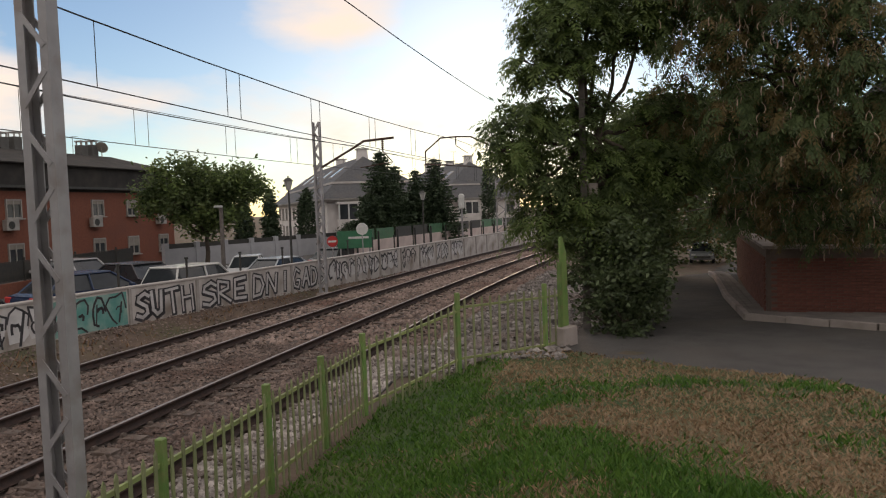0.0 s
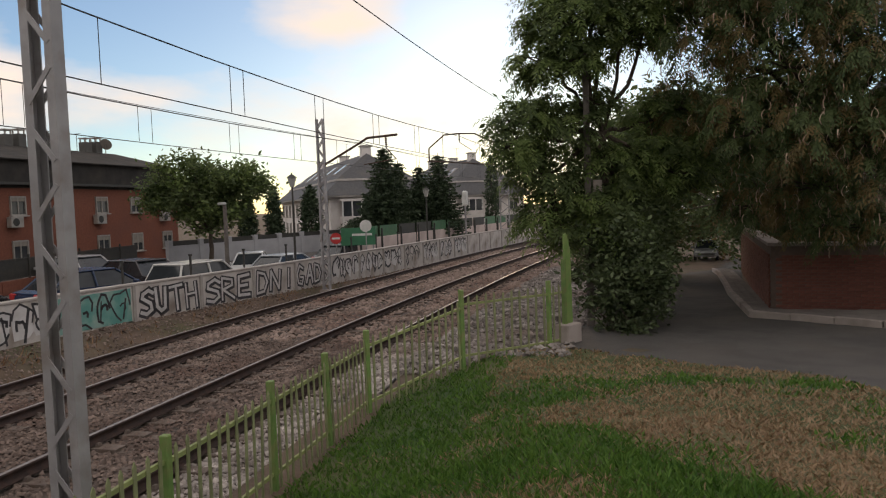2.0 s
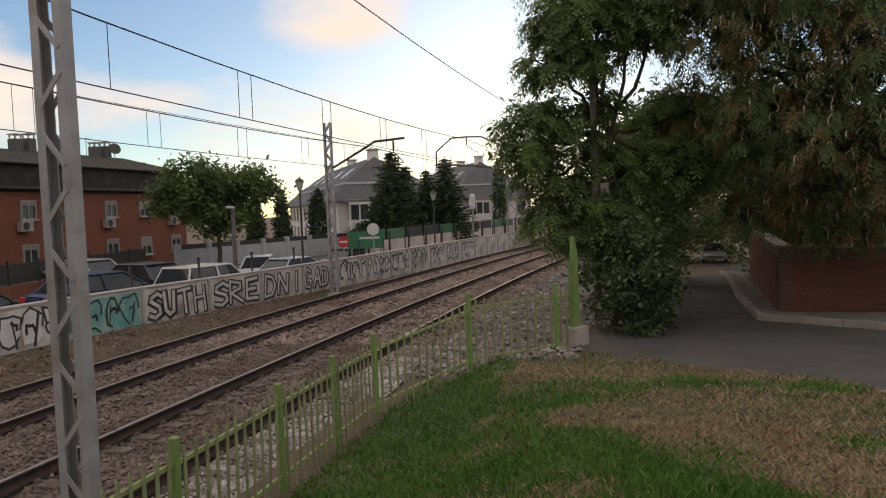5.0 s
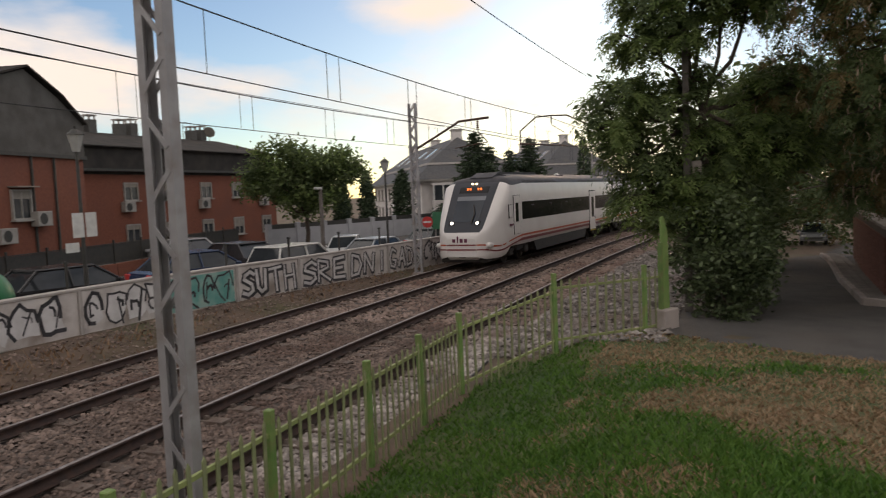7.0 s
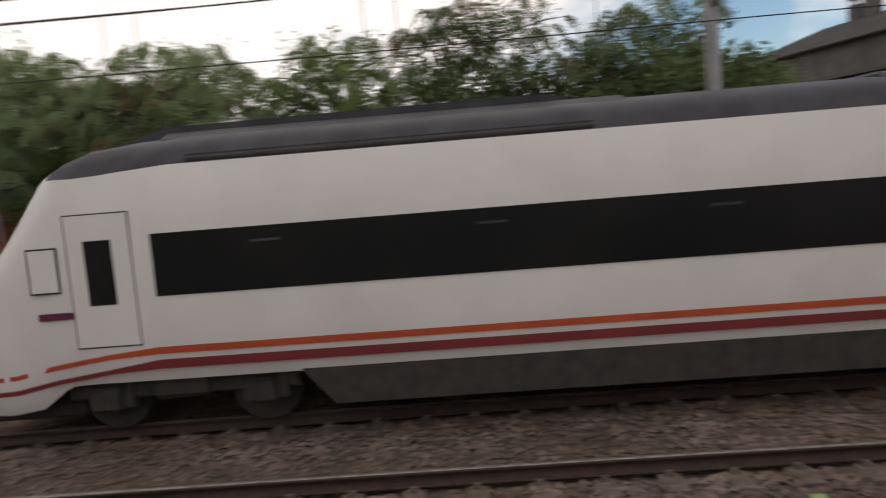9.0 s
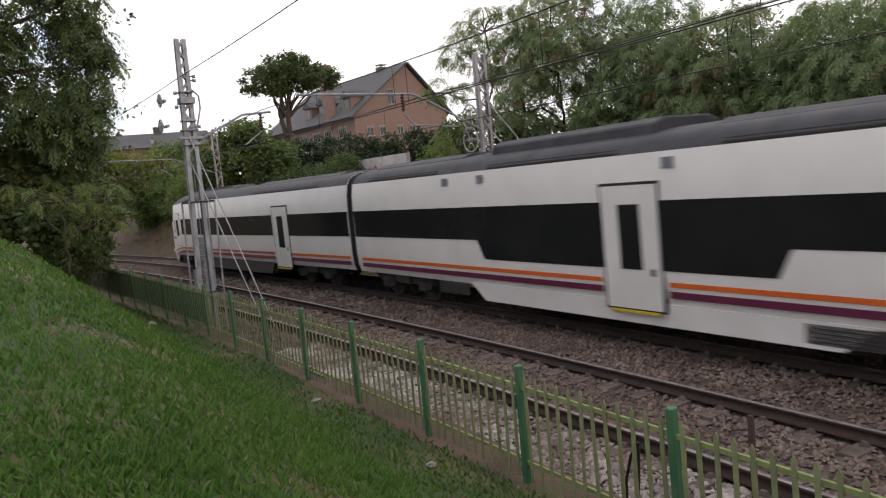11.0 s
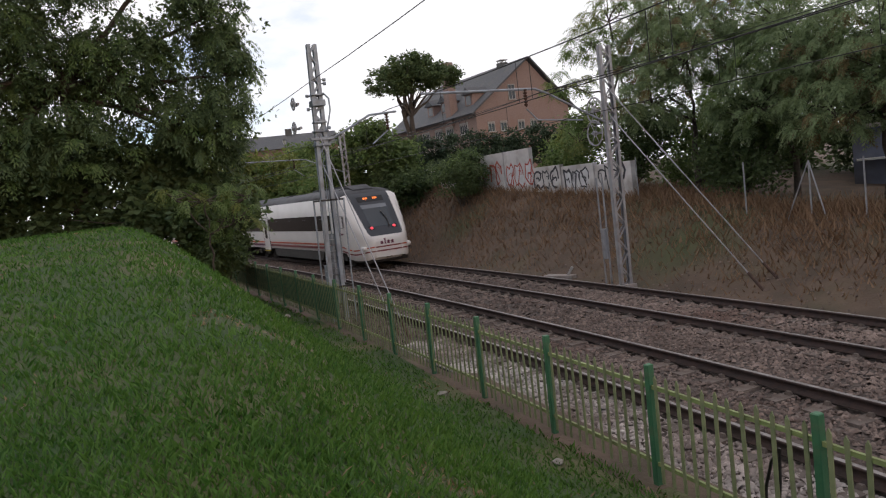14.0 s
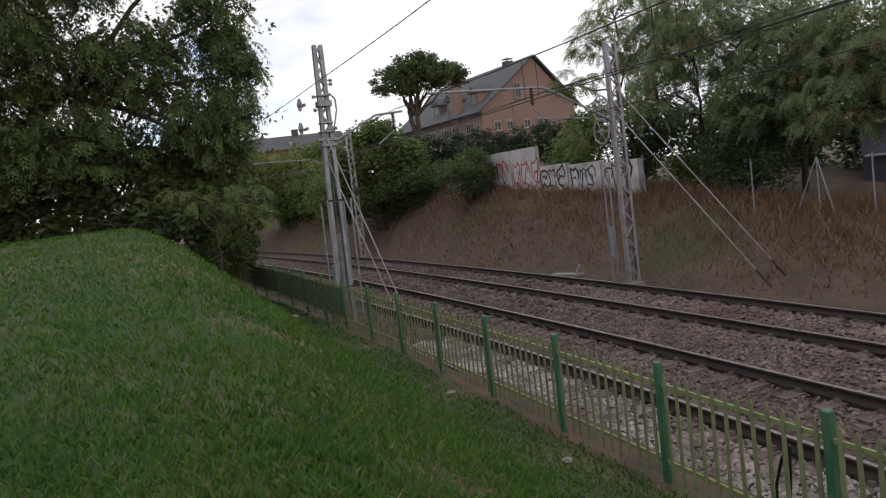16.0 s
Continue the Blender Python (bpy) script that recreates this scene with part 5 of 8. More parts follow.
def feather_tree(name, label, base, h_trunk, r_trunk, blobs, n_tip, per, pairs, size, material, seed, second=None, share=0.3, droop=0.6, group="", inner=0, dark=None, pods=0, lean=(0, 0), core=0.5, wide=0.33):
    """A tree of forked limbs whose twigs end in feathery tufts, bough by bough, with gaps between the boughs."""
    rng = np.random.default_rng(seed)
    b = np.array(base, float)
    t = thing(name, label, "tree", Matrix.Translation(Vector(base)), group)
    bm = bmesh.new()
    fork = limb(bm, (0, 0, -0.3), (lean[0], lean[1], h_trunk), r_trunk, r_trunk * 0.6, rng, 6, 0.1)
    part("trunk", bm, M_BARK, t, smooth_shade=True)
    w = np.array([q[3] * q[4] + q[4] * q[5] + q[3] * q[5] for q in blobs])
    w = w / w.sum()
    wood = bmesh.new()
    tips, mids, fill = [], [], []
    for q, share_q in zip(blobs, w):
        c = np.array(q[:3]) - b
        r = np.array(q[3:])
        hub = Vector(c - np.array([0, 0, 0.35 * r[2]]))
        limb(wood, fork, hub, r_trunk * 0.42, 0.03, rng, 5, 0.16)
        k = max(4, int(n_tip * share_q))
        d = rng.normal(0, 1, (k, 3))
        d /= np.linalg.norm(d, axis=1)[:, None]
        p = c + d * r * rng.uniform(core, 1.0, (k, 1)) ** 0.6
        for x in p[:: max(1, k // 9)]:
            limb(wood, hub, x, 0.028, 0.008, rng, 3, 0.14)
        tips.append(p)
        mids.append(np.repeat(c[None], k, 0))
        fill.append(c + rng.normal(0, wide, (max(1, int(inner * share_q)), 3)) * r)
    part("branchwork", wood, M_BARK, t, smooth_shade=True)
    tips, mids = np.concatenate(tips), np.concatenate(mids)
    pick = rng.random(len(tips)) < (share if second is not None else 0)
    for sel, m in ((~pick, material), (pick, second)):
        if sel.any():
            spray_mesh("crown", tips[sel], np.repeat(mids[sel], per, 0), per, pairs, size, rng, m, t, droop)
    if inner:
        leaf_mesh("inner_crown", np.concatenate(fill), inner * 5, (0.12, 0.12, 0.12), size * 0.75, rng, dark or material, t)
    if pods:
        k = rng.integers(0, len(tips), pods)
        p = tips[k] + rng.normal(0, 0.22, (pods, 3))
        a = rng.uniform(0, 6.283, pods)
        bend = np.stack([np.cos(a), np.sin(a), 0 * a], 1)
        ln = rng.uniform(0.14, 0.26, pods)[:, None]
        wd = np.stack([-np.sin(a), np.cos(a), 0 * a], 1) * 0.011
        dn = np.array([0, 0, -1.0])
        rows = [(p + bend * ln * 0.5 * math.sin(2.6 * f) + dn * ln * f) for f in (0, 0.33, 0.66, 1.0)]
        vv = np.concatenate([np.stack([x - wd, x + wd, y + wd, y - wd], 1) for x, y in zip(rows, rows[1:])], 0)
        raw("seed_pod", vv.reshape(-1, 3), np.arange(len(vv) * 4).reshape(-1, 4), M_POD, t, "curled pale brown seed pods")["kind"] = "stuff"
    return t


def conifer(name, label, x, y, z0, h, r, seed, n=0, material=None):
    """A spruce: rings of boughs that hang and turn up at their ends, set with needle sprays."""
    rng = np.random.default_rng(seed)
    t = thing(name, label, "tree", pose(x, y, z0), "conifers by the white houses")
    bm = bmesh.new()
    tube(bm, (0, 0, -0.2), (0, 0, h), 0.13, 8, 0.02)
    part("trunk", bm, M_BARK, t)
    pts = []
    rings = int(h * 4.2)
    for i in range(rings):
        z = h * (0.05 + 0.93 * i / rings)
        reach = r * (1 - z / h) ** 0.8 + 0.12
        for a in np.arange(0, 6.283, 6.283 / (9 if z < h * 0.7 else 6)) + rng.uniform(0, 6.283):
            rr = reach * rng.uniform(0.6, 1.2)
            k = max(4, int(rr * 9))
            for f in np.linspace(0.15, 1, k):
                for sd in (-1, 0, 1):
                    wd = sd * 0.22 * rr * (1 - f) * rng.uniform(0.5, 1.3)
                    pts.append((rr * f * math.cos(a) - wd * math.sin(a), rr * f * math.sin(a) + wd * math.cos(a), z + 0.25 * rr - 0.75 * rr * f + 0.5 * rr * f * f))
    leaf_mesh("crown", pts, int(len(pts) * 2.2), (0.06, 0.06, 0.04), 0.115, rng, material or M_NEEDLE, t)
    return t


def cypress(name, label, x, y, z0, h, r, seed):
    rng = np.random.default_rng(seed)
    t = thing(name, label, "tree", pose(x, y, z0), "dark cypresses")
    bm = bmesh.new()
    tube(bm, (0, 0, -0.2), (0, 0, h * 0.9), 0.1, 8, 0.02)
    part("trunk", bm, M_BARK, t)
    pts = []
    for i in range(260):
        f = rng.random()
        rr = r * math.sin(math.pi * min(1, 0.12 + f * 0.88)) ** 0.7 * rng.uniform(0.5, 1.0)
        a = rng.uniform(0, 6.283)
        pts.append((rr * math.cos(a), rr * math.sin(a), h * (0.03 + 0.96 * f)))
    leaf_mesh("crown", pts, 4200, (0.14, 0.14, 0.2), 0.13, rng, M_NEEDLE, t)
    return t


def bush(name, label, blobs, n_clump, n_leaf, size, material, seed, spread=0.25, second=None):
    rng = np.random.default_rng(seed)
    x, y, z = blobs[0][:3]
    b = Vector((x, y, gz(x, y)))
    t = thing(name, label, "bush", Matrix.Translation(b))
    cl = clumps(rng, blobs, n_clump) - np.array(b)
    cl[:, 2] = np.maximum(cl[:, 2], 0.05)
    bm = bmesh.new()
    for c in cl[:14]:
        limb(bm, (rng.normal(0, 0.15), rng.normal(0, 0.15), -0.05), c, 0.03, 0.01, rng, 3)
    part("stemwork", bm, M_BARK, t)
    leaf_mesh("foliage", cl, n_leaf, (spread, spread, spread * 0.8), size, rng, material, t)
    if second is not None:
        leaf_mesh("foliage", cl[: len(cl) // 4], n_leaf // 5, (spread, spread, spread * 0.8), size, rng, second, t)
    return t


def build_trees():
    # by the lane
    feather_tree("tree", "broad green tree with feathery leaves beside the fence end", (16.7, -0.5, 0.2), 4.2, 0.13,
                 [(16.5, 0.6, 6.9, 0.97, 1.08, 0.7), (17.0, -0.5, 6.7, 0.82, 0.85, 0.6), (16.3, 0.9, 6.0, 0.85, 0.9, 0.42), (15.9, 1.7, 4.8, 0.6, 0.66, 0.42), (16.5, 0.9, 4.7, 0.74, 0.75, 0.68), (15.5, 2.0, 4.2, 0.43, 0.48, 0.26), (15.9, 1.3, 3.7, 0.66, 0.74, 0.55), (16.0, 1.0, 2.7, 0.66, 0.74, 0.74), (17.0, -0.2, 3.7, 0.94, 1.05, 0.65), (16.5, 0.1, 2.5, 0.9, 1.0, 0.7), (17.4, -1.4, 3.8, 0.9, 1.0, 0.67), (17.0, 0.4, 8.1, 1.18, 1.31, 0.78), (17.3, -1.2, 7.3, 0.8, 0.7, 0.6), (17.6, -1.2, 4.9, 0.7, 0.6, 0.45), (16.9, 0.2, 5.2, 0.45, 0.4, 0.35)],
                 # inner leaves all in the darker green: shade inside the crown put into colour
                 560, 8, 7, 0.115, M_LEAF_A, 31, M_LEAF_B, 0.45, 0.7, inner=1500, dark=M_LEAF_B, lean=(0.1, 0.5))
    feather_tree("tree", "dark overhanging tree with hanging seed pods above the lane", (18.5, -6.2, 0.1), 4.2, 0.2,
                 [(16.8, -2.3, 6.6, 1.25, 1.2, 1.05), (16.1, -3.7, 5.9, 1.37, 1.52, 1.27), (15.3, -5.0, 5.8, 1.33, 1.2, 1.48), (17.4, -1.7, 5.2, 0.7, 0.6, 0.75), (16.2, -3.0, 4.5, 1.03, 1.14, 0.76), (15.5, -4.3, 4.1, 1.22, 1.35, 0.8), (14.8, -5.3, 3.9, 0.86, 0.9, 0.95), (17.7, -3.4, 2.9, 0.81, 0.9, 0.55), (16.6, -4.4, 3.2, 0.82, 0.9, 0.46), (16.6, -3.9, 7.6, 2.35, 2.6, 0.78), (17.2, -4.7, 2.4, 0.8, 1.0, 0.5), (16.7, -6.0, 2.4, 0.8, 1.1, 0.5)],
                 820, 9, 7, 0.075, M_LEAF_B, 32, M_LEAF_D, 0.42, 1.25, inner=3600, dark=M_LEAF_B, pods=1900, lean=(-0.6, 0.8))
    tree("tree", "dark tree closing off the lane", (30, -0.6, -0.2), 2.0, 0.16, [(28, -0.9, 3.0, 3.0, 1.1, 3.2), (22, -0.5, 2.8, 3.0, 0.9, 2.6), (36, -2.0, 2.6, 4.0, 1.2, 3.8), (30, -2.5, 5.6, 5.0, 1.8, 1.6)], 200, 24000, 0.14, M_LEAF_B, 33, 0.4)
    tree("tree", "dark tree over the garden wall", (34, -9, -0.3), 3.0, 0.2, [(34, -8, 5.0, 4.0, 3.0, 3.2), (27, -7.0, 4.2, 3.2, 1.7, 1.8), (42, -8.2, 3, 5, 2, 4.5), (60, -7, 2.5, 3, 6, 5.5), (32, -5.5, 6.2, 6, 2, 1.6), (22, -4.2, 4.5, 3.5, 1.5, 0.9), (29, -4.0, 4.6, 4, 1.6, 1.0), (19.5, -2.6, 4.4, 1.8, 1.0, 0.8)], 460, 44000, 0.17, M_LEAF_B, 34, 0.45, second=M_LEAF_D)
    bush("ivy_hedge", "dense dark ivy-covered hedge at the lane's corner", [(15.6, -0.35, 1.3, 0.95, 0.95, 1.5), (16.8, -0.6, 1.5, 1.1, 0.8, 1.7), (15.3, -0.75, 0.9, 0.6, 0.5, 0.9), (18.5, -0.7, 1.5, 1.3, 0.8, 1.5)], 220, 18000, 0.065, M_IVY, 35, 0.16)
    bush("garden_hedge", "dark hedge above the brick garden wall", [(19.2, -6.0, 2.1, 0.7, 1.2, 0.5), (20.5, -5.7, 2.1, 1.2, 0.5, 0.6), (18.5, -7.6, 2.1, 0.7, 1.2, 0.5), (23, -5.9, 2.1, 1.8, 0.5, 0.6)], 120, 10000, 0.07, M_LEAF_B, 36, 0.2, M_LEAF_D)
    # car park and white houses
    tree("tree", "leafy street tree beside the brick terrace", (36.3, 20.9, -0.1), 2.2, 0.16, [(36.2, 22.0, 4.6, 1.9, 1.9, 1.7), (37.0, 20.0, 4.5, 1.8, 1.7, 1.5), (36.0, 23.4, 4.2, 1.2, 1.2, 1.0), (37.2, 18.7, 4.6, 1.1, 1.0, 0.9), (36.6, 21, 3.0, 1.7, 1.9, 1.0)], 170, 17000, 0.13, M_LEAF_B, 41, 0.34, second=M_LEAF_A)
    for i, (x, y, h, r) in enumerate(((49.8, 15.0, 7.5, 2.7), (52.0, 14.6, 6.6, 2.2), (53.4, 13.4, 6.3, 2.2), (54.7, 12.2, 7.2, 2.7), (51.2, 16.4, 4.6, 1.9), (54.5, 14.0, 4.8, 2.2))):
        conifer("spruce", "dark spruce tree behind the pinkish wall", x, y, -0.2, h, r, 50 + i)
    for i, (x, y, h, r) in enumerate(((50.7, 23.9, 4.7, 0.6), (51.8, 21.4, 4.8, 0.8), (79.1, 11.8, 8.3, 0.75), (49.5, 25.4, 4.2, 0.6))):
        cypress("cypress", "slim dark cypress beside the white house", x, y, -0.2, h, r, 60 + i)
    bush("bush", "round dark bush below the white house", [(51.0, 18.0, 1.0, 1.0, 1.0, 1.1)], 60, 6000, 0.09, M_NEEDLE, 68, 0.2)
    # bank beyond the tracks
    spots = ((4.5, 17.8, 6.6, M_LEAF_B), (0.8, 18.4, 6.8, M_LEAF_B), (-2.8, 18.8, 5.8, M_LEAF_A), (-6.5, 18.2, 5.6, M_LEAF_E), (-10.3, 18.6, 5.9, M_LEAF_E), (-13.6, 18.4, 6.4, M_LEAF_E), (-16.8, 18.8, 7.4, M_LEAF_E), (-20.0, 18.0, 8.2, M_LEAF_E))
    for i, (u, s, h, m) in enumerate(spots):
        p = P(u, s)
        z = gz(p.x, p.y)
        feather_tree("tree", "drooping %s acacia on the railway bank" % ("dark green" if m is M_LEAF_B else "green"), (p.x, p.y, z), 2.6, 0.12,
                     [(p.x, p.y, z + h * 0.80, 1.9, 1.8, h * 0.16), (p.x + 1.0, p.y - 0.9, z + h * 0.60, 1.7, 1.4, h * 0.16), (p.x - 1.3, p.y - 0.5, z + h * 0.66, 1.6, 1.4, h * 0.17), (p.x - 0.2, p.y - 1.5, z + h * 0.44, 1.8, 1.1, h * 0.15)],
                     360 if u < -5 else 150, 8, 7, 0.09, m, 70 + i, M_LEAF_D if i % 2 else M_LEAF_A, 0.2, 1.0, group="acacias on the bank", inner=1100, dark=m)
    for i, (u, s) in enumerate(((5.2, 16.8), (3.2, 15.8), (0.4, 16.2), (5.6, 19.5), (6.2, 17.9), (4.6, 14.6))):
        p = P(u, s)
        bush("thicket", "dark leafy thicket behind the wall's end", [(p.x, p.y, 1.5, 1.7, 1.1, 1.6), (p.x, p.y + 1.0, 3.6, 1.7, 1.3, 1.6)], 90, 9000, 0.10, M_LEAF_B, 80 + i, 0.3)
    for i in (0, 1, 2, 3, 6, 7, 8):
        p = P(-27 + i * 3.0, 17.6 + (i % 3) * 0.7)
        z = gz(p.x, p.y)
        bush("thicket", "tangled green undergrowth along the bank's top", [(p.x, p.y, z + 0.9, 1.7, 1.0, 1.1), (p.x + 0.7, p.y + 0.9, z + 2.2, 1.6, 1.0, 1.1)], 80, 7000, 0.10, M_LEAF_B if i % 2 else M_LEAF_A, 130 + i, 0.32)
    for i, u in enumerate((-22.0, -18.5, -15.5, -12.5)):
        p = P(u, 25.5)
        z = gz(p.x, p.y)
        bush("thicket", "dark leafy growth behind the shed", [(p.x, p.y, z + 1.4, 2.0, 1.2, 1.5), (p.x + 0.8, p.y, z + 3.4, 1.9, 1.2, 1.3)], 80, 6500, 0.15, M_LEAF_B, 150 + i, 0.34)
    feather_tree("tree", "airy light-leaved tree above the retaining wall", (-26.5, 18.2, 2.6), 3.2, 0.10, [(-26.6, 17.2, 8.6, 1.4, 1.5, 0.8), (-25.0, 17.6, 7.4, 1.1, 1.2, 0.6), (-27.6, 16.4, 7.0, 1.0, 1.2, 0.55), (-24.6, 16.6, 5.6, 1.2, 1.1, 0.6), (-25.6, 15.4, 4.5, 1.2, 1.1, 0.5), (-23.6, 16.0, 8.8, 1.2, 1.2, 0.7)], 170, 6, 7, 0.115, M_LEAF_A, 90, M_LEAF_C, 0.4, 0.8)
    tree("tree", "green tree on the bank by a distant mast", (-41, 12.0, 3.0), 1.8, 0.12, [(-41, 11.2, 5.6, 1.6, 1.7, 1.8), (-42, 9.6, 5.0, 1.5, 1.4, 1.4), (-40, 12.6, 5.0, 1.2, 1.3, 1.2)], 130, 15000, 0.14, M_LEAF_A, 91, 0.3, second=M_LEAF_B)
    tree("tree", "light green tree above the far curve", (-60, 9.0, 2.5), 1.6, 0.14, [(-60, 9.0, 5.2, 2.2, 2.6, 2.2), (-62, 6.0, 5.5, 2.5, 2.5, 2.4)], 130, 13000, 0.2, M_LEAF_C, 92, 0.4, second=M_LEAF_A)
    tree("tree", "green tree beyond the far curve", (-66, 13.0, 3.0), 1.6, 0.14, [(-66, 13.0, 6.2, 2.4, 2.6, 2.4)], 100, 9000, 0.2, M_LEAF_A, 93, 0.45)
    tree("umbrella_pine", "flat-topped umbrella pine with bare forked trunk", (-56.4, 19.4, 3.2), 5.8, 0.30, [(-56.2, 17.9, 11.9, 1.9, 2.2, 1.2), (-55.6, 21.5, 12.0, 1.8, 2.2, 1.2), (-56, 19.8, 12.6, 2.0, 2.2, 1.3)], 150, 13000, 0.14, M_LEAF_B, 94, 0.22, 0, 2, 18)
    tree("tree", "light green tree hanging over the curve's bank", (-56, 10.6, 1.5), 1.6, 0.12, [(-56, 10.3, 4.0, 1.8, 1.6, 2.0), (-52, 10.0, 3.2, 1.5, 1.0, 1.5), (-59, 8.4, 3.6, 1.5, 1.3, 1.9)], 150, 15000, 0.15, M_LEAF_A, 89, 0.34, second=M_LEAF_C)
    bush("thicket", "dense dark undergrowth between mound and fence", [(-27.2, 1.2, 1.9, 0.8, 0.6, 0.9), (-28.6, 1.7, 1.9, 0.9, 0.5, 0.9), (-30.5, 1.4, 2.0, 1.0, 0.6, 1.1), (-26.2, 0.5, 2.0, 0.7, 0.6, 0.8)], 150, 15000, 0.09, M_LEAF_B, 88, 0.2, M_LEAF_A)
    # grass mound
    feather_tree("tree", "large dark tree with drooping branches at the mound's top", (-28, -3.0, 3.0), 5.0, 0.34,
                 [(-27.5, -1.0, 8.6, 2.2, 2.2, 1.7), (-27.5, -4.6, 9.2, 2.4, 2.2, 1.8), (-26.5, -8.0, 8.4, 2.6, 2.6, 2.0), (-27.0, 0.9, 6.3, 1.6, 1.7, 1.5), (-27, -3.2, 6.0, 2.2, 2.4, 1.4), (-26, -11.5, 7.5, 2.6, 2.6, 3.0), (-27.5, -4, 12.0, 3.0, 4.0, 1.6), (-29.5, -7, 7.0, 2.4, 3.5, 2.2), (-26.7, 1.7, 10.4, 1.5, 1.4, 1.6), (-26.6, 2.2, 8.4, 1.4, 1.0, 1.5), (-26.2, 1.9, 6.4, 1.2, 0.9, 1.2), (-26.9, 1.2, 12.6, 2.0, 2.2, 1.2), (-26.5, -6.0, 5.4, 1.8, 2.6, 1.2)],
                 1800, 7, 6, 0.13, M_LEAF_B, 95, M_LEAF_A, 0.25, 1.2, inner=9500, dark=M_LEAF_B, core=0.25, wide=0.46)
    bush("thicket", "dark undergrowth behind the grass mound", [(-27.5, -5.5, 3.8, 1.4, 4.5, 1.5), (-27.5, -0.5, 3.2, 1.2, 2.2, 1.6), (-26.5, -11, 3.8, 1.4, 3.5, 1.6), (-29, 1.5, 2.6, 1.5, 1.2, 2.2), (-27.0, 1.0, 2.4, 1.0, 0.9, 1.6), (-29.0, 2.0, 1.8, 1.2, 0.6, 1.8), (-26.2, -0.6, 2.8, 0.9, 1.0, 1.3), (-28.5, -3.5, 5.2, 1.2, 3.5, 1.3), (-28.5, 0.2, 4.8, 1.2, 1.6, 1.6)], 460, 34000, 0.16, M_LEAF_B, 96, 0.32)
    feather_tree("sapling", "young feathery tree with two thin pale stems", (-21.8, 0.6, 1.2), 1.4, 0.04, [(-21.9, 0.6, 3.7, 1.0, 1.0, 0.45), (-22.2, 1.4, 3.0, 0.8, 0.8, 0.4), (-21.9, -0.2, 3.8, 0.6, 0.6, 0.35), (-21.4, 1.7, 3.6, 0.6, 0.7, 0.3)], 46, 7, 8, 0.085, M_LEAF_A, 97, M_LEAF_C, 0.3, 0.9)
    bush("bush", "round clipped green bush at the bank's top", [(-32.8, 13.2, 3.6, 1.5, 1.5, 1.1)], 90, 9000, 0.07, M_LEAF_B, 98, 0.18, M_LEAF_A)
    bush("thicket", "dark green undergrowth on the bank by a slim mast", [(-40.5, 11.2, 3.3, 1.6, 1.8, 1.3), (-43.0, 9.6, 3.2, 1.6, 1.6, 1.3), (-38.5, 12.6, 3.4, 1.3, 1.3, 1.0)], 150, 14000, 0.12, M_LEAF_B, 99, 0.26, M_LEAF_A)


build_trees()


# ---- walls along the far side ----
WALL_LINE = ((6.7, 13.95), (12.0, 13.95), (17.0, 13.45), (22.0, 12.25), (30.0, 10.95), (39.0, 9.75), (52.0, 8.0), (66.0, 5.35), (82.0, 1.9))


def wall_at(d):
    """A point of the wall line d metres from its end, and its heading."""
    for (x0, y0), (x1, y1) in zip(WALL_LINE, WALL_LINE[1:]):
        ln = math.hypot(x1 - x0, y1 - y0)
        if d <= ln:
            return x0 + (x1 - x0) * d / ln, y0 + (y1 - y0) * d / ln, math.degrees(math.atan2(y1 - y0, x1 - x0))
        d -= ln
    return WALL_LINE[-1][0], WALL_LINE[-1][1], math.degrees(math.atan2(-3.4, 16))


def stroke(bm, pts, w, y):
    """A flat painted line w wide through points (x, z), a hair proud of the wall."""
    pts = [Vector((x, z)) for x, z in pts]
    for p, q in zip(pts, pts[1:]):
        d = q - p
        if d.length < 1e-4:
            continue
        n = Vector((-d.y, d.x)).normalized() * w / 2
        e = d.normalized() * w * 0.35
        vs = [bm.verts.new((v.x, y, v.y)) for v in (p - e + n, p - e - n, q + e - n, q + e + n)]
        bm.faces.new(vs)


def blob_letter(rng, x, z, w, h):
    """The closed outline of one swollen letter."""
    k = 11
    ph, sq = rng.uniform(0, 6.28), rng.uniform(0.2, 0.9)
    jit = [rng.uniform(0.72, 1.18) for _ in range(k)]
    pts = []
    for i in range(k):
        a = 2 * math.pi * i / k
        r = jit[i] * (1 + 0.12 * math.sin(3 * a + ph) - sq * 0.22 * math.cos(4 * a))
        pts.append((x + w / 2 * r * math.cos(a), z + h / 2 * r * math.sin(a)))
    return pts


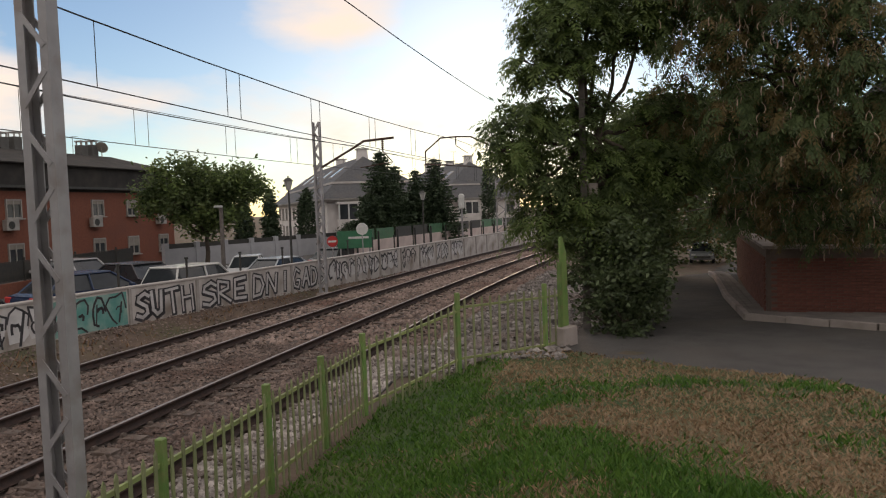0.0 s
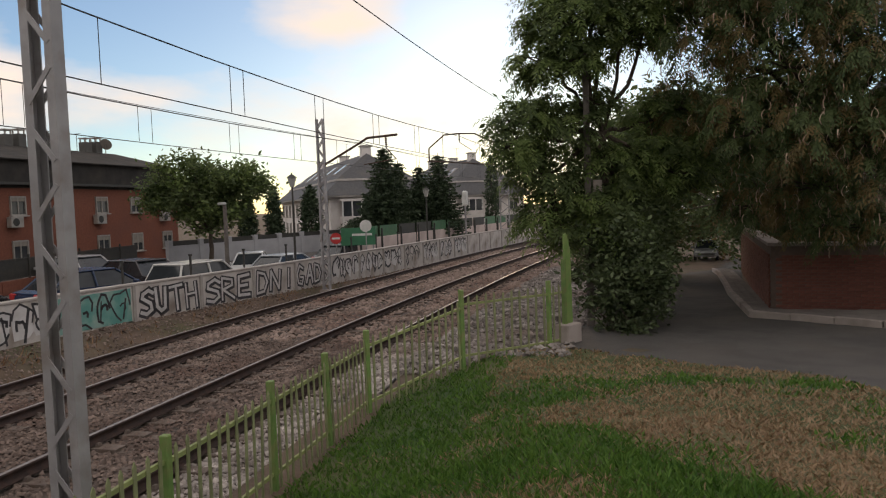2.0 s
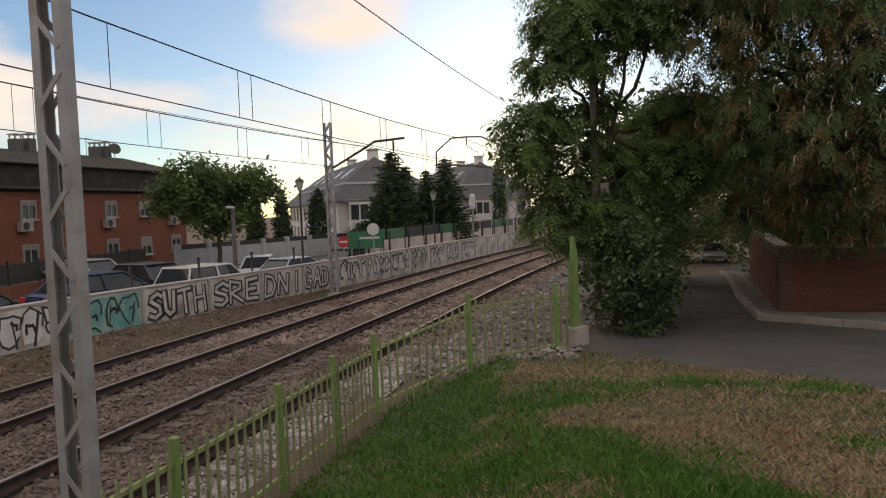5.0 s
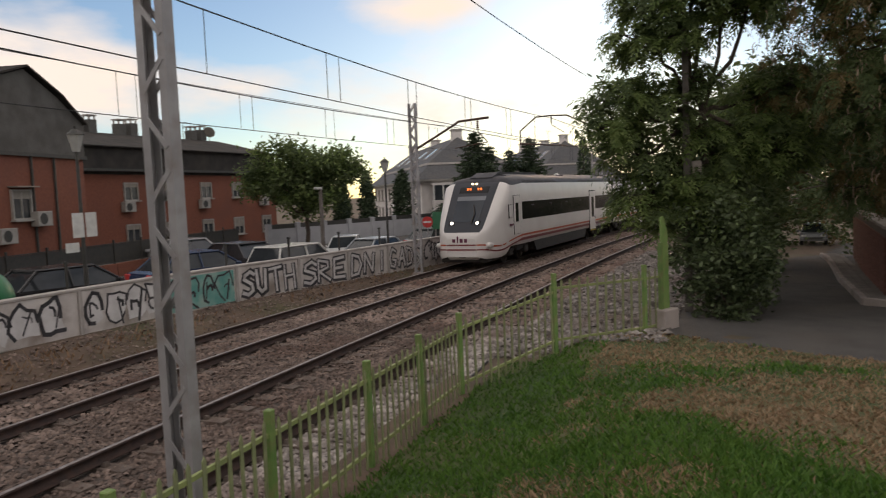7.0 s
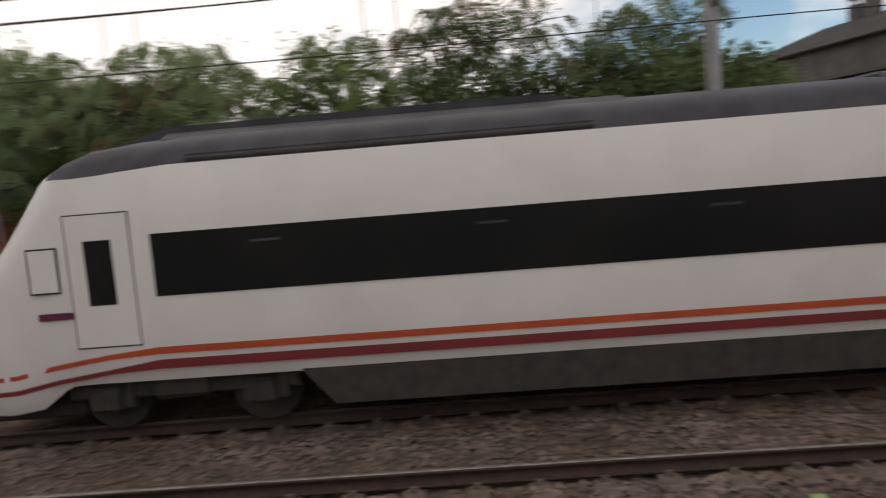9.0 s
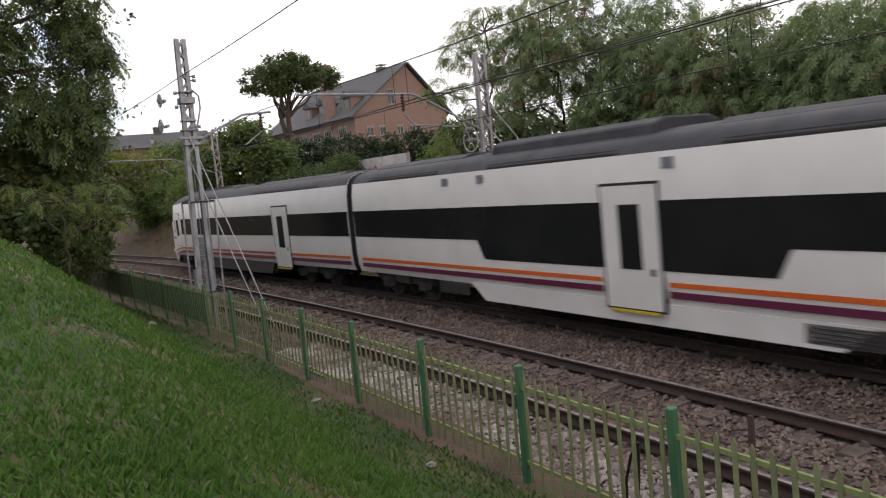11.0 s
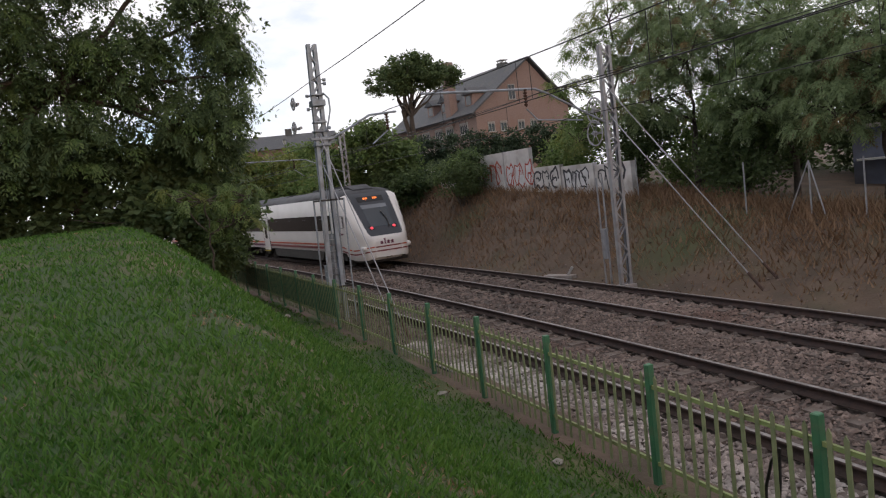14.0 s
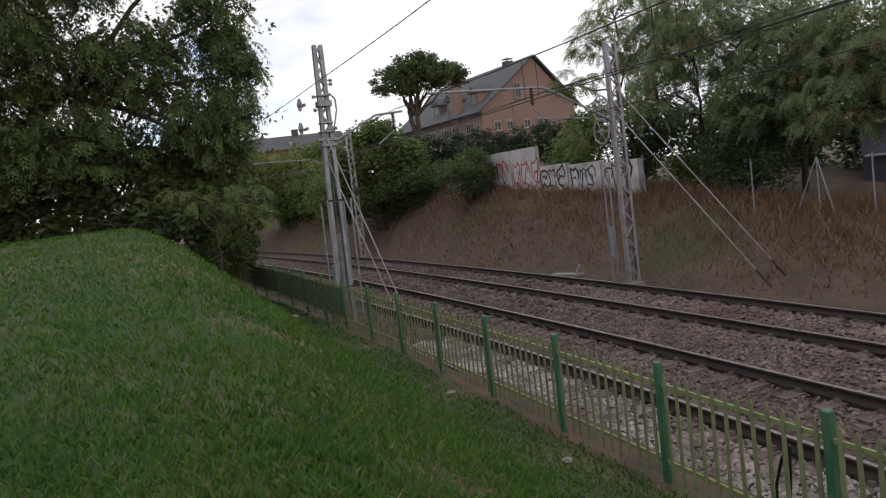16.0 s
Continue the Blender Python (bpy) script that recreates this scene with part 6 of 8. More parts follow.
GLYPHS = {
    "S": [[(0.95, 0.85), (0.6, 1.0), (0.15, 0.88), (0.1, 0.65), (0.8, 0.42), (0.9, 0.18), (0.5, 0.0), (0.05, 0.12)]],
    "U": [[(0.08, 1.0), (0.1, 0.25), (0.4, 0.0), (0.75, 0.1), (0.9, 1.0)]],
    "T": [[(0.0, 0.95), (1.0, 1.0)], [(0.5, 0.97), (0.45, 0.0)]],
    "H": [[(0.1, 1.0), (0.12, 0.0)], [(0.85, 1.0), (0.9, 0.0)], [(0.1, 0.5), (0.88, 0.55)]],
    "R": [[(0.1, 0.0), (0.1, 1.0), (0.8, 0.9), (0.8, 0.6), (0.15, 0.5), (0.95, 0.0)]],
    "E": [[(0.9, 1.0), (0.1, 0.95), (0.1, 0.05), (0.95, 0.0)], [(0.1, 0.5), (0.75, 0.52)]],
    "D": [[(0.1, 0.0), (0.12, 1.0), (0.7, 0.9), (0.95, 0.5), (0.7, 0.08), (0.1, 0.0)]],
    "N": [[(0.08, 0.0), (0.1, 1.0), (0.85, 0.05), (0.92, 1.0)]],
    "I": [[(0.5, 1.0), (0.48, 0.0)]],
    "G": [[(0.95, 0.85), (0.5, 1.0), (0.1, 0.6), (0.2, 0.1), (0.7, 0.0), (0.95, 0.4), (0.55, 0.45)]],
    "A": [[(0.0, 0.0), (0.5, 1.0), (1.0, 0.0)], [(0.2, 0.4), (0.8, 0.38)]],
}


def graffiti(wall, length, z0, z1, rng, style, y=-0.105, ink=None, word=""):
    """The letters of a word with fat outlines, or loose looping tags, as paint on one face of a wall bay."""
    line, fill = bmesh.new(), bmesh.new()
    h = (z1 - z0) * 0.9
    if word:
        w = (length - 0.16) / len(word)
        for i, c in enumerate(word):
            x, fat = 0.08 + (i + rng.uniform(-0.08, 0.08)) * w, rng.uniform(0.11, 0.2)
            tilt = rng.uniform(-0.08, 0.08)
            for pts in GLYPHS[c]:
                q = [(x + fat / 2 + (w * 1.04 - fat) * a + tilt * b, z0 + rng.uniform(0.0, 0.06) + fat / 2 + (h - fat) * b) for a, b in pts]
                stroke(line, [(a + 0.02, b - 0.02) for a, b in q], fat + 0.07, y)
                stroke(fill, q, fat * 0.55, y - 0.003)
        part("paint_fill", fill, M_CHROME, wall, "silver-grey spray paint")
    else:
        x = 0.12
        while x < length - 0.45:
            w = rng.uniform(0.5, 0.8)
            o = blob_letter(rng, x + w / 2, (z0 + z1) / 2, w, h)
            fill.faces.new([fill.verts.new((a, y, b)) for a, b in o][::-1])
            cutoff = rng.randint(6, 11)
            stroke(line, (o + o[:1])[:cutoff], rng.uniform(0.05, 0.11), y - 0.003)
            c = blob_letter(rng, x + w * rng.uniform(0.35, 0.65), (z0 + z1) / 2 + rng.uniform(-0.2, 0.2) * h, w * 0.4, h * 0.4)
            stroke(line, c[: rng.randint(4, 9)], rng.uniform(0.03, 0.08), y - 0.003)
            if rng.random() < 0.7:
                stroke(line, [(x + w * rng.uniform(0.1, 0.9), z0 + h * rng.uniform(0.0, 0.3)), (x + w * rng.uniform(0.1, 0.9), z0 + h * rng.uniform(0.7, 1.0))], rng.uniform(0.04, 0.1), y - 0.003)
            x += w * rng.uniform(0.85, 1.1)
        if style == "letters":
            part("paint_fill", fill, M_CHROME, wall, "silver-grey spray paint")
        else:
            fill.free()
    part("spray_paint", line, ink or M_INK, wall, "spray-painted outlines")


def build_track_wall():
    w = thing("wall_track", "low pale concrete wall covered in graffiti along the track", "wall", kind="structure")
    rng = random.Random(5)
    d, i = 0.0, 0
    while d < 74:
        ln = 2.6 if i else 1.3
        x, y, a = wall_at(d)
        x2, y2, _ = wall_at(d + ln)
        a = math.degrees(math.atan2(y2 - y, x2 - x))
        run = math.hypot(x2 - x, y2 - y)
        bm = bmesh.new()
        box(bm, (run / 2, 0, 0.38), (run - 0.012, 0.2, 1.24), bevel=0.01)
        bay = part("wall_bay", bm, M_WALL, w, m=pose(x, y, 0, 0, 0, a))
        bm = bmesh.new()
        box(bm, (run / 2, 0, 1.03), (run - 0.006, 0.26, 0.07), bevel=0.012)
        part("coping", bm, M_COPING, bay)
        bm = bmesh.new()
        box(bm, (0.0, -0.02, 0.45), (0.09, 0.28, 1.12))
        part("pilaster", bm, M_COPING, bay)
        if 9.5 < d + ln / 2 < 11.6:
            bm = bmesh.new()
            box(bm, (run / 2, -0.104, 0.48), (run * 0.92, 0.008, 0.92))
            part("mural_patch", bm, M_TEAL, bay, "faded turquoise painted patch")
            graffiti(bay, run, 0.05, 0.95, rng, "tags", -0.112)
        elif d < 40:
            graffiti(bay, run, 0.02, 0.97, rng, "letters" if i % 4 else "tags", word={5: "SUTH", 6: "SRE", 7: "DNI", 8: "GADS"}.get(i, ""))
        d += ln
        i += 1
    # rusty posts along the wall's back
    for i in range(24):
        x, y, a = wall_at(1.3 + i * 2.6)
        t = thing("wall_post", "thin dark iron post behind the wall", "post", pose(x, y + 0.22, 0, 0, 0, a), "iron posts along the wall")
        bm = bmesh.new()
        box(bm, (0, 0, 0.7), (0.05, 0.05, 1.9))
        part("shaft", bm, M_IRON, t)
        bm = bmesh.new()
        box(bm, (0, 0, 1.68), (0.08, 0.08, 0.06))
        part("cap", bm, M_IRON, t)


build_track_wall()


def build_pink_wall():
    w = thing("wall_gardens", "pinkish rendered garden wall with dark posts and green panels", "wall", kind="structure")
    for i in range(15):
        u = 37 + i * 2.8
        bm = bmesh.new()
        box(bm, (1.4, 0, 0.45), (2.79, 0.2, 1.7))
        bay = part("wall_bay", bm, M_PINKWALL, w, m=at(u, 15.4, 0.0))
        bm = bmesh.new()
        box(bm, (0, -0.12, 0.7), (0.09, 0.09, 2.2))
        part("post", bm, M_IRON, bay)
        bm = bmesh.new()
        box(bm, (1.4, 0.05, 1.62), (2.6, 0.03, 0.65))
        part("panel", bm, M_FENCE2 if i % 4 < 2 else M_IRON, bay)


build_pink_wall()


def build_grey_wall():
    w = thing("wall_street", "pale grey street wall with low pillars", "wall", kind="structure")
    a, b = Vector((38, 24.5, 0)), Vector((57, 18.0, 0))
    d = b - a
    n = 9
    m = math.degrees(math.atan2(d.y, d.x))
    for i in range(n):
        p = a + d * i / n
        bm = bmesh.new()
        box(bm, (d.length / n / 2, 0, 0.5), (d.length / n - 0.01, 0.2, 1.4))
        bay = part("wall_bay", bm, M_GREYWALL, w, m=pose(p.x, p.y, 0, 0, 0, m))
        bm = bmesh.new()
        box(bm, (0, 0, 0.65), (0.3, 0.3, 1.75))
        part("pillar", bm, M_GREYWALL, bay)
        bm = bmesh.new()
        box(bm, (d.length / n / 2, 0, 1.33), (d.length / n - 0.4, 0.04, 0.3))
        part("railing_panel", bm, M_IRON, bay)


build_grey_wall()
sheet("car_park", lambda u, s: s > 14.3 - max(0, min(1, (u - 15) / 7)) * 1.4 and u > 8.6, M_ASPHALT, "grey asphalt of the car park behind the wall", "road", 0.03, 6, 62, 5, 34, 0.8)


# ---- houses ----
def window(house, m, w, h, blind=0.0, sill=True, bars=1):
    """A framed window; m puts its middle on the facade, -y outwards."""
    win = thing("window", "", "", m)
    win.parent = house
    bm = bmesh.new()
    for sx in (-1, 1):
        box(bm, (sx * w / 2, -0.02, 0), (0.07, 0.1, h + 0.07))
        box(bm, (0, -0.02, sx * h / 2), (w, 0.1, 0.07))
    part("window_frame", bm, M_FRAME, win)
    bm = bmesh.new()
    box(bm, (0, 0.03, 0), (w, 0.03, h))
    part("pane", bm, M_PANE, win)
    for i in range(bars):
        bm = bmesh.new()
        box(bm, (-w / 2 + w * (i + 1) / (bars + 1), -0.01, 0), (0.05, 0.06, h))
        part("mullion", bm, M_FRAME, win)
    if blind:
        bm = bmesh.new()
        box(bm, (0, -0.015, h / 2 - h * blind / 2), (w - 0.06, 0.05, h * blind))
        part("blind", bm, M_BLIND, win)
    if sill:
        bm = bmesh.new()
        box(bm, (0, -0.09, -h / 2 - 0.06), (w + 0.2, 0.22, 0.06))
        part("sill", bm, M_FRAME, win)
    return win


def aircon(house, m):
    a = thing("air_conditioner", "", "", m)
    a.parent = house
    bm = bmesh.new()
    box(bm, (0, -0.17, 0), (0.8, 0.32, 0.56), bevel=0.02)
    part("casing", bm, M_FRAME, a, "white air-conditioner unit")
    bm = bmesh.new()
    tube(bm, (-0.1, -0.34, 0), (-0.1, -0.335, 0), 0.21, 16)
    part("fan_grille", bm, M_IRON, a)


def chimney(house, m, h=1.0, w=0.6):
    c = thing("chimney", "", "", m)
    c.parent = house
    bm = bmesh.new()
    box(bm, (0, 0, h / 2 - 0.3), (w, w, h + 0.6), bevel=0.02)
    part("chimney_shaft", bm, M_LEAD, c)
    bm = bmesh.new()
    for a, b in ((-1, -1), (1, -1), (1, 1), (-1, 1)):
        box(bm, (a * w * 0.35, b * w * 0.35, h + 0.12), (0.07, 0.07, 0.24))
    box(bm, (0, 0, h + 0.27), (w * 1.05, w * 1.05, 0.07))
    part("cap", bm, M_COPING, c, "vented chimney cap")


def aerial(house, m, h=1.2):
    bm = bmesh.new()
    tube(bm, (0, 0, -0.2), (0, 0, h), 0.02, 6)
    tube(bm, (-0.35, 0, h), (0.35, 0, h), 0.012, 5)
    for i in range(5):
        tube(bm, (-0.3 + i * 0.15, -0.15, h), (-0.3 + i * 0.15, 0.15, h), 0.008, 4)
    part("aerial", bm, M_IRON, house, m=m)


M_SLATE_DARK = mat("dark_roof_sheet", (0.035, 0.034, 0.033), (0.055, 0.05, 0.047), 1.5, 0.95, 0.2, 20, dirt=(0.08, 0.07, 0.06), dscale=0.6, damount=0.5, spec=0.15)


def build_terrace(m, width, depth, eave, ridge, label, detail):
    """A brick terrace block: its gable end lies along +x from the corner, its long front runs back along +y."""
    h = thing("terrace_house", label, "house", m, "brick terraces")
    bm = bmesh.new()
    box(bm, (width / 2, depth / 2, eave / 2 - 0.4), (width, depth, eave + 0.8))
    part("wall", bm, M_BRICK, h, "red brick walls")
    xr, zr = width * 0.60, ridge
    xb, zb = width * 0.82, ridge - (ridge - eave - 1.45) * 0.5
    # gable of dark cladding and the roof slopes
    bm = bmesh.new()
    prism(bm, [(-0.05, eave), (width + 0.05, eave), (width + 0.02, eave + 1.35), (xb, zb), (xr, zr), (-0.05, eave + 1.5)], -0.06, depth + 0.06)
    part("roof", bm, M_LEAD if detail else M_SLATE_DARK, h, "dark weathered roof and gable cladding")
    for (x0, z0), (x1, z1) in (((-0.35, eave + 1.45), (xr, zr + 0.08)), ((xr, zr + 0.08), (xb + 0.1, zb + 0.06)), ((xb + 0.1, zb + 0.06), (width + 0.12, eave + 1.3))):
        bm = bmesh.new()
        d = Vector((x1 - x0, 0, z1 - z0))
        n = Vector((-d.z, 0, d.x)).normalized() * 0.07
        vs = []
        for y in (-0.25, depth + 0.25):
            for p in (Vector((x0, y, z0)), Vector((x1, y, z1))):
                vs += [bm.verts.new(p), bm.verts.new(p + n)]
        for q in ((0, 2, 3, 1), (4, 5, 7, 6), (0, 1, 5, 4), (2, 6, 7, 3), (1, 3, 7, 5), (0, 4, 6, 2)):
            bm.faces.new([vs[i] for i in q])
        bmesh.ops.recalc_face_normals(bm, faces=bm.faces[:])
        part("roof_sheet", bm, M_SLATE_DARK, h, "dark weathered roof sheets")
    bm = bmesh.new()
    box(bm, (width / 2, -0.09, eave - 0.05), (width + 0.2, 0.1, 0.14))
    box(bm, (-0.2, depth / 2, eave + 0.22), (0.5, depth + 0.3, 0.14))
    part("gutter", bm, M_IRON, h)
    y = 1.5
    while y < depth - 0.5:
        chimney(h, pose(xr + 0.1, y, zr - 0.1), 1.0, 0.6)
        chimney(h, pose(xr + 0.1, y + 1.0, zr - 0.1), 0.9, 0.6)
        y += 3.3
    aerial(h, pose(xr, 3.4, zr), 1.3)
    bm = bmesh.new()
    bmesh.ops.create_cone(bm, cap_ends=True, segments=16, radius1=0.42, radius2=0.2, depth=0.1, matrix=pose(xr - 0.5, 1.2, zr + 0.75, 60, 0, 20))
    tube(bm, (xr - 0.5, 1.25, zr - 0.3), (xr - 0.5, 1.25, zr + 0.75), 0.03, 6)
    part("satellite_dish", bm, M_BLIND, h, "pale satellite dish")
    aerial(h, pose(xr, depth - 2, zr), 1.1)
    # gable end
    if detail:
        window(h, pose(width * 0.52, -0.03, 3.15), 0.95, 1.05, 0.3)
        bm = bmesh.new()
        box(bm, (width * 0.52, -0.2, 3.8), (1.15, 0.4, 0.05))
        part("awning", bm, M_BLIND, h)
        aircon(h, pose(width * 0.38, -0.05, 2.05))
        aircon(h, pose(width * 0.62, -0.05, 2.6))
        for x in (0.06, width * 0.6, width * 0.76):
            bm = bmesh.new()
            tube(bm, (x, -0.08, 0), (x, -0.08, eave), 0.05, 8)
            part("downpipe", bm, M_IRON, h)
    else:
        window(h, pose(width * 0.3, -0.03, 3.2), 0.9, 1.0, 0.4)
    # long front with recessed balconies
    face = pose(0, 0, 0, 0, 0, -90)
    y = 1.4
    i = 0
    while y < depth - 1:
        for z, hh in ((3.9, 1.15), (1.5, 1.3)):
            if not detail:
                window(h, pose(-0.03, y - 0.1, z - 0.15, 0, 0, -90), 0.95, hh - 0.2, 0.25 + 0.3 * (i % 2))
                continue
            window(h, pose(-0.03, y, z, 0, 0, -90), 1.25, hh, 0.35 + 0.2 * (i % 2))
            if z > 3:
                bm = bmesh.new()
                box(bm, (-0.32, y, z + hh / 2 + 0.2), (0.65, 1.8, 0.08))
                part("awning", bm, M_LEAD, h)
        if i % 2 == 0:
            aircon(h, pose(-0.05, y + 0.3, 2.9, 0, 0, -90))
        if i % 2 == 1 and detail:
            bm = bmesh.new()
            box(bm, (-0.5, y + 0.8, 2.62), (1.0, 2.6, 0.14))
            for k in range(9):
                box(bm, (-0.98, y - 0.4 + k * 0.3, 3.05), (0.03, 0.03, 0.8))
            box(bm, (-0.98, y + 0.8, 3.45), (0.05, 2.6, 0.05))
            part("balcony", bm, M_IRON, h)
        if detail:
            bm = bmesh.new()
            box(bm, (-0.18, y + 1.55, eave / 2 + 0.1), (0.36, 0.5, eave - 0.4))
            part("brick_pier", bm, M_BRICK, h)
        y += 3.1
        i += 1
    return h


build_terrace(pose(16.3, 22.8, 0, 0, 0, 10.5), 7.9, 14.5, 5.05, 8.15, "red brick terrace with big dark grey roof", True)
build_terrace(pose(46.8, 29.4, 0, 0, 0, 87), 8.5, 17.0, 4.7, 7.4, "second red brick terrace with dark roof and chimneys", False)


def build_row_villa(m, w, d, eave, ridge, label):
    """A pale villa: one corner at the origin, w along its short front (+x), d along its long front (+y); flared slate roof with sunk skylights."""
    h = thing("villa", label, "house", m, "pale villas behind the conifers")
    bm = bmesh.new()
    box(bm, (w / 2, d / 2, eave / 2 - 0.3), (w, d, eave + 0.6))
    part("wall", bm, M_STUCCO, h, "pale stucco walls")
    kn = eave + (ridge - eave) * 0.33

    def ring(o, z):
        return [(-o, -o, z), (w + o, -o, z), (w + o, d + o, z), (-o, d + o, z)]
    for nm, lo, hi, mt, text in (("lower_roof", ring(0.7, eave - 0.1), ring(-0.9, kn), M_SLATE, "flared lower slate slope"), ("roof_band", ring(-0.75, kn - 0.06), ring(-0.80, kn + 0.12), M_COPING, "pale gutter band")):
        bm = bmesh.new()
        a, b = [bm.verts.new(v) for v in lo], [bm.verts.new(v) for v in hi]
        for q in range(4):
            bm.faces.new((a[q], a[(q + 1) % 4], b[(q + 1) % 4], b[q]))
        bm.faces.new(a[::-1])
        bm.faces.new(b)
        part(nm, bm, mt, h, text)
    bm = bmesh.new()
    v = [bm.verts.new(p) for p in ring(-0.82, kn + 0.1) + [(w / 2, w * 0.48, ridge), (w / 2, d - w * 0.48, ridge)]]
    for q in ((0, 1, 4), (1, 2, 5, 4), (2, 3, 5), (3, 0, 4, 5), (3, 2, 1, 0)):
        bm.faces.new([v[k] for k in q])
    part("roof", bm, M_SLATE, h, "dark slate hip roof")
    bm = bmesh.new()
    for z, o in ((eave - 0.16, 0.66), (eave - 0.3, 0.4)):
        box(bm, (w / 2, d / 2, z), (w + 2 * o, d + 2 * o, 0.13))
    part("eave_board", bm, M_FRAME, h)
    # skylights let into the long slope, each with a pale upstand
    up = math.degrees(math.atan2(ridge - kn, w / 2 - 0.82))
    for k in range(5):
        y = w * 0.7 + k * (d - w * 1.2) / 4
        sl = thing("roof_light", "", "", pose(w * 0.27, y, kn + (ridge - kn) * 0.43, 0, -up, 0))
        sl.parent = h
        bm = bmesh.new()
        box(bm, (0, 0, 0.04), (1.7, 1.5, 0.16))
        part("upstand", bm, M_COPING, sl)
        bm = bmesh.new()
        box(bm, (0, 0, 0.11), (1.45, 1.25, 0.06))
        part("pane", bm, M_PANE, sl)
    n = int(d / 2.6)
    for k in range(n):
        for z, hh in ((1.2, 1.3), (3.2, 1.25)):
            window(h, pose(-0.03, d * (k + 0.5) / n, z, 0, 0, -90), 0.95, hh, 0.3 * (k % 2))
    # bay on the short front
    bay = thing("bay_window", "", "", pose(w * 0.24, -0.5, 3.0))
    bay.parent = h
    bm = bmesh.new()
    box(bm, (0, 0, -0.9), (2.5, 1.0, 1.0))
    box(bm, (0, 0, 0.95), (2.6, 1.1, 0.2))
    part("bay_wall", bm, M_STUCCO, bay)
    for x in (-0.8, 0.0, 0.8):
        bm = bmesh.new()
        box(bm, (x, -0.44, 0.22), (0.7, 0.06, 1.25))
        part("pane", bm, M_PANE, bay)
    for x in (-1.2, -0.4, 0.4, 1.2):
        bm = bmesh.new()
        box(bm, (x, -0.45, 0.22), (0.12, 0.1, 1.27))
        part("bay_post", bm, M_SIGNWHITE, bay)
    for x in (w * 0.62, w * 0.85):
        for z in (1.2, 3.2):
            window(h, pose(x, -0.03, z), 1.0, 1.25, 0.3)
    for x, y, z, k in ((w / 2, w * 0.52, ridge - 0.5, 1.1), (w / 2, d - w * 0.5, ridge - 0.4, 1.0), (w / 2 + 0.4, d * 0.5, ridge - 0.4, 0.9)):
        c = thing("chimney", "", "", pose(x, y, z))
        c.parent = h
        bm = bmesh.new()
        box(bm, (0, 0, k / 2), (0.95, 0.75, k), taper=(0.9, 0.9))
        part("chimney_shaft", bm, M_STUCCO, c, "pale rendered chimney")
        bm = bmesh.new()
        box(bm, (0, 0, k + 0.06), (1.1, 0.9, 0.12))
        part("cap", bm, M_COPING, c)
    aerial(h, pose(w / 2, d * 0.4, ridge), 1.6)
    return h


build_row_villa(pose(57.9, 22.2, -0.2, 0, 0, -58.2), 8.5, 31, 4.45, 8.15, "long pale villa with flared slate roof and skylights")
build_row_villa(pose(81.1, 16.7, -0.2, 0, 0, -58.2), 9.0, 24, 4.45, 8.75, "distant pale villa with slate roof behind the conifers")


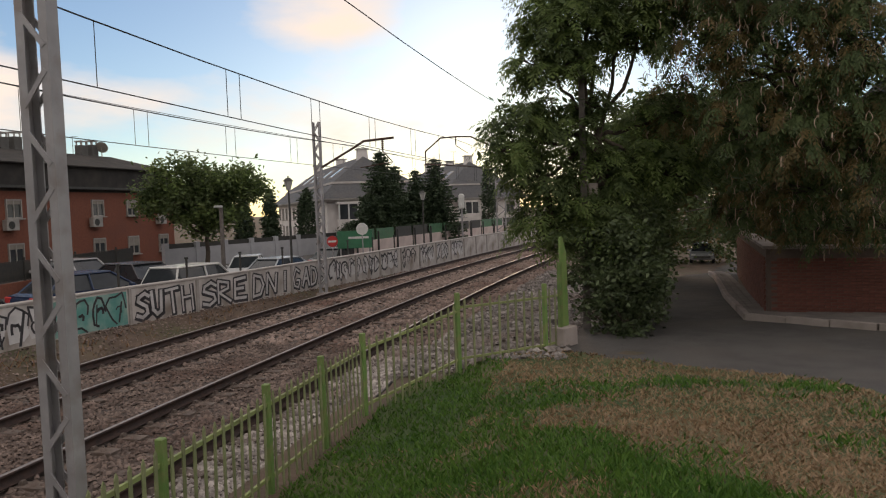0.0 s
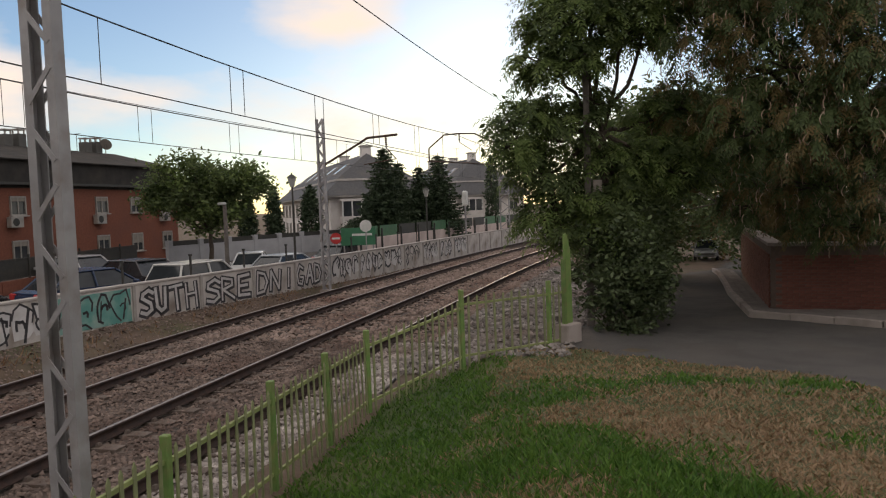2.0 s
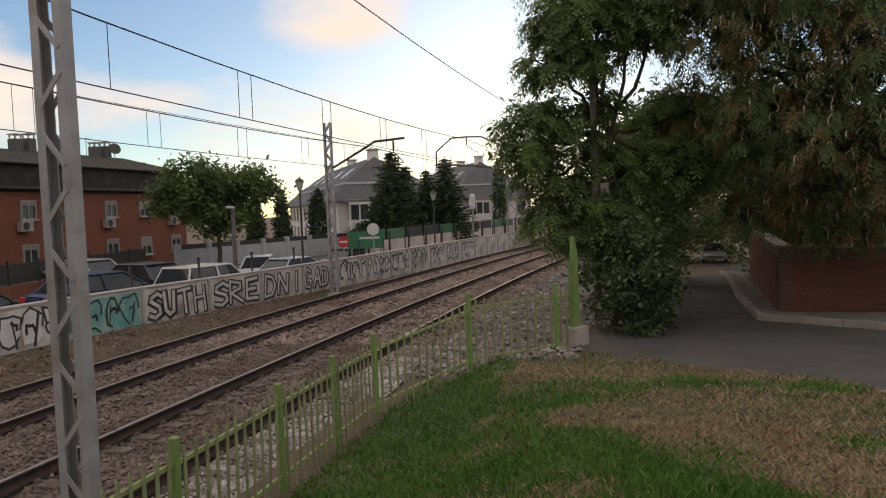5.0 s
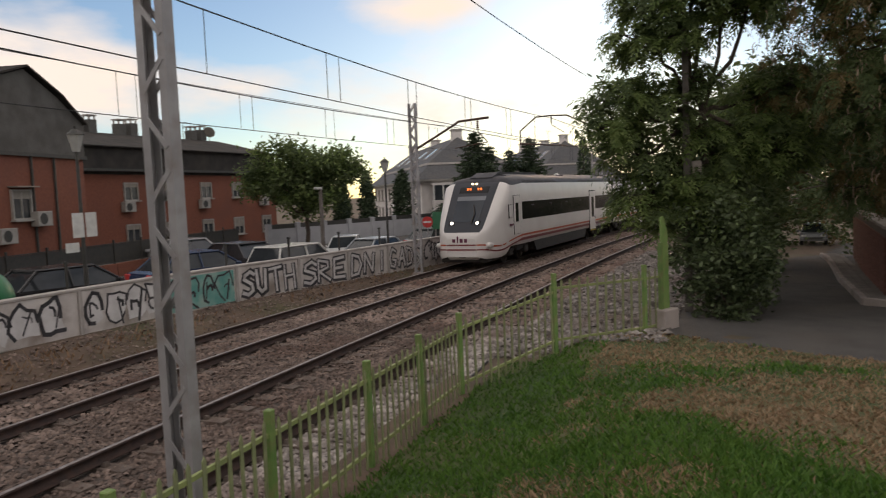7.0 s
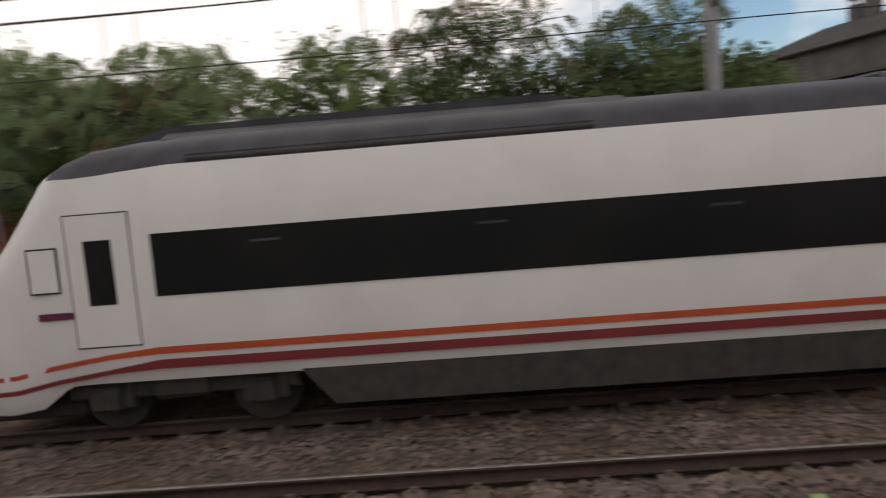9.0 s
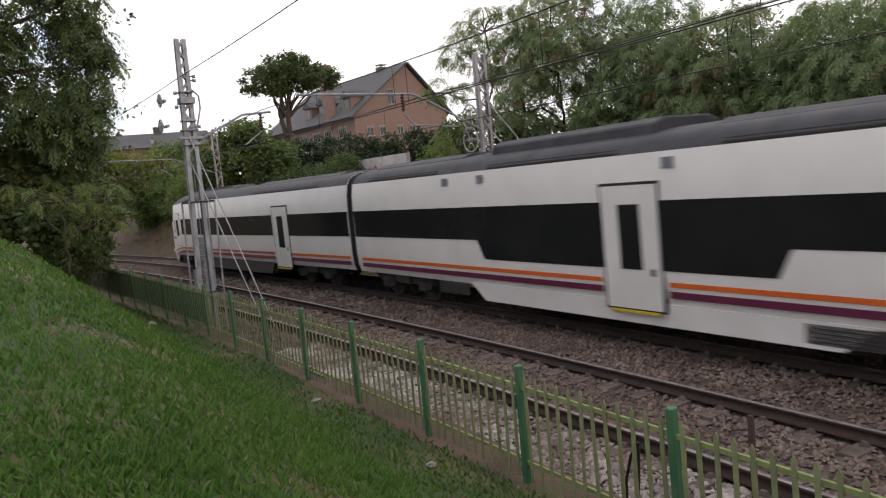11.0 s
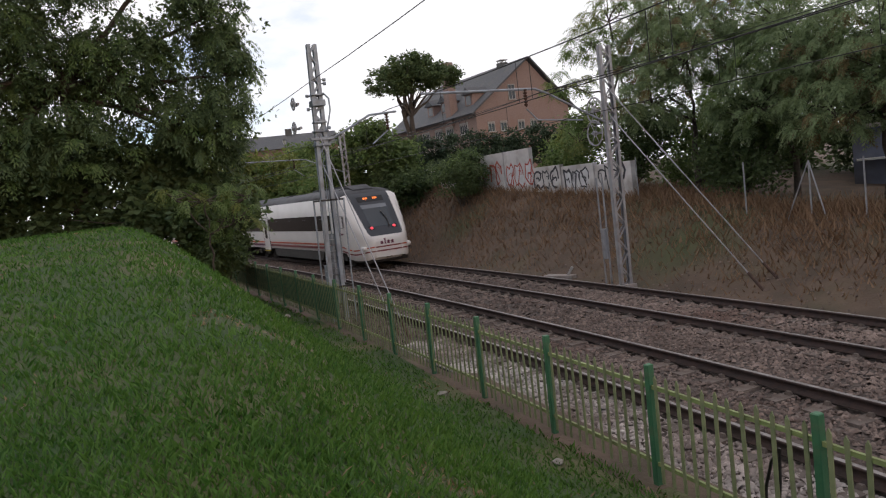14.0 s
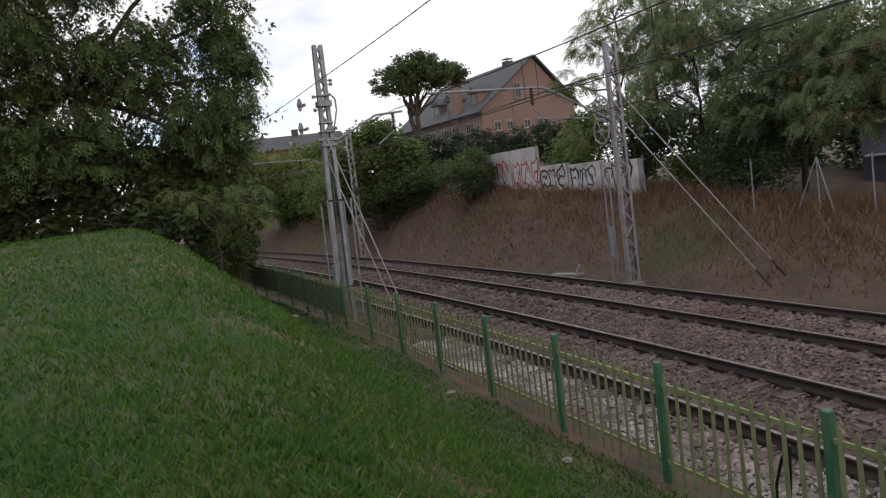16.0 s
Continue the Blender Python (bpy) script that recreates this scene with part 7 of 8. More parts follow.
def build_gable_villa():
    """The big brick villa above the bank, with dormers and a chimney."""
    a, b = Vector((-68.0, 30.5, 0)), Vector((-69.5, 42.2, 0))
    d = b - a
    m = pose(a.x, a.y, 3.4, 0, 0, math.degrees(math.atan2(d.y, d.x)))
    h = thing("brick_villa", "large pinkish brick villa with slate gable roof and dormers", "house", m)
    w, dep, eave, ridge = d.length, 20.0, 6.9, 11.9
    bm = bmesh.new()
    box(bm, (w / 2, dep / 2, eave / 2), (w, dep, eave))
    prism(bm, [(0, eave - 0.01), (w, eave - 0.01), (w / 2 + 1.0, ridge - 0.1)], 0.02, dep - 0.02)
    part("wall", bm, M_PINKBRICK, h, "pinkish brick walls")
    xr = w / 2 + 1.0
    bm = bmesh.new()
    for (x0, z0), (x1, z1) in (((-0.6, eave - 0.35), (xr, ridge + 0.1)), ((xr, ridge + 0.1), (w + 0.5, eave - 0.3))):
        dd = Vector((x1 - x0, 0, z1 - z0))
        n = Vector((-dd.z, 0, dd.x)).normalized() * 0.16
        vs = []
        for y in (-0.45, dep + 0.45):
            for p in (Vector((x0, y, z0)), Vector((x1, y, z1))):
                vs += [bm.verts.new(p), bm.verts.new(p + n)]
        for q in ((0, 2, 3, 1), (4, 5, 7, 6), (0, 1, 5, 4), (2, 6, 7, 3), (1, 3, 7, 5), (0, 4, 6, 2)):
            bm.faces.new([vs[i] for i in q])
    bmesh.ops.recalc_face_normals(bm, faces=bm.faces[:])
    part("roof", bm, M_SLATE, h, "blue-grey slate roof")
    for x in (1.7, 3.2, 5.4, 7.0):
        window(h, pose(x, -0.03, 5.2), 0.75, 0.95, 0.2)
    window(h, pose(4.6, -0.03, 8.6), 0.8, 1.5, 0)
    for i, y in enumerate((2.5, 5.5, 8.0, 11.0, 14.0)):
        window(h, pose(-0.03, y, 5.4, 0, 0, -90), 1.5, 1.1, 0.2, bars=3)
    for y in (2.2, 7.4, 10.6):
        bm = bmesh.new()
        box(bm, (1.5, y, eave + 1.3), (1.6, 1.5, 1.4))
        dm = part("dormer", bm, M_PINKBRICK, h)
        bm = bmesh.new()
        prism(bm, [(y - 1.0, eave + 1.95), (y, eave + 2.7), (y + 1.0, eave + 1.95)], 0.4, 2.9, "x")
        part("dormer_roof", bm, M_SLATE, dm)
        bm = bmesh.new()
        box(bm, (0.68, y, eave + 1.35), (0.04, 0.9, 0.9))
        part("pane", bm, M_PANE, dm)
    bm = bmesh.new()
    box(bm, (0.1, 4.9, eave + 2.4), (0.9, 1.1, 6.6))
    part("chimney", bm, M_PINKBRICK, h, "tall brick chimney")
    chimney(h, pose(xr, 4.5, ridge), 0.5, 0.9)
    bm = bmesh.new()
    box(bm, (-2.0, 9.5, 1.9), (4.0, 10, 3.8))
    part("side_wing", bm, M_STUCCO, h, "pale lower wing")
    bm = bmesh.new()
    box(bm, (-2.1, 9.5, 3.95), (4.6, 10.6, 0.25))
    part("wing_roof", bm, M_SLATE, h)


build_gable_villa()


def build_far_roof():
    h = thing("distant_house", "distant dark-roofed house beyond the curve", "house", pose(-95, 16, 3, 0, 0, 85))
    bm = bmesh.new()
    box(bm, (0, 0, 3.4), (12, 8, 7.4))
    part("wall", bm, M_PINKBRICK, h)
    bm = bmesh.new()
    prism(bm, [(-4.6, 7.0), (4.6, 7.0), (0, 9.0)], -6.4, 6.4, "x")
    part("roof", bm, M_SLATE, h)
    bm = bmesh.new()
    box(bm, (0.5, 0, 9.1), (0.8, 0.8, 1.2))
    part("chimney", bm, M_LEAD, h)


build_far_roof()


def build_side_house():
    h = thing("house", "pinkish brick house half hidden behind the trees", "house", pose(33.0, -21.5, -0.3, 0, 0, 20))
    bm = bmesh.new()
    box(bm, (4, 4, 3.0), (8, 8, 6.4))
    part("wall", bm, M_PINKBRICK, h)
    bm = bmesh.new()
    prism(bm, [(-0.6, 6.1), (8.6, 6.1), (4, 8.6)], -0.6, 8.6)
    part("roof", bm, M_SLATE, h)
    for y in (1.8, 4.2, 6.4):
        for z in (1.6, 4.4):
            window(h, pose(-0.03, y, z, 0, 0, -90), 1.0, 1.3, 0.2)


build_side_house()


# ---- the bank's top: wall, shed, posts ----
def build_bank_wall():
    w = thing("wall_bank", "white graffiti-covered retaining wall above the bank", "wall", kind="structure")
    rng = random.Random(9)
    for i in range(7):
        u = -35.5 + i * 2.1
        top = 4.4 if i in (2, 3) else (3.9 if i < 2 else 3.5 - 0.1 * (i - 4))
        p = P(u + 1, 15.9)
        base = gz(p.x, p.y) - 0.4
        bm = bmesh.new()
        box(bm, (1.05, 0, (top + base) / 2), (2.09, 0.2, top - base))
        bay = part("wall_bay", bm, M_WALL, w, m=at(u, 15.9))
        graffiti(bay, 2.1, base + 0.5, min(top - 0.1, base + 1.7), rng, "letters" if i % 2 else "tags", ink=M_REDPAINT if i in (2, 3) else M_INK)


build_bank_wall()


def build_hedge():
    t = bush("hedge", "long clipped dark green hedge below the villa", [(-43.6 + i * 0.40, 13.2 + i * 0.78, 4.9, 0.8, 0.8, 1.45) for i in range(14)], 420, 30000, 0.10, M_NEEDLE, 120, 0.16)
    return t


build_hedge()


def build_shed():
    h = thing("shed", "low blue-grey shed with red graffiti behind the trees", "shed", pose(-21.5, 19.2, 0.9, 0, 0, 39))
    bm = bmesh.new()
    box(bm, (7, 2, 1.05), (6, 4, 3.0))
    part("wall", bm, M_SHEDWALL, h, "blue-grey painted wall")
    bm = bmesh.new()
    box(bm, (7, 2, 2.62), (6.6, 4.6, 0.14))
    part("roof", bm, M_COPING, h)
    bm = bmesh.new()
    box(bm, (5.0, -0.35, 1.5), (1.8, 0.7, 0.06))
    part("canopy", bm, M_SIGNWHITE, h, "white flat canopy")
    for x, w, m in ((6.9, 1.2, M_REDPAINT), (8.1, 1.5, M_REDPAINT), (9.3, 0.8, M_INK)):
        bm = bmesh.new()
        bm.faces.new([bm.verts.new((a, -0.006, b)) for a, b in blob_letter(random.Random(int(x)), x, 1.2, w, 2.1)][::-1])
        part("spray_paint", bm, m, h)


build_shed()


def build_bank_posts():
    for i, (u, s, brace) in enumerate(((-15.9, 15.6, False), (-13.8, 15.6, True), (-12.3, 15.6, False), (-20.4, 15.6, False), (-9.6, 15.8, False))):
        p = P(u, s)
        z = gz(p.x, p.y)
        t = thing("wire_fence_post", "slim grey wire-fence post%s on the bank" % (" with two stays" if brace else ""), "fence post", pose(p.x, p.y, z), "wire-fence posts")
        bm = bmesh.new()
        tube(bm, (0, 0, -0.2), (0, 0, 1.5), 0.022, 8)
        part("post", bm, M_GALV, t)
        if brace:
            for k in (-1, 1):
                bm = bmesh.new()
                tube(bm, (0, 0, 1.5), (k * 0.65, -0.2, -0.1), 0.018, 8)
                part("stay", bm, M_GALV, t)


build_bank_posts()


# ---- street furniture ----
def street_lamp(x, y, h, label, z0=0.0):
    t = thing("street_lamp", label, "street lamp", pose(x, y, z0), "lantern street lamps")
    bm = bmesh.new()
    tube(bm, (0, 0, -0.2), (0, 0, h - 0.5), 0.06, 10, 0.04)
    tube(bm, (0, 0, -0.2), (0, 0, 0.7), 0.09, 10)
    part("pole", bm, M_IRON, t)
    bm = bmesh.new()
    tube(bm, (0, 0, h - 0.5), (0, 0, h - 0.08), 0.09, 6, 0.2)
    part("lantern", bm, M_LAMPGLASS, t, "frosted lantern glass")
    bm = bmesh.new()
    tube(bm, (0, 0, h - 0.08), (0, 0, h + 0.06), 0.24, 6, 0.08)
    tube(bm, (0, 0, h + 0.06), (0, 0, h + 0.14), 0.03, 6)
    part("cap", bm, M_IRON, t)
    return t


LAMP_A = street_lamp(14.6, 14.9, 4.85, "dark street lamp with two white plates beside the wall")
street_lamp(30.4, 13.4, 4.5, "dark lantern street lamp behind the graffiti wall")
street_lamp(43.9, 10.6, 4.05, "dark lantern street lamp before the conifers")
street_lamp(-73, 12.0, 9.5, "distant globe street lamp above the bank")


def plates():
    for dx in (-0.22, 0.2):
        bm = bmesh.new()
        box(bm, (dx, -0.1, 2.5), (0.34, 0.02, 0.62))
        part("plate", bm, M_SIGNWHITE, LAMP_A, "white notice plate")
    bm = bmesh.new()
    box(bm, (-0.45, -0.1, 1.95), (0.4, 0.02, 0.24))
    part("plate", bm, M_SIGNWHITE, LAMP_A)


plates()


def sign(x, y, h, kind, label, turn=12):
    t = thing("road_sign", label, "road sign", pose(x, y, 0, 0, 0, turn - 90))
    bm = bmesh.new()
    tube(bm, (0, 0, -0.2), (0, 0, h + 0.2), 0.03, 8)
    part("post", bm, M_GALV, t)
    bm = bmesh.new()
    tube(bm, (0, -0.04, h), (0, -0.06, h), 0.3, 20)
    part("disc", bm, M_SIGNRED if kind == "no_entry" else M_SIGNWHITE, t)
    if kind == "no_entry":
        bm = bmesh.new()
        box(bm, (0, -0.064, h), (0.42, 0.006, 0.1))
        part("bar", bm, M_SIGNWHITE, t)


sign(37.4, 14.1, 1.42, "no_entry", "round red no-entry sign with white bar")
sign(35.0, 11.6, 2.1, "plain", "round white sign on a thin post")


def build_green_sign():
    t = thing("billboard", "green and white information board behind the wall", "sign", pose(38.5, 13.2, 0, 0, 0, -75))
    for k in (-0.8, 0.8):
        bm = bmesh.new()
        tube(bm, (k, 0, -0.2), (k, 0, 1.9), 0.04, 8)
        part("post", bm, M_GALV, t)
    bm = bmesh.new()
    box(bm, (0, -0.03, 1.45), (1.9, 0.05, 0.95))
    part("board", bm, M_SIGNGREEN, t)
    bm = bmesh.new()
    box(bm, (0.2, -0.06, 1.55), (1.1, 0.01, 0.12))
    part("text_bar", bm, M_SIGNWHITE, t)


build_green_sign()


def build_poles():
    t = thing("utility_pole", "square concrete pole with a small lamp head", "utility pole", pose(27.3, 15.0, 0))
    bm = bmesh.new()
    box(bm, (0, 0, 1.6), (0.15, 0.15, 3.6), taper=(0.8, 0.8), bevel=0.015)
    part("shaft", bm, M_POLE, t)
    bm = bmesh.new()
    box(bm, (-0.2, 0, 3.35), (0.5, 0.14, 0.1), bevel=0.02)
    part("lamp_head", bm, M_LAMPGLASS, t)
    t = thing("utility_pole", "tall grey concrete pole among the leaves", "utility pole", pose(16.3, 0.33, 0.2))
    bm = bmesh.new()
    box(bm, (0, 0, 3.0), (0.2, 0.17, 6.1), taper=(0.75, 0.75), bevel=0.015)
    part("shaft", bm, M_POLE, t)
    bm = bmesh.new()
    box(bm, (0, -0.2, 3.0), (0.2, 0.2, 0.35), bevel=0.02)
    part("junction_box", bm, M_CONCRETE, t)
    t = thing("railway_signal", "white railway signal head on a grey post", "signal", P_m(45.5, 12.0))
    bm = bmesh.new()
    tube(bm, (0, 0, -0.2), (0, 0, 3.2), 0.06, 8)
    part("post", bm, M_GALV, t)
    bm = bmesh.new()
    box(bm, (0, 0, 3.45), (0.5, 0.3, 1.0), bevel=0.1)
    part("head", bm, M_SIGNWHITE, t)
    bm = bmesh.new()
    box(bm, (0, 0, 2.4), (0.8, 0.5, 0.06))
    part("platform", bm, M_GALV, t)


def P_m(u, s):
    return at(u, s, -0.05)


build_poles()


def build_bins():
    t = thing("waste_container", "large blue plastic paper container with ribbed lid", "container", pose(9.9, 15.9, 0.0, 0, 0, -35))
    bm = bmesh.new()
    box(bm, (0, 0, 0.72), (1.75, 1.1, 1.35), bevel=0.05)
    part("body", bm, M_BLUEBIN, t)
    bm = bmesh.new()
    prism(bm, [(-0.62, 1.38), (0.62, 1.38), (0.5, 1.62), (-0.4, 1.68)], -0.95, 0.95, "x")
    part("lid", bm, M_BLUEBIN, t)
    for k in range(5):
        bm = bmesh.new()
        box(bm, (-0.7 + k * 0.35, -0.57, 0.75), (0.06, 0.05, 1.1))
        part("rib", bm, M_BLUEBIN, t)
    t = thing("bottle_bank", "round green plastic bottle bank with pale label", "container", pose(12.0, 15.6, 0.0, 0, 0, -38))
    bm = bmesh.new()
    bmesh.ops.create_uvsphere(bm, u_segments=24, v_segments=14, radius=0.78, matrix=pose(0, 0, 0.9) @ Matrix.Diagonal((1.1, 1.0, 1.05, 1)))
    part("shell", bm, M_GREENBIN, t, smooth_shade=True)
    bm = bmesh.new()
    for k in (-1, 1):
        tube(bm, (k * 0.35, -0.52, 1.38), (k * 0.35, -0.6, 1.36), 0.11, 12)
    part("opening", bm, M_IRON, t)
    bm = bmesh.new()
    prism(bm, [(-0.18, 0.75), (0.18, 0.75), (0.1, 1.15), (-0.1, 1.15)], -0.80, -0.79)
    part("label", bm, M_SIGNWHITE, t)
    bm = bmesh.new()
    tube(bm, (0, 0, 0), (0, 0, 0.3), 0.6, 16)
    part("base", bm, M_GREENBIN, t)


build_bins()


# ---- cars ----
def car(x, y, turn, paint, label, z=0.0, suv=False, lamps=True):
    name = "car_paint_%d" % len([k for k in MATS if k.startswith("car_paint")])
    body_m = mat(name, paint, tuple(v * 0.92 for v in paint), 2, 0.25, 0)
    t = thing("car", label, "car", pose(x, y, z, 0, 0, turn), "parked cars")
    top = 1.62 if suv else 1.45
    bm = bmesh.new()
    prism(bm, [(-2.1, 0.32), (2.1, 0.32), (2.14, 0.55), (2.05, 0.78), (1.2, 0.93), (-1.7, 0.98), (-2.1, 0.9), (-2.15, 0.6)], -0.86, 0.86)
    bmesh.ops.bevel(bm, geom=bm.edges[:], offset=0.06, segments=2, affect="EDGES")
    part("body", bm, body_m, t, smooth_shade=False)
    bm = bmesh.new()
    vs = []
    for z0, xa, xb, w in ((0.93, -1.95 if suv else -1.75, 1.25, 0.80), (top - 0.04, -1.6 if suv else -1.15, 0.45, 0.62)):
        for px, py in ((xa, -w), (xb, -w), (xb, w), (xa, w)):
            vs.append(bm.verts.new((px, py, z0)))
    for q in ((4, 5, 6, 7), (0, 1, 5, 4), (1, 2, 6, 5), (2, 3, 7, 6), (3, 0, 4, 7)):
        bm.faces.new([vs[i] for i in q])
    part("glasshouse", bm, M_CARGLASS, t, "dark car windows")
    bm = bmesh.new()
    xa, xb = (-1.62, 0.48) if suv else (-1.2, 0.48)
    box(bm, ((xa + xb) / 2, 0, top), (xb - xa, 1.28, 0.07), bevel=0.03)
    part("roof", bm, body_m, t)
    for k in (-1, 1):
        for p, q in (((1.22, k * 0.80, 0.93), (0.46, k * 0.63, top - 0.02)), ((-0.3, k * 0.81, 0.95), (-0.32, k * 0.64, top - 0.02)), ((-1.9 if suv else -1.72, k * 0.8, 0.95), (xa + 0.05, k * 0.63, top - 0.02))):
            bm = bmesh.new()
            tube(bm, p, q, 0.04, 6)
            part("pillar", bm, body_m, t)
        bm = bmesh.new()
        box(bm, (0.95, k * 0.97, 1.0), (0.14, 0.2, 0.13), bevel=0.03)
        part("mirror", bm, body_m, t)
        bm = bmesh.new()
        box(bm, (2.06, k * 0.62, 0.7), (0.14, 0.32, 0.14), bevel=0.03)
        part("headlight", bm, M_LAMPGLASS, t)
        bm = bmesh.new()
        box(bm, (-2.1, k * 0.66, 0.8), (0.1, 0.26, 0.2), bevel=0.03)
        part("tail_lamp", bm, M_SIGNRED, t)
        for wx in (-1.32, 1.32):
            bm = bmesh.new()
            tube(bm, (wx, k * 0.68, 0.32), (wx, k * 0.89, 0.32), 0.32, 20)
            wh = part("wheel", bm, M_RUBBER, t)
            bm = bmesh.new()
            tube(bm, (wx, k * 0.885, 0.32), (wx, k * 0.9, 0.32), 0.2, 14)
            part("rim", bm, M_RIM, wh)
    bm = bmesh.new()
    box(bm, (2.13, 0, 0.52), (0.06, 1.2, 0.16))
    part("grille", bm, M_IRON, t)
    return t


car(15.6, 16.6, -14, (0.02, 0.02, 0.022), "glossy black saloon parked behind the wall", -0.1)
car(20.4, 16.0, -20, (0.02, 0.035, 0.075), "dark blue hatchback parked behind the wall", -0.12)
car(24.2, 17.2, 70, (0.035, 0.035, 0.04), "dark grey hatchback parked in the car park", -0.1)
car(23.9, 14.2, -12, (0.55, 0.54, 0.52), "white estate car with roof rails behind the wall", -0.35, True)
car(35.6, 18.2, 200, (0.55, 0.55, 0.55), "white compact car parked in the street", -0.6)
car(33.0, 15.0, -14, (0.32, 0.34, 0.36), "silver-grey saloon parked behind the wall", -0.55)
car(40.0, 14.6, -14, (0.06, 0.07, 0.07), "dark car under a board roof", -0.5)
car(27.5, 22.5, 75, (0.3, 0.3, 0.31), "grey car near the terrace", -0.1)
car(60.0, -7.7, 172, (0.2, 0.21, 0.215), "silver car parked in the shady lane", -1.86)
car(14.4, -7.5, 110, (0.5, 0.5, 0.49), "white car parked by the pavement", 0.22)


# ---- fence of the car park, dark railings before the terrace ----
def build_railings():
    for i in range(12):
        a = Vector((12.5 + i * 2.0, 21.2 + i * 0.36, 0))
        t = thing("railing", "dark iron railing on a brick plinth before the terrace", "railing", pose(a.x, a.y, 0, 0, 0, 10.2), "railings before the terrace")
        bm = bmesh.new()
        box(bm, (1.0, 0, 0.2), (2.0, 0.25, 0.7))
        part("plinth", bm, M_BRICK, t)
        for z in (0.62, 1.4):
            bm = bmesh.new()
            box(bm, (1.0, 0, z), (1.96, 0.04, 0.04))
            part("rail", bm, M_IRON, t)
        bm = bmesh.new()
        box(bm, (1.0, 0.02, 1.0), (1.96, 0.012, 0.74))
        part("screen", bm, M_IRON, t, "dark screening sheet")
        bm = bmesh.new()
        box(bm, (0.0, 0, 0.75), (0.07, 0.07, 1.6))
        part("post", bm, M_IRON, t)


build_railings()


# ---- lane: kerb, pavement, brick wall ----
def brick_mesh():
    bm = bmesh.new()
    box(bm, (0, 0, 0), (0.24, 0.05, 0.058), bevel=0.005)
    return mesh_of(bm, "brick", M_BRICKPIECE)


def build_lane():
    pv = thing("pavement", "grey paved footway with stone kerb beside the lane", "pavement", kind="structure")
    edge = [Vector((15.0, -9.0)), Vector((16.1, -5.4)), Vector((17.9, -3.25)), Vector((23.7, -3.7)), Vector((30, -4.45)), Vector((44, -6.0))]
    inner = [Vector((17.2, -9.3)), Vector((17.7, -6.4)), Vector((18.4, -3.75)), Vector((23.7, -4.4)), Vector((30, -5.1)), Vector((44, -6.7))]
    for a, b, c, d in zip(edge, edge[1:], inner, inner[1:]):
        n = max(1, round((b - a).length / 0.9))
        for i in range(n):
            p, q = a.lerp(b, i / n), a.lerp(b, (i + 1) / n)
            r, s = c.lerp(d, i / n), c.lerp(d, (i + 1) / n)
            z = gz(p.x, p.y) + 0.13
            bm = bmesh.new()
            dr = (q - p)
            box(bm, (0, 0, z - 0.1), (dr.length - 0.01, 0.14, 0.26), m=pose((p.x + q.x) / 2, (p.y + q.y) / 2, 0, 0, 0, math.degrees(math.atan2(dr.y, dr.x))), bevel=0.012)
            part("kerb_stone", bm, M_CONCRETE, pv)
            for k in range(3):
                bm = bmesh.new()
                f0, f1 = 0.08 + k * 0.31, 0.08 + (k + 1) * 0.31 - 0.012
                vs = [p.lerp(r, f0), q.lerp(s, f0), q.lerp(s, f1), p.lerp(r, f1)]
                g = (q - p) * 0.006
                vs = [vs[0] + g, vs[1] - g, vs[2] - g, vs[3] + g]
                lo = [bm.verts.new((v.x, v.y, z - 0.15)) for v in vs]
                hi = [bm.verts.new((v.x, v.y, z)) for v in vs]
                bm.faces.new(hi)
                for j in range(4):
                    bm.faces.new((lo[j], lo[(j + 1) % 4], hi[(j + 1) % 4], hi[j]))
                bmesh.ops.recalc_face_normals(bm, faces=bm.faces[:])
                part("paving_slab", bm, M_PAVING, pv)
    bw = thing("wall_lane", "dark red brick garden wall with weathered joints", "wall", kind="structure")
    br = brick_mesh()
    count = 0
    far = bmesh.new()
    for a, b in ((Vector((18.5, -3.9)), Vector((17.3, -9.8))), (Vector((30.0, -5.25)), Vector((18.5, -3.9)))):
        d = b - a
        m = pose(a.x, a.y, 0.02, 0, 0, math.degrees(math.atan2(d.y, d.x)))
        bm = bmesh.new()
        box(bm, (d.length / 2, 0.0, 0.6), (d.length, 0.2, 2.2))
        core = part("core", bm, M_MORTAR, bw, m=m)
        side = -0.115
        rows, cols = 22, int(d.length / 0.25)
        for r in range(rows):
            for c in range(cols):
                x = 0.13 + c * 0.25 + (0.125 if r % 2 else 0)
                if x > d.length - 0.1:
                    continue
                mm = pose(x, side + random.uniform(-0.004, 0.004), 0.03 + r * 0.068, 0, 0, random.uniform(-0.6, 0.6))
                if count < 300 and x < 4.2 and r > 3:
                    piece("brick", br, core, mm)
                    count += 1
                else:
                    box(far, (0, 0, 0), (0.24, 0.05, 0.058), m=m @ mm)
        bm = bmesh.new()
        box(bm, (d.length / 2, 0, 1.74), (d.length + 0.1, 0.34, 0.08), bevel=0.01)
        part("coping", bm, M_CONCRETE, bw, m=m)
    tagged(part("other_bricks", far, M_BRICKPIECE, bw), kind="stuff")


build_lane()


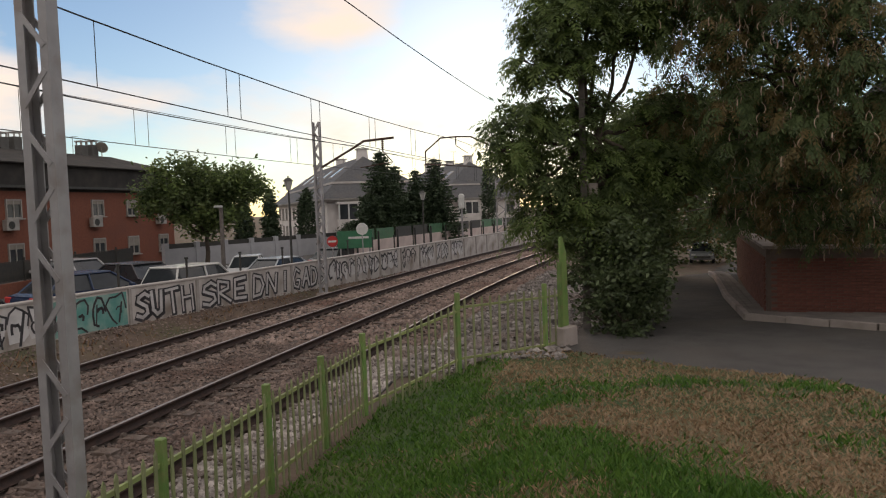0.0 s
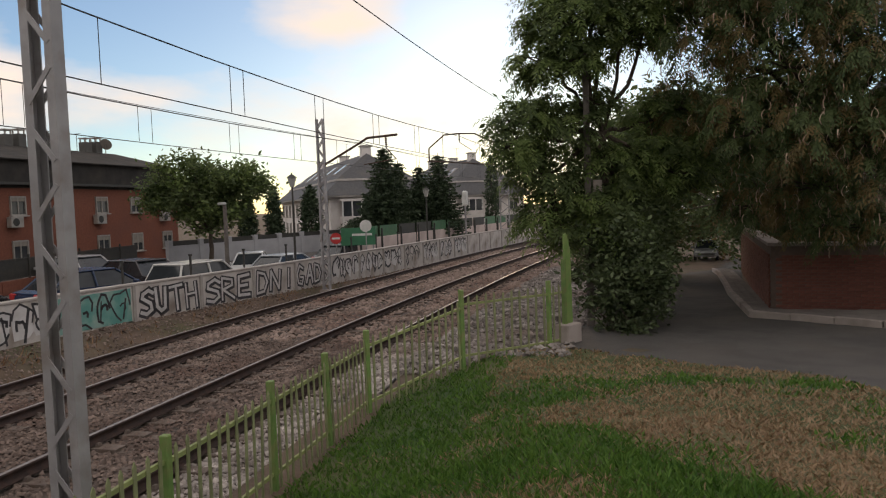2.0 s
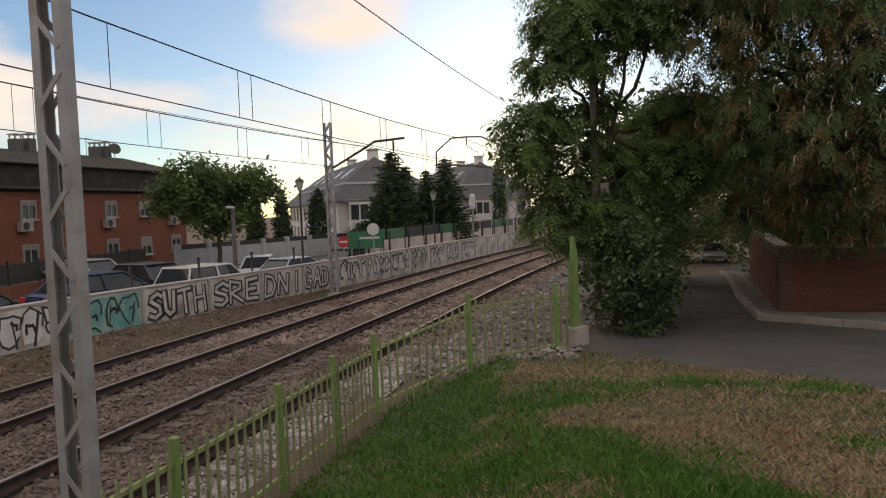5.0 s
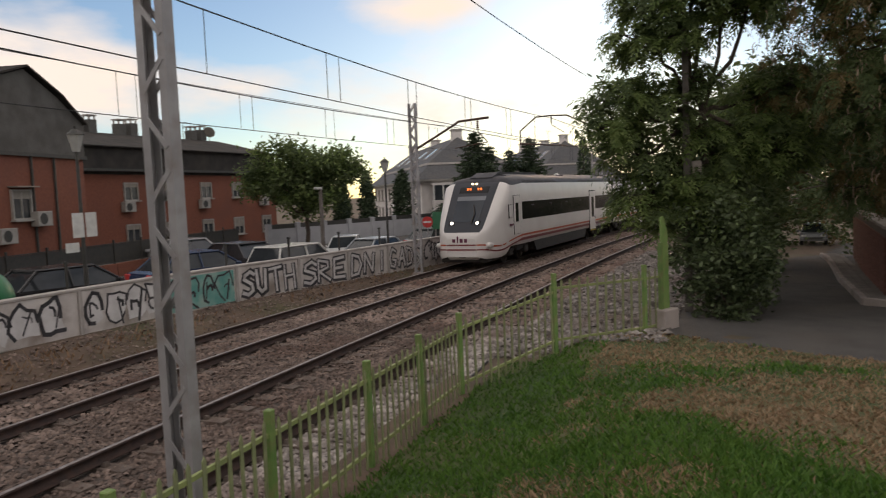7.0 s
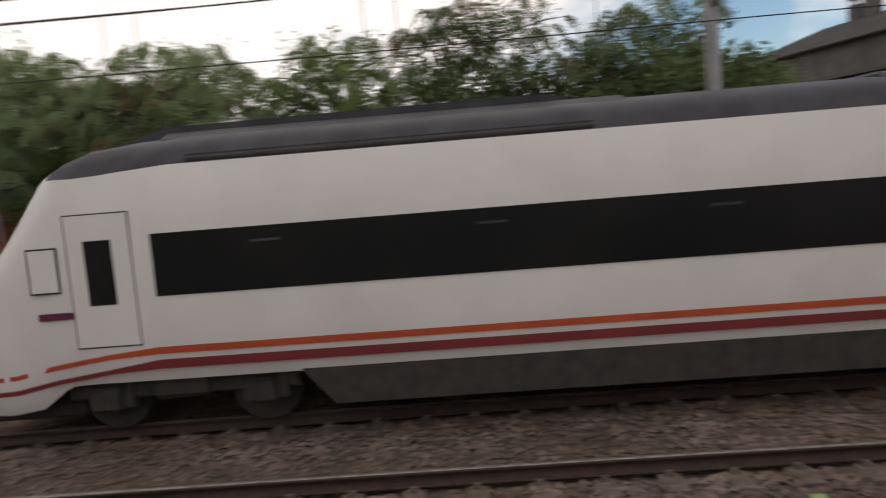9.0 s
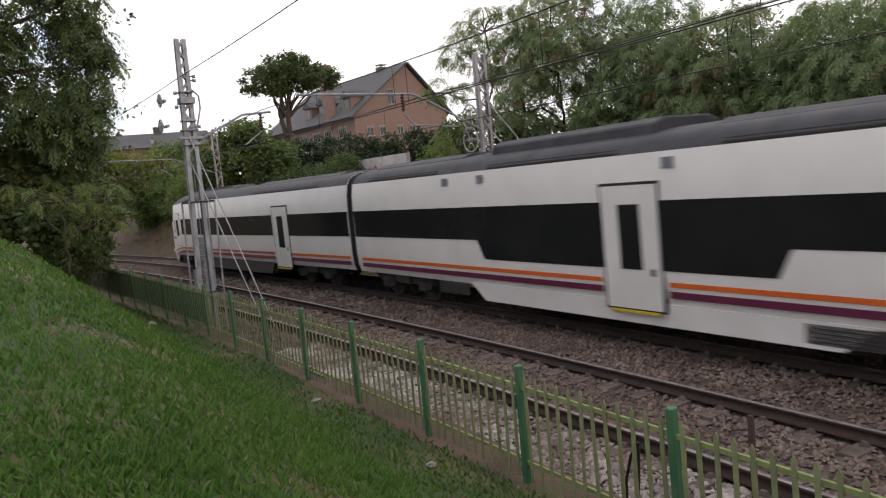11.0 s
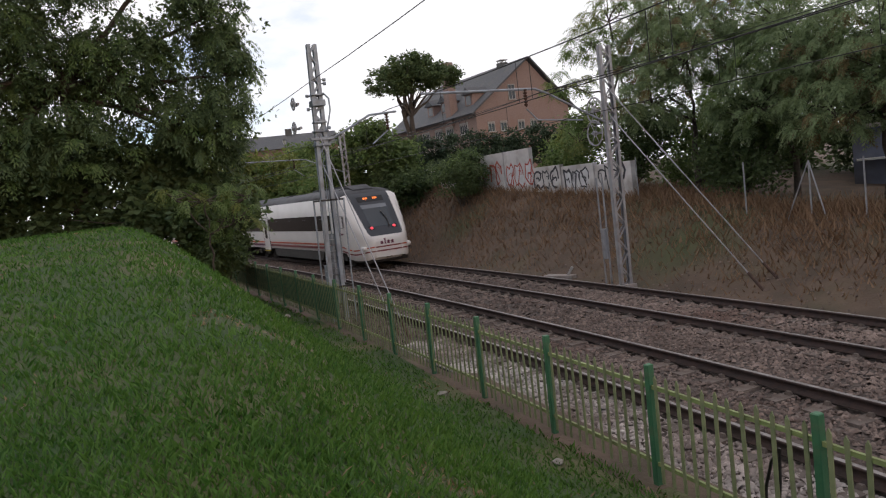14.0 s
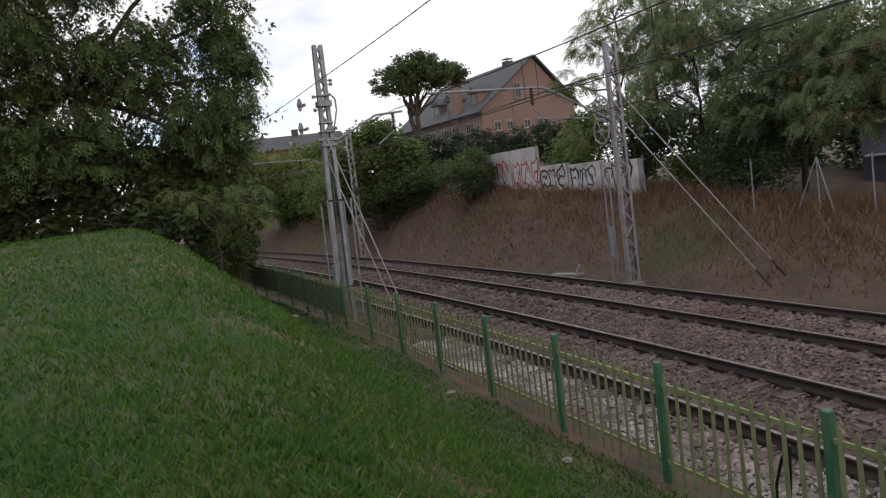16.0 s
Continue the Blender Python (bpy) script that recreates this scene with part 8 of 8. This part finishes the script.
# ---- small things ----
def build_small():
    rng = random.Random(3)
    for x, y, sx in ((-20.3, 2.15, 0.28), (-10.4, 2.95, 0.16), (-6.9, 2.95, 0.14)):
        bm = bmesh.new()
        bmesh.ops.create_icosphere(bm, subdivisions=2, radius=sx * 0.5)
        for v in bm.verts:
            v.co *= rng.uniform(0.7, 1.2)
            v.co.z *= 0.55
        part("litter", bm, M_BLIND, thing("crumpled_bag", "crumpled white plastic litter at the fence's foot", "litter", pose(x, y, gz(x, y) + 0.06)))
    t = thing("broken_slab", "broken pale concrete slab beside the rail", "slab", at(-19.4, 11.35, -0.12, 20))
    bm = bmesh.new()
    box(bm, (0, 0, 0.04), (1.1, 0.28, 0.12), bevel=0.02)
    part("slab", bm, M_CONCRETE, t)
    bm = bmesh.new()
    box(bm, (0.2, 0, 0.3), (0.08, 0.05, 0.55), m=pose(0, 0, 0, 0, 35, 0))
    part("stick", bm, M_COPING, t)
    t = thing("concrete_pad", "flat concrete pad at the end of the fence", "slab", pose(12.4, 3.15, -0.2, 0, 0, -20))
    bm = bmesh.new()
    box(bm, (0, 0, 0), (1.1, 0.5, 0.16), bevel=0.02)
    part("pad", bm, M_CONCRETE, t)
    # black cable along the fence
    t = thing("track_cable", "black cable sagging along the fence's foot", "cable", kind="structure")
    bm = bmesh.new()
    path_tube(bm, [P(-30 + i * 0.5, 3.95 + 0.05 * math.sin(i * 0.9), -0.16 + 0.02 * math.sin(i * 1.7)) for i in range(86)], 0.025, 6)
    part("cable", bm, M_WIRE, t)
    t = thing("cable_loop", "loop of black cable hanging on the fence", "cable", at(-4.6, 3.75, 0))
    bm = bmesh.new()
    path_tube(bm, [(0.0, 0, 0.0), (0.02, 0, 0.3), (0.1, 0, 0.55), (0.2, 0, 0.7), (0.18, 0, 0.4), (0.12, 0, 0.0), (0.1, 0, -0.2)], 0.014, 6)
    part("cable", bm, M_WIRE, t)
    t = thing("rusty_stake", "rusty steel stake standing in the ballast", "stake", at(-3.45, 4.0, -0.3))
    bm = bmesh.new()
    box(bm, (0, 0, 0.65), (0.05, 0.02, 1.5))
    part("stake", bm, M_RUSTY, t)
    # wooden poles in the garden beyond the lawn's end
    for i in range(5):
        bm = bmesh.new()
        y = -6.2 - i * 0.7
        tube(bm, (0, 0, -0.1), (rng.uniform(-0.2, 0.2), 0.1, rng.uniform(0.5, 0.9)), 0.03, 6)
        part("stake", bm, M_BARK, thing("garden_stake", "weathered wooden stake beyond the lawn", "stake", pose(-25.5, y, gz(-25.5, y)), "wooden stakes"))


build_small()


motions()
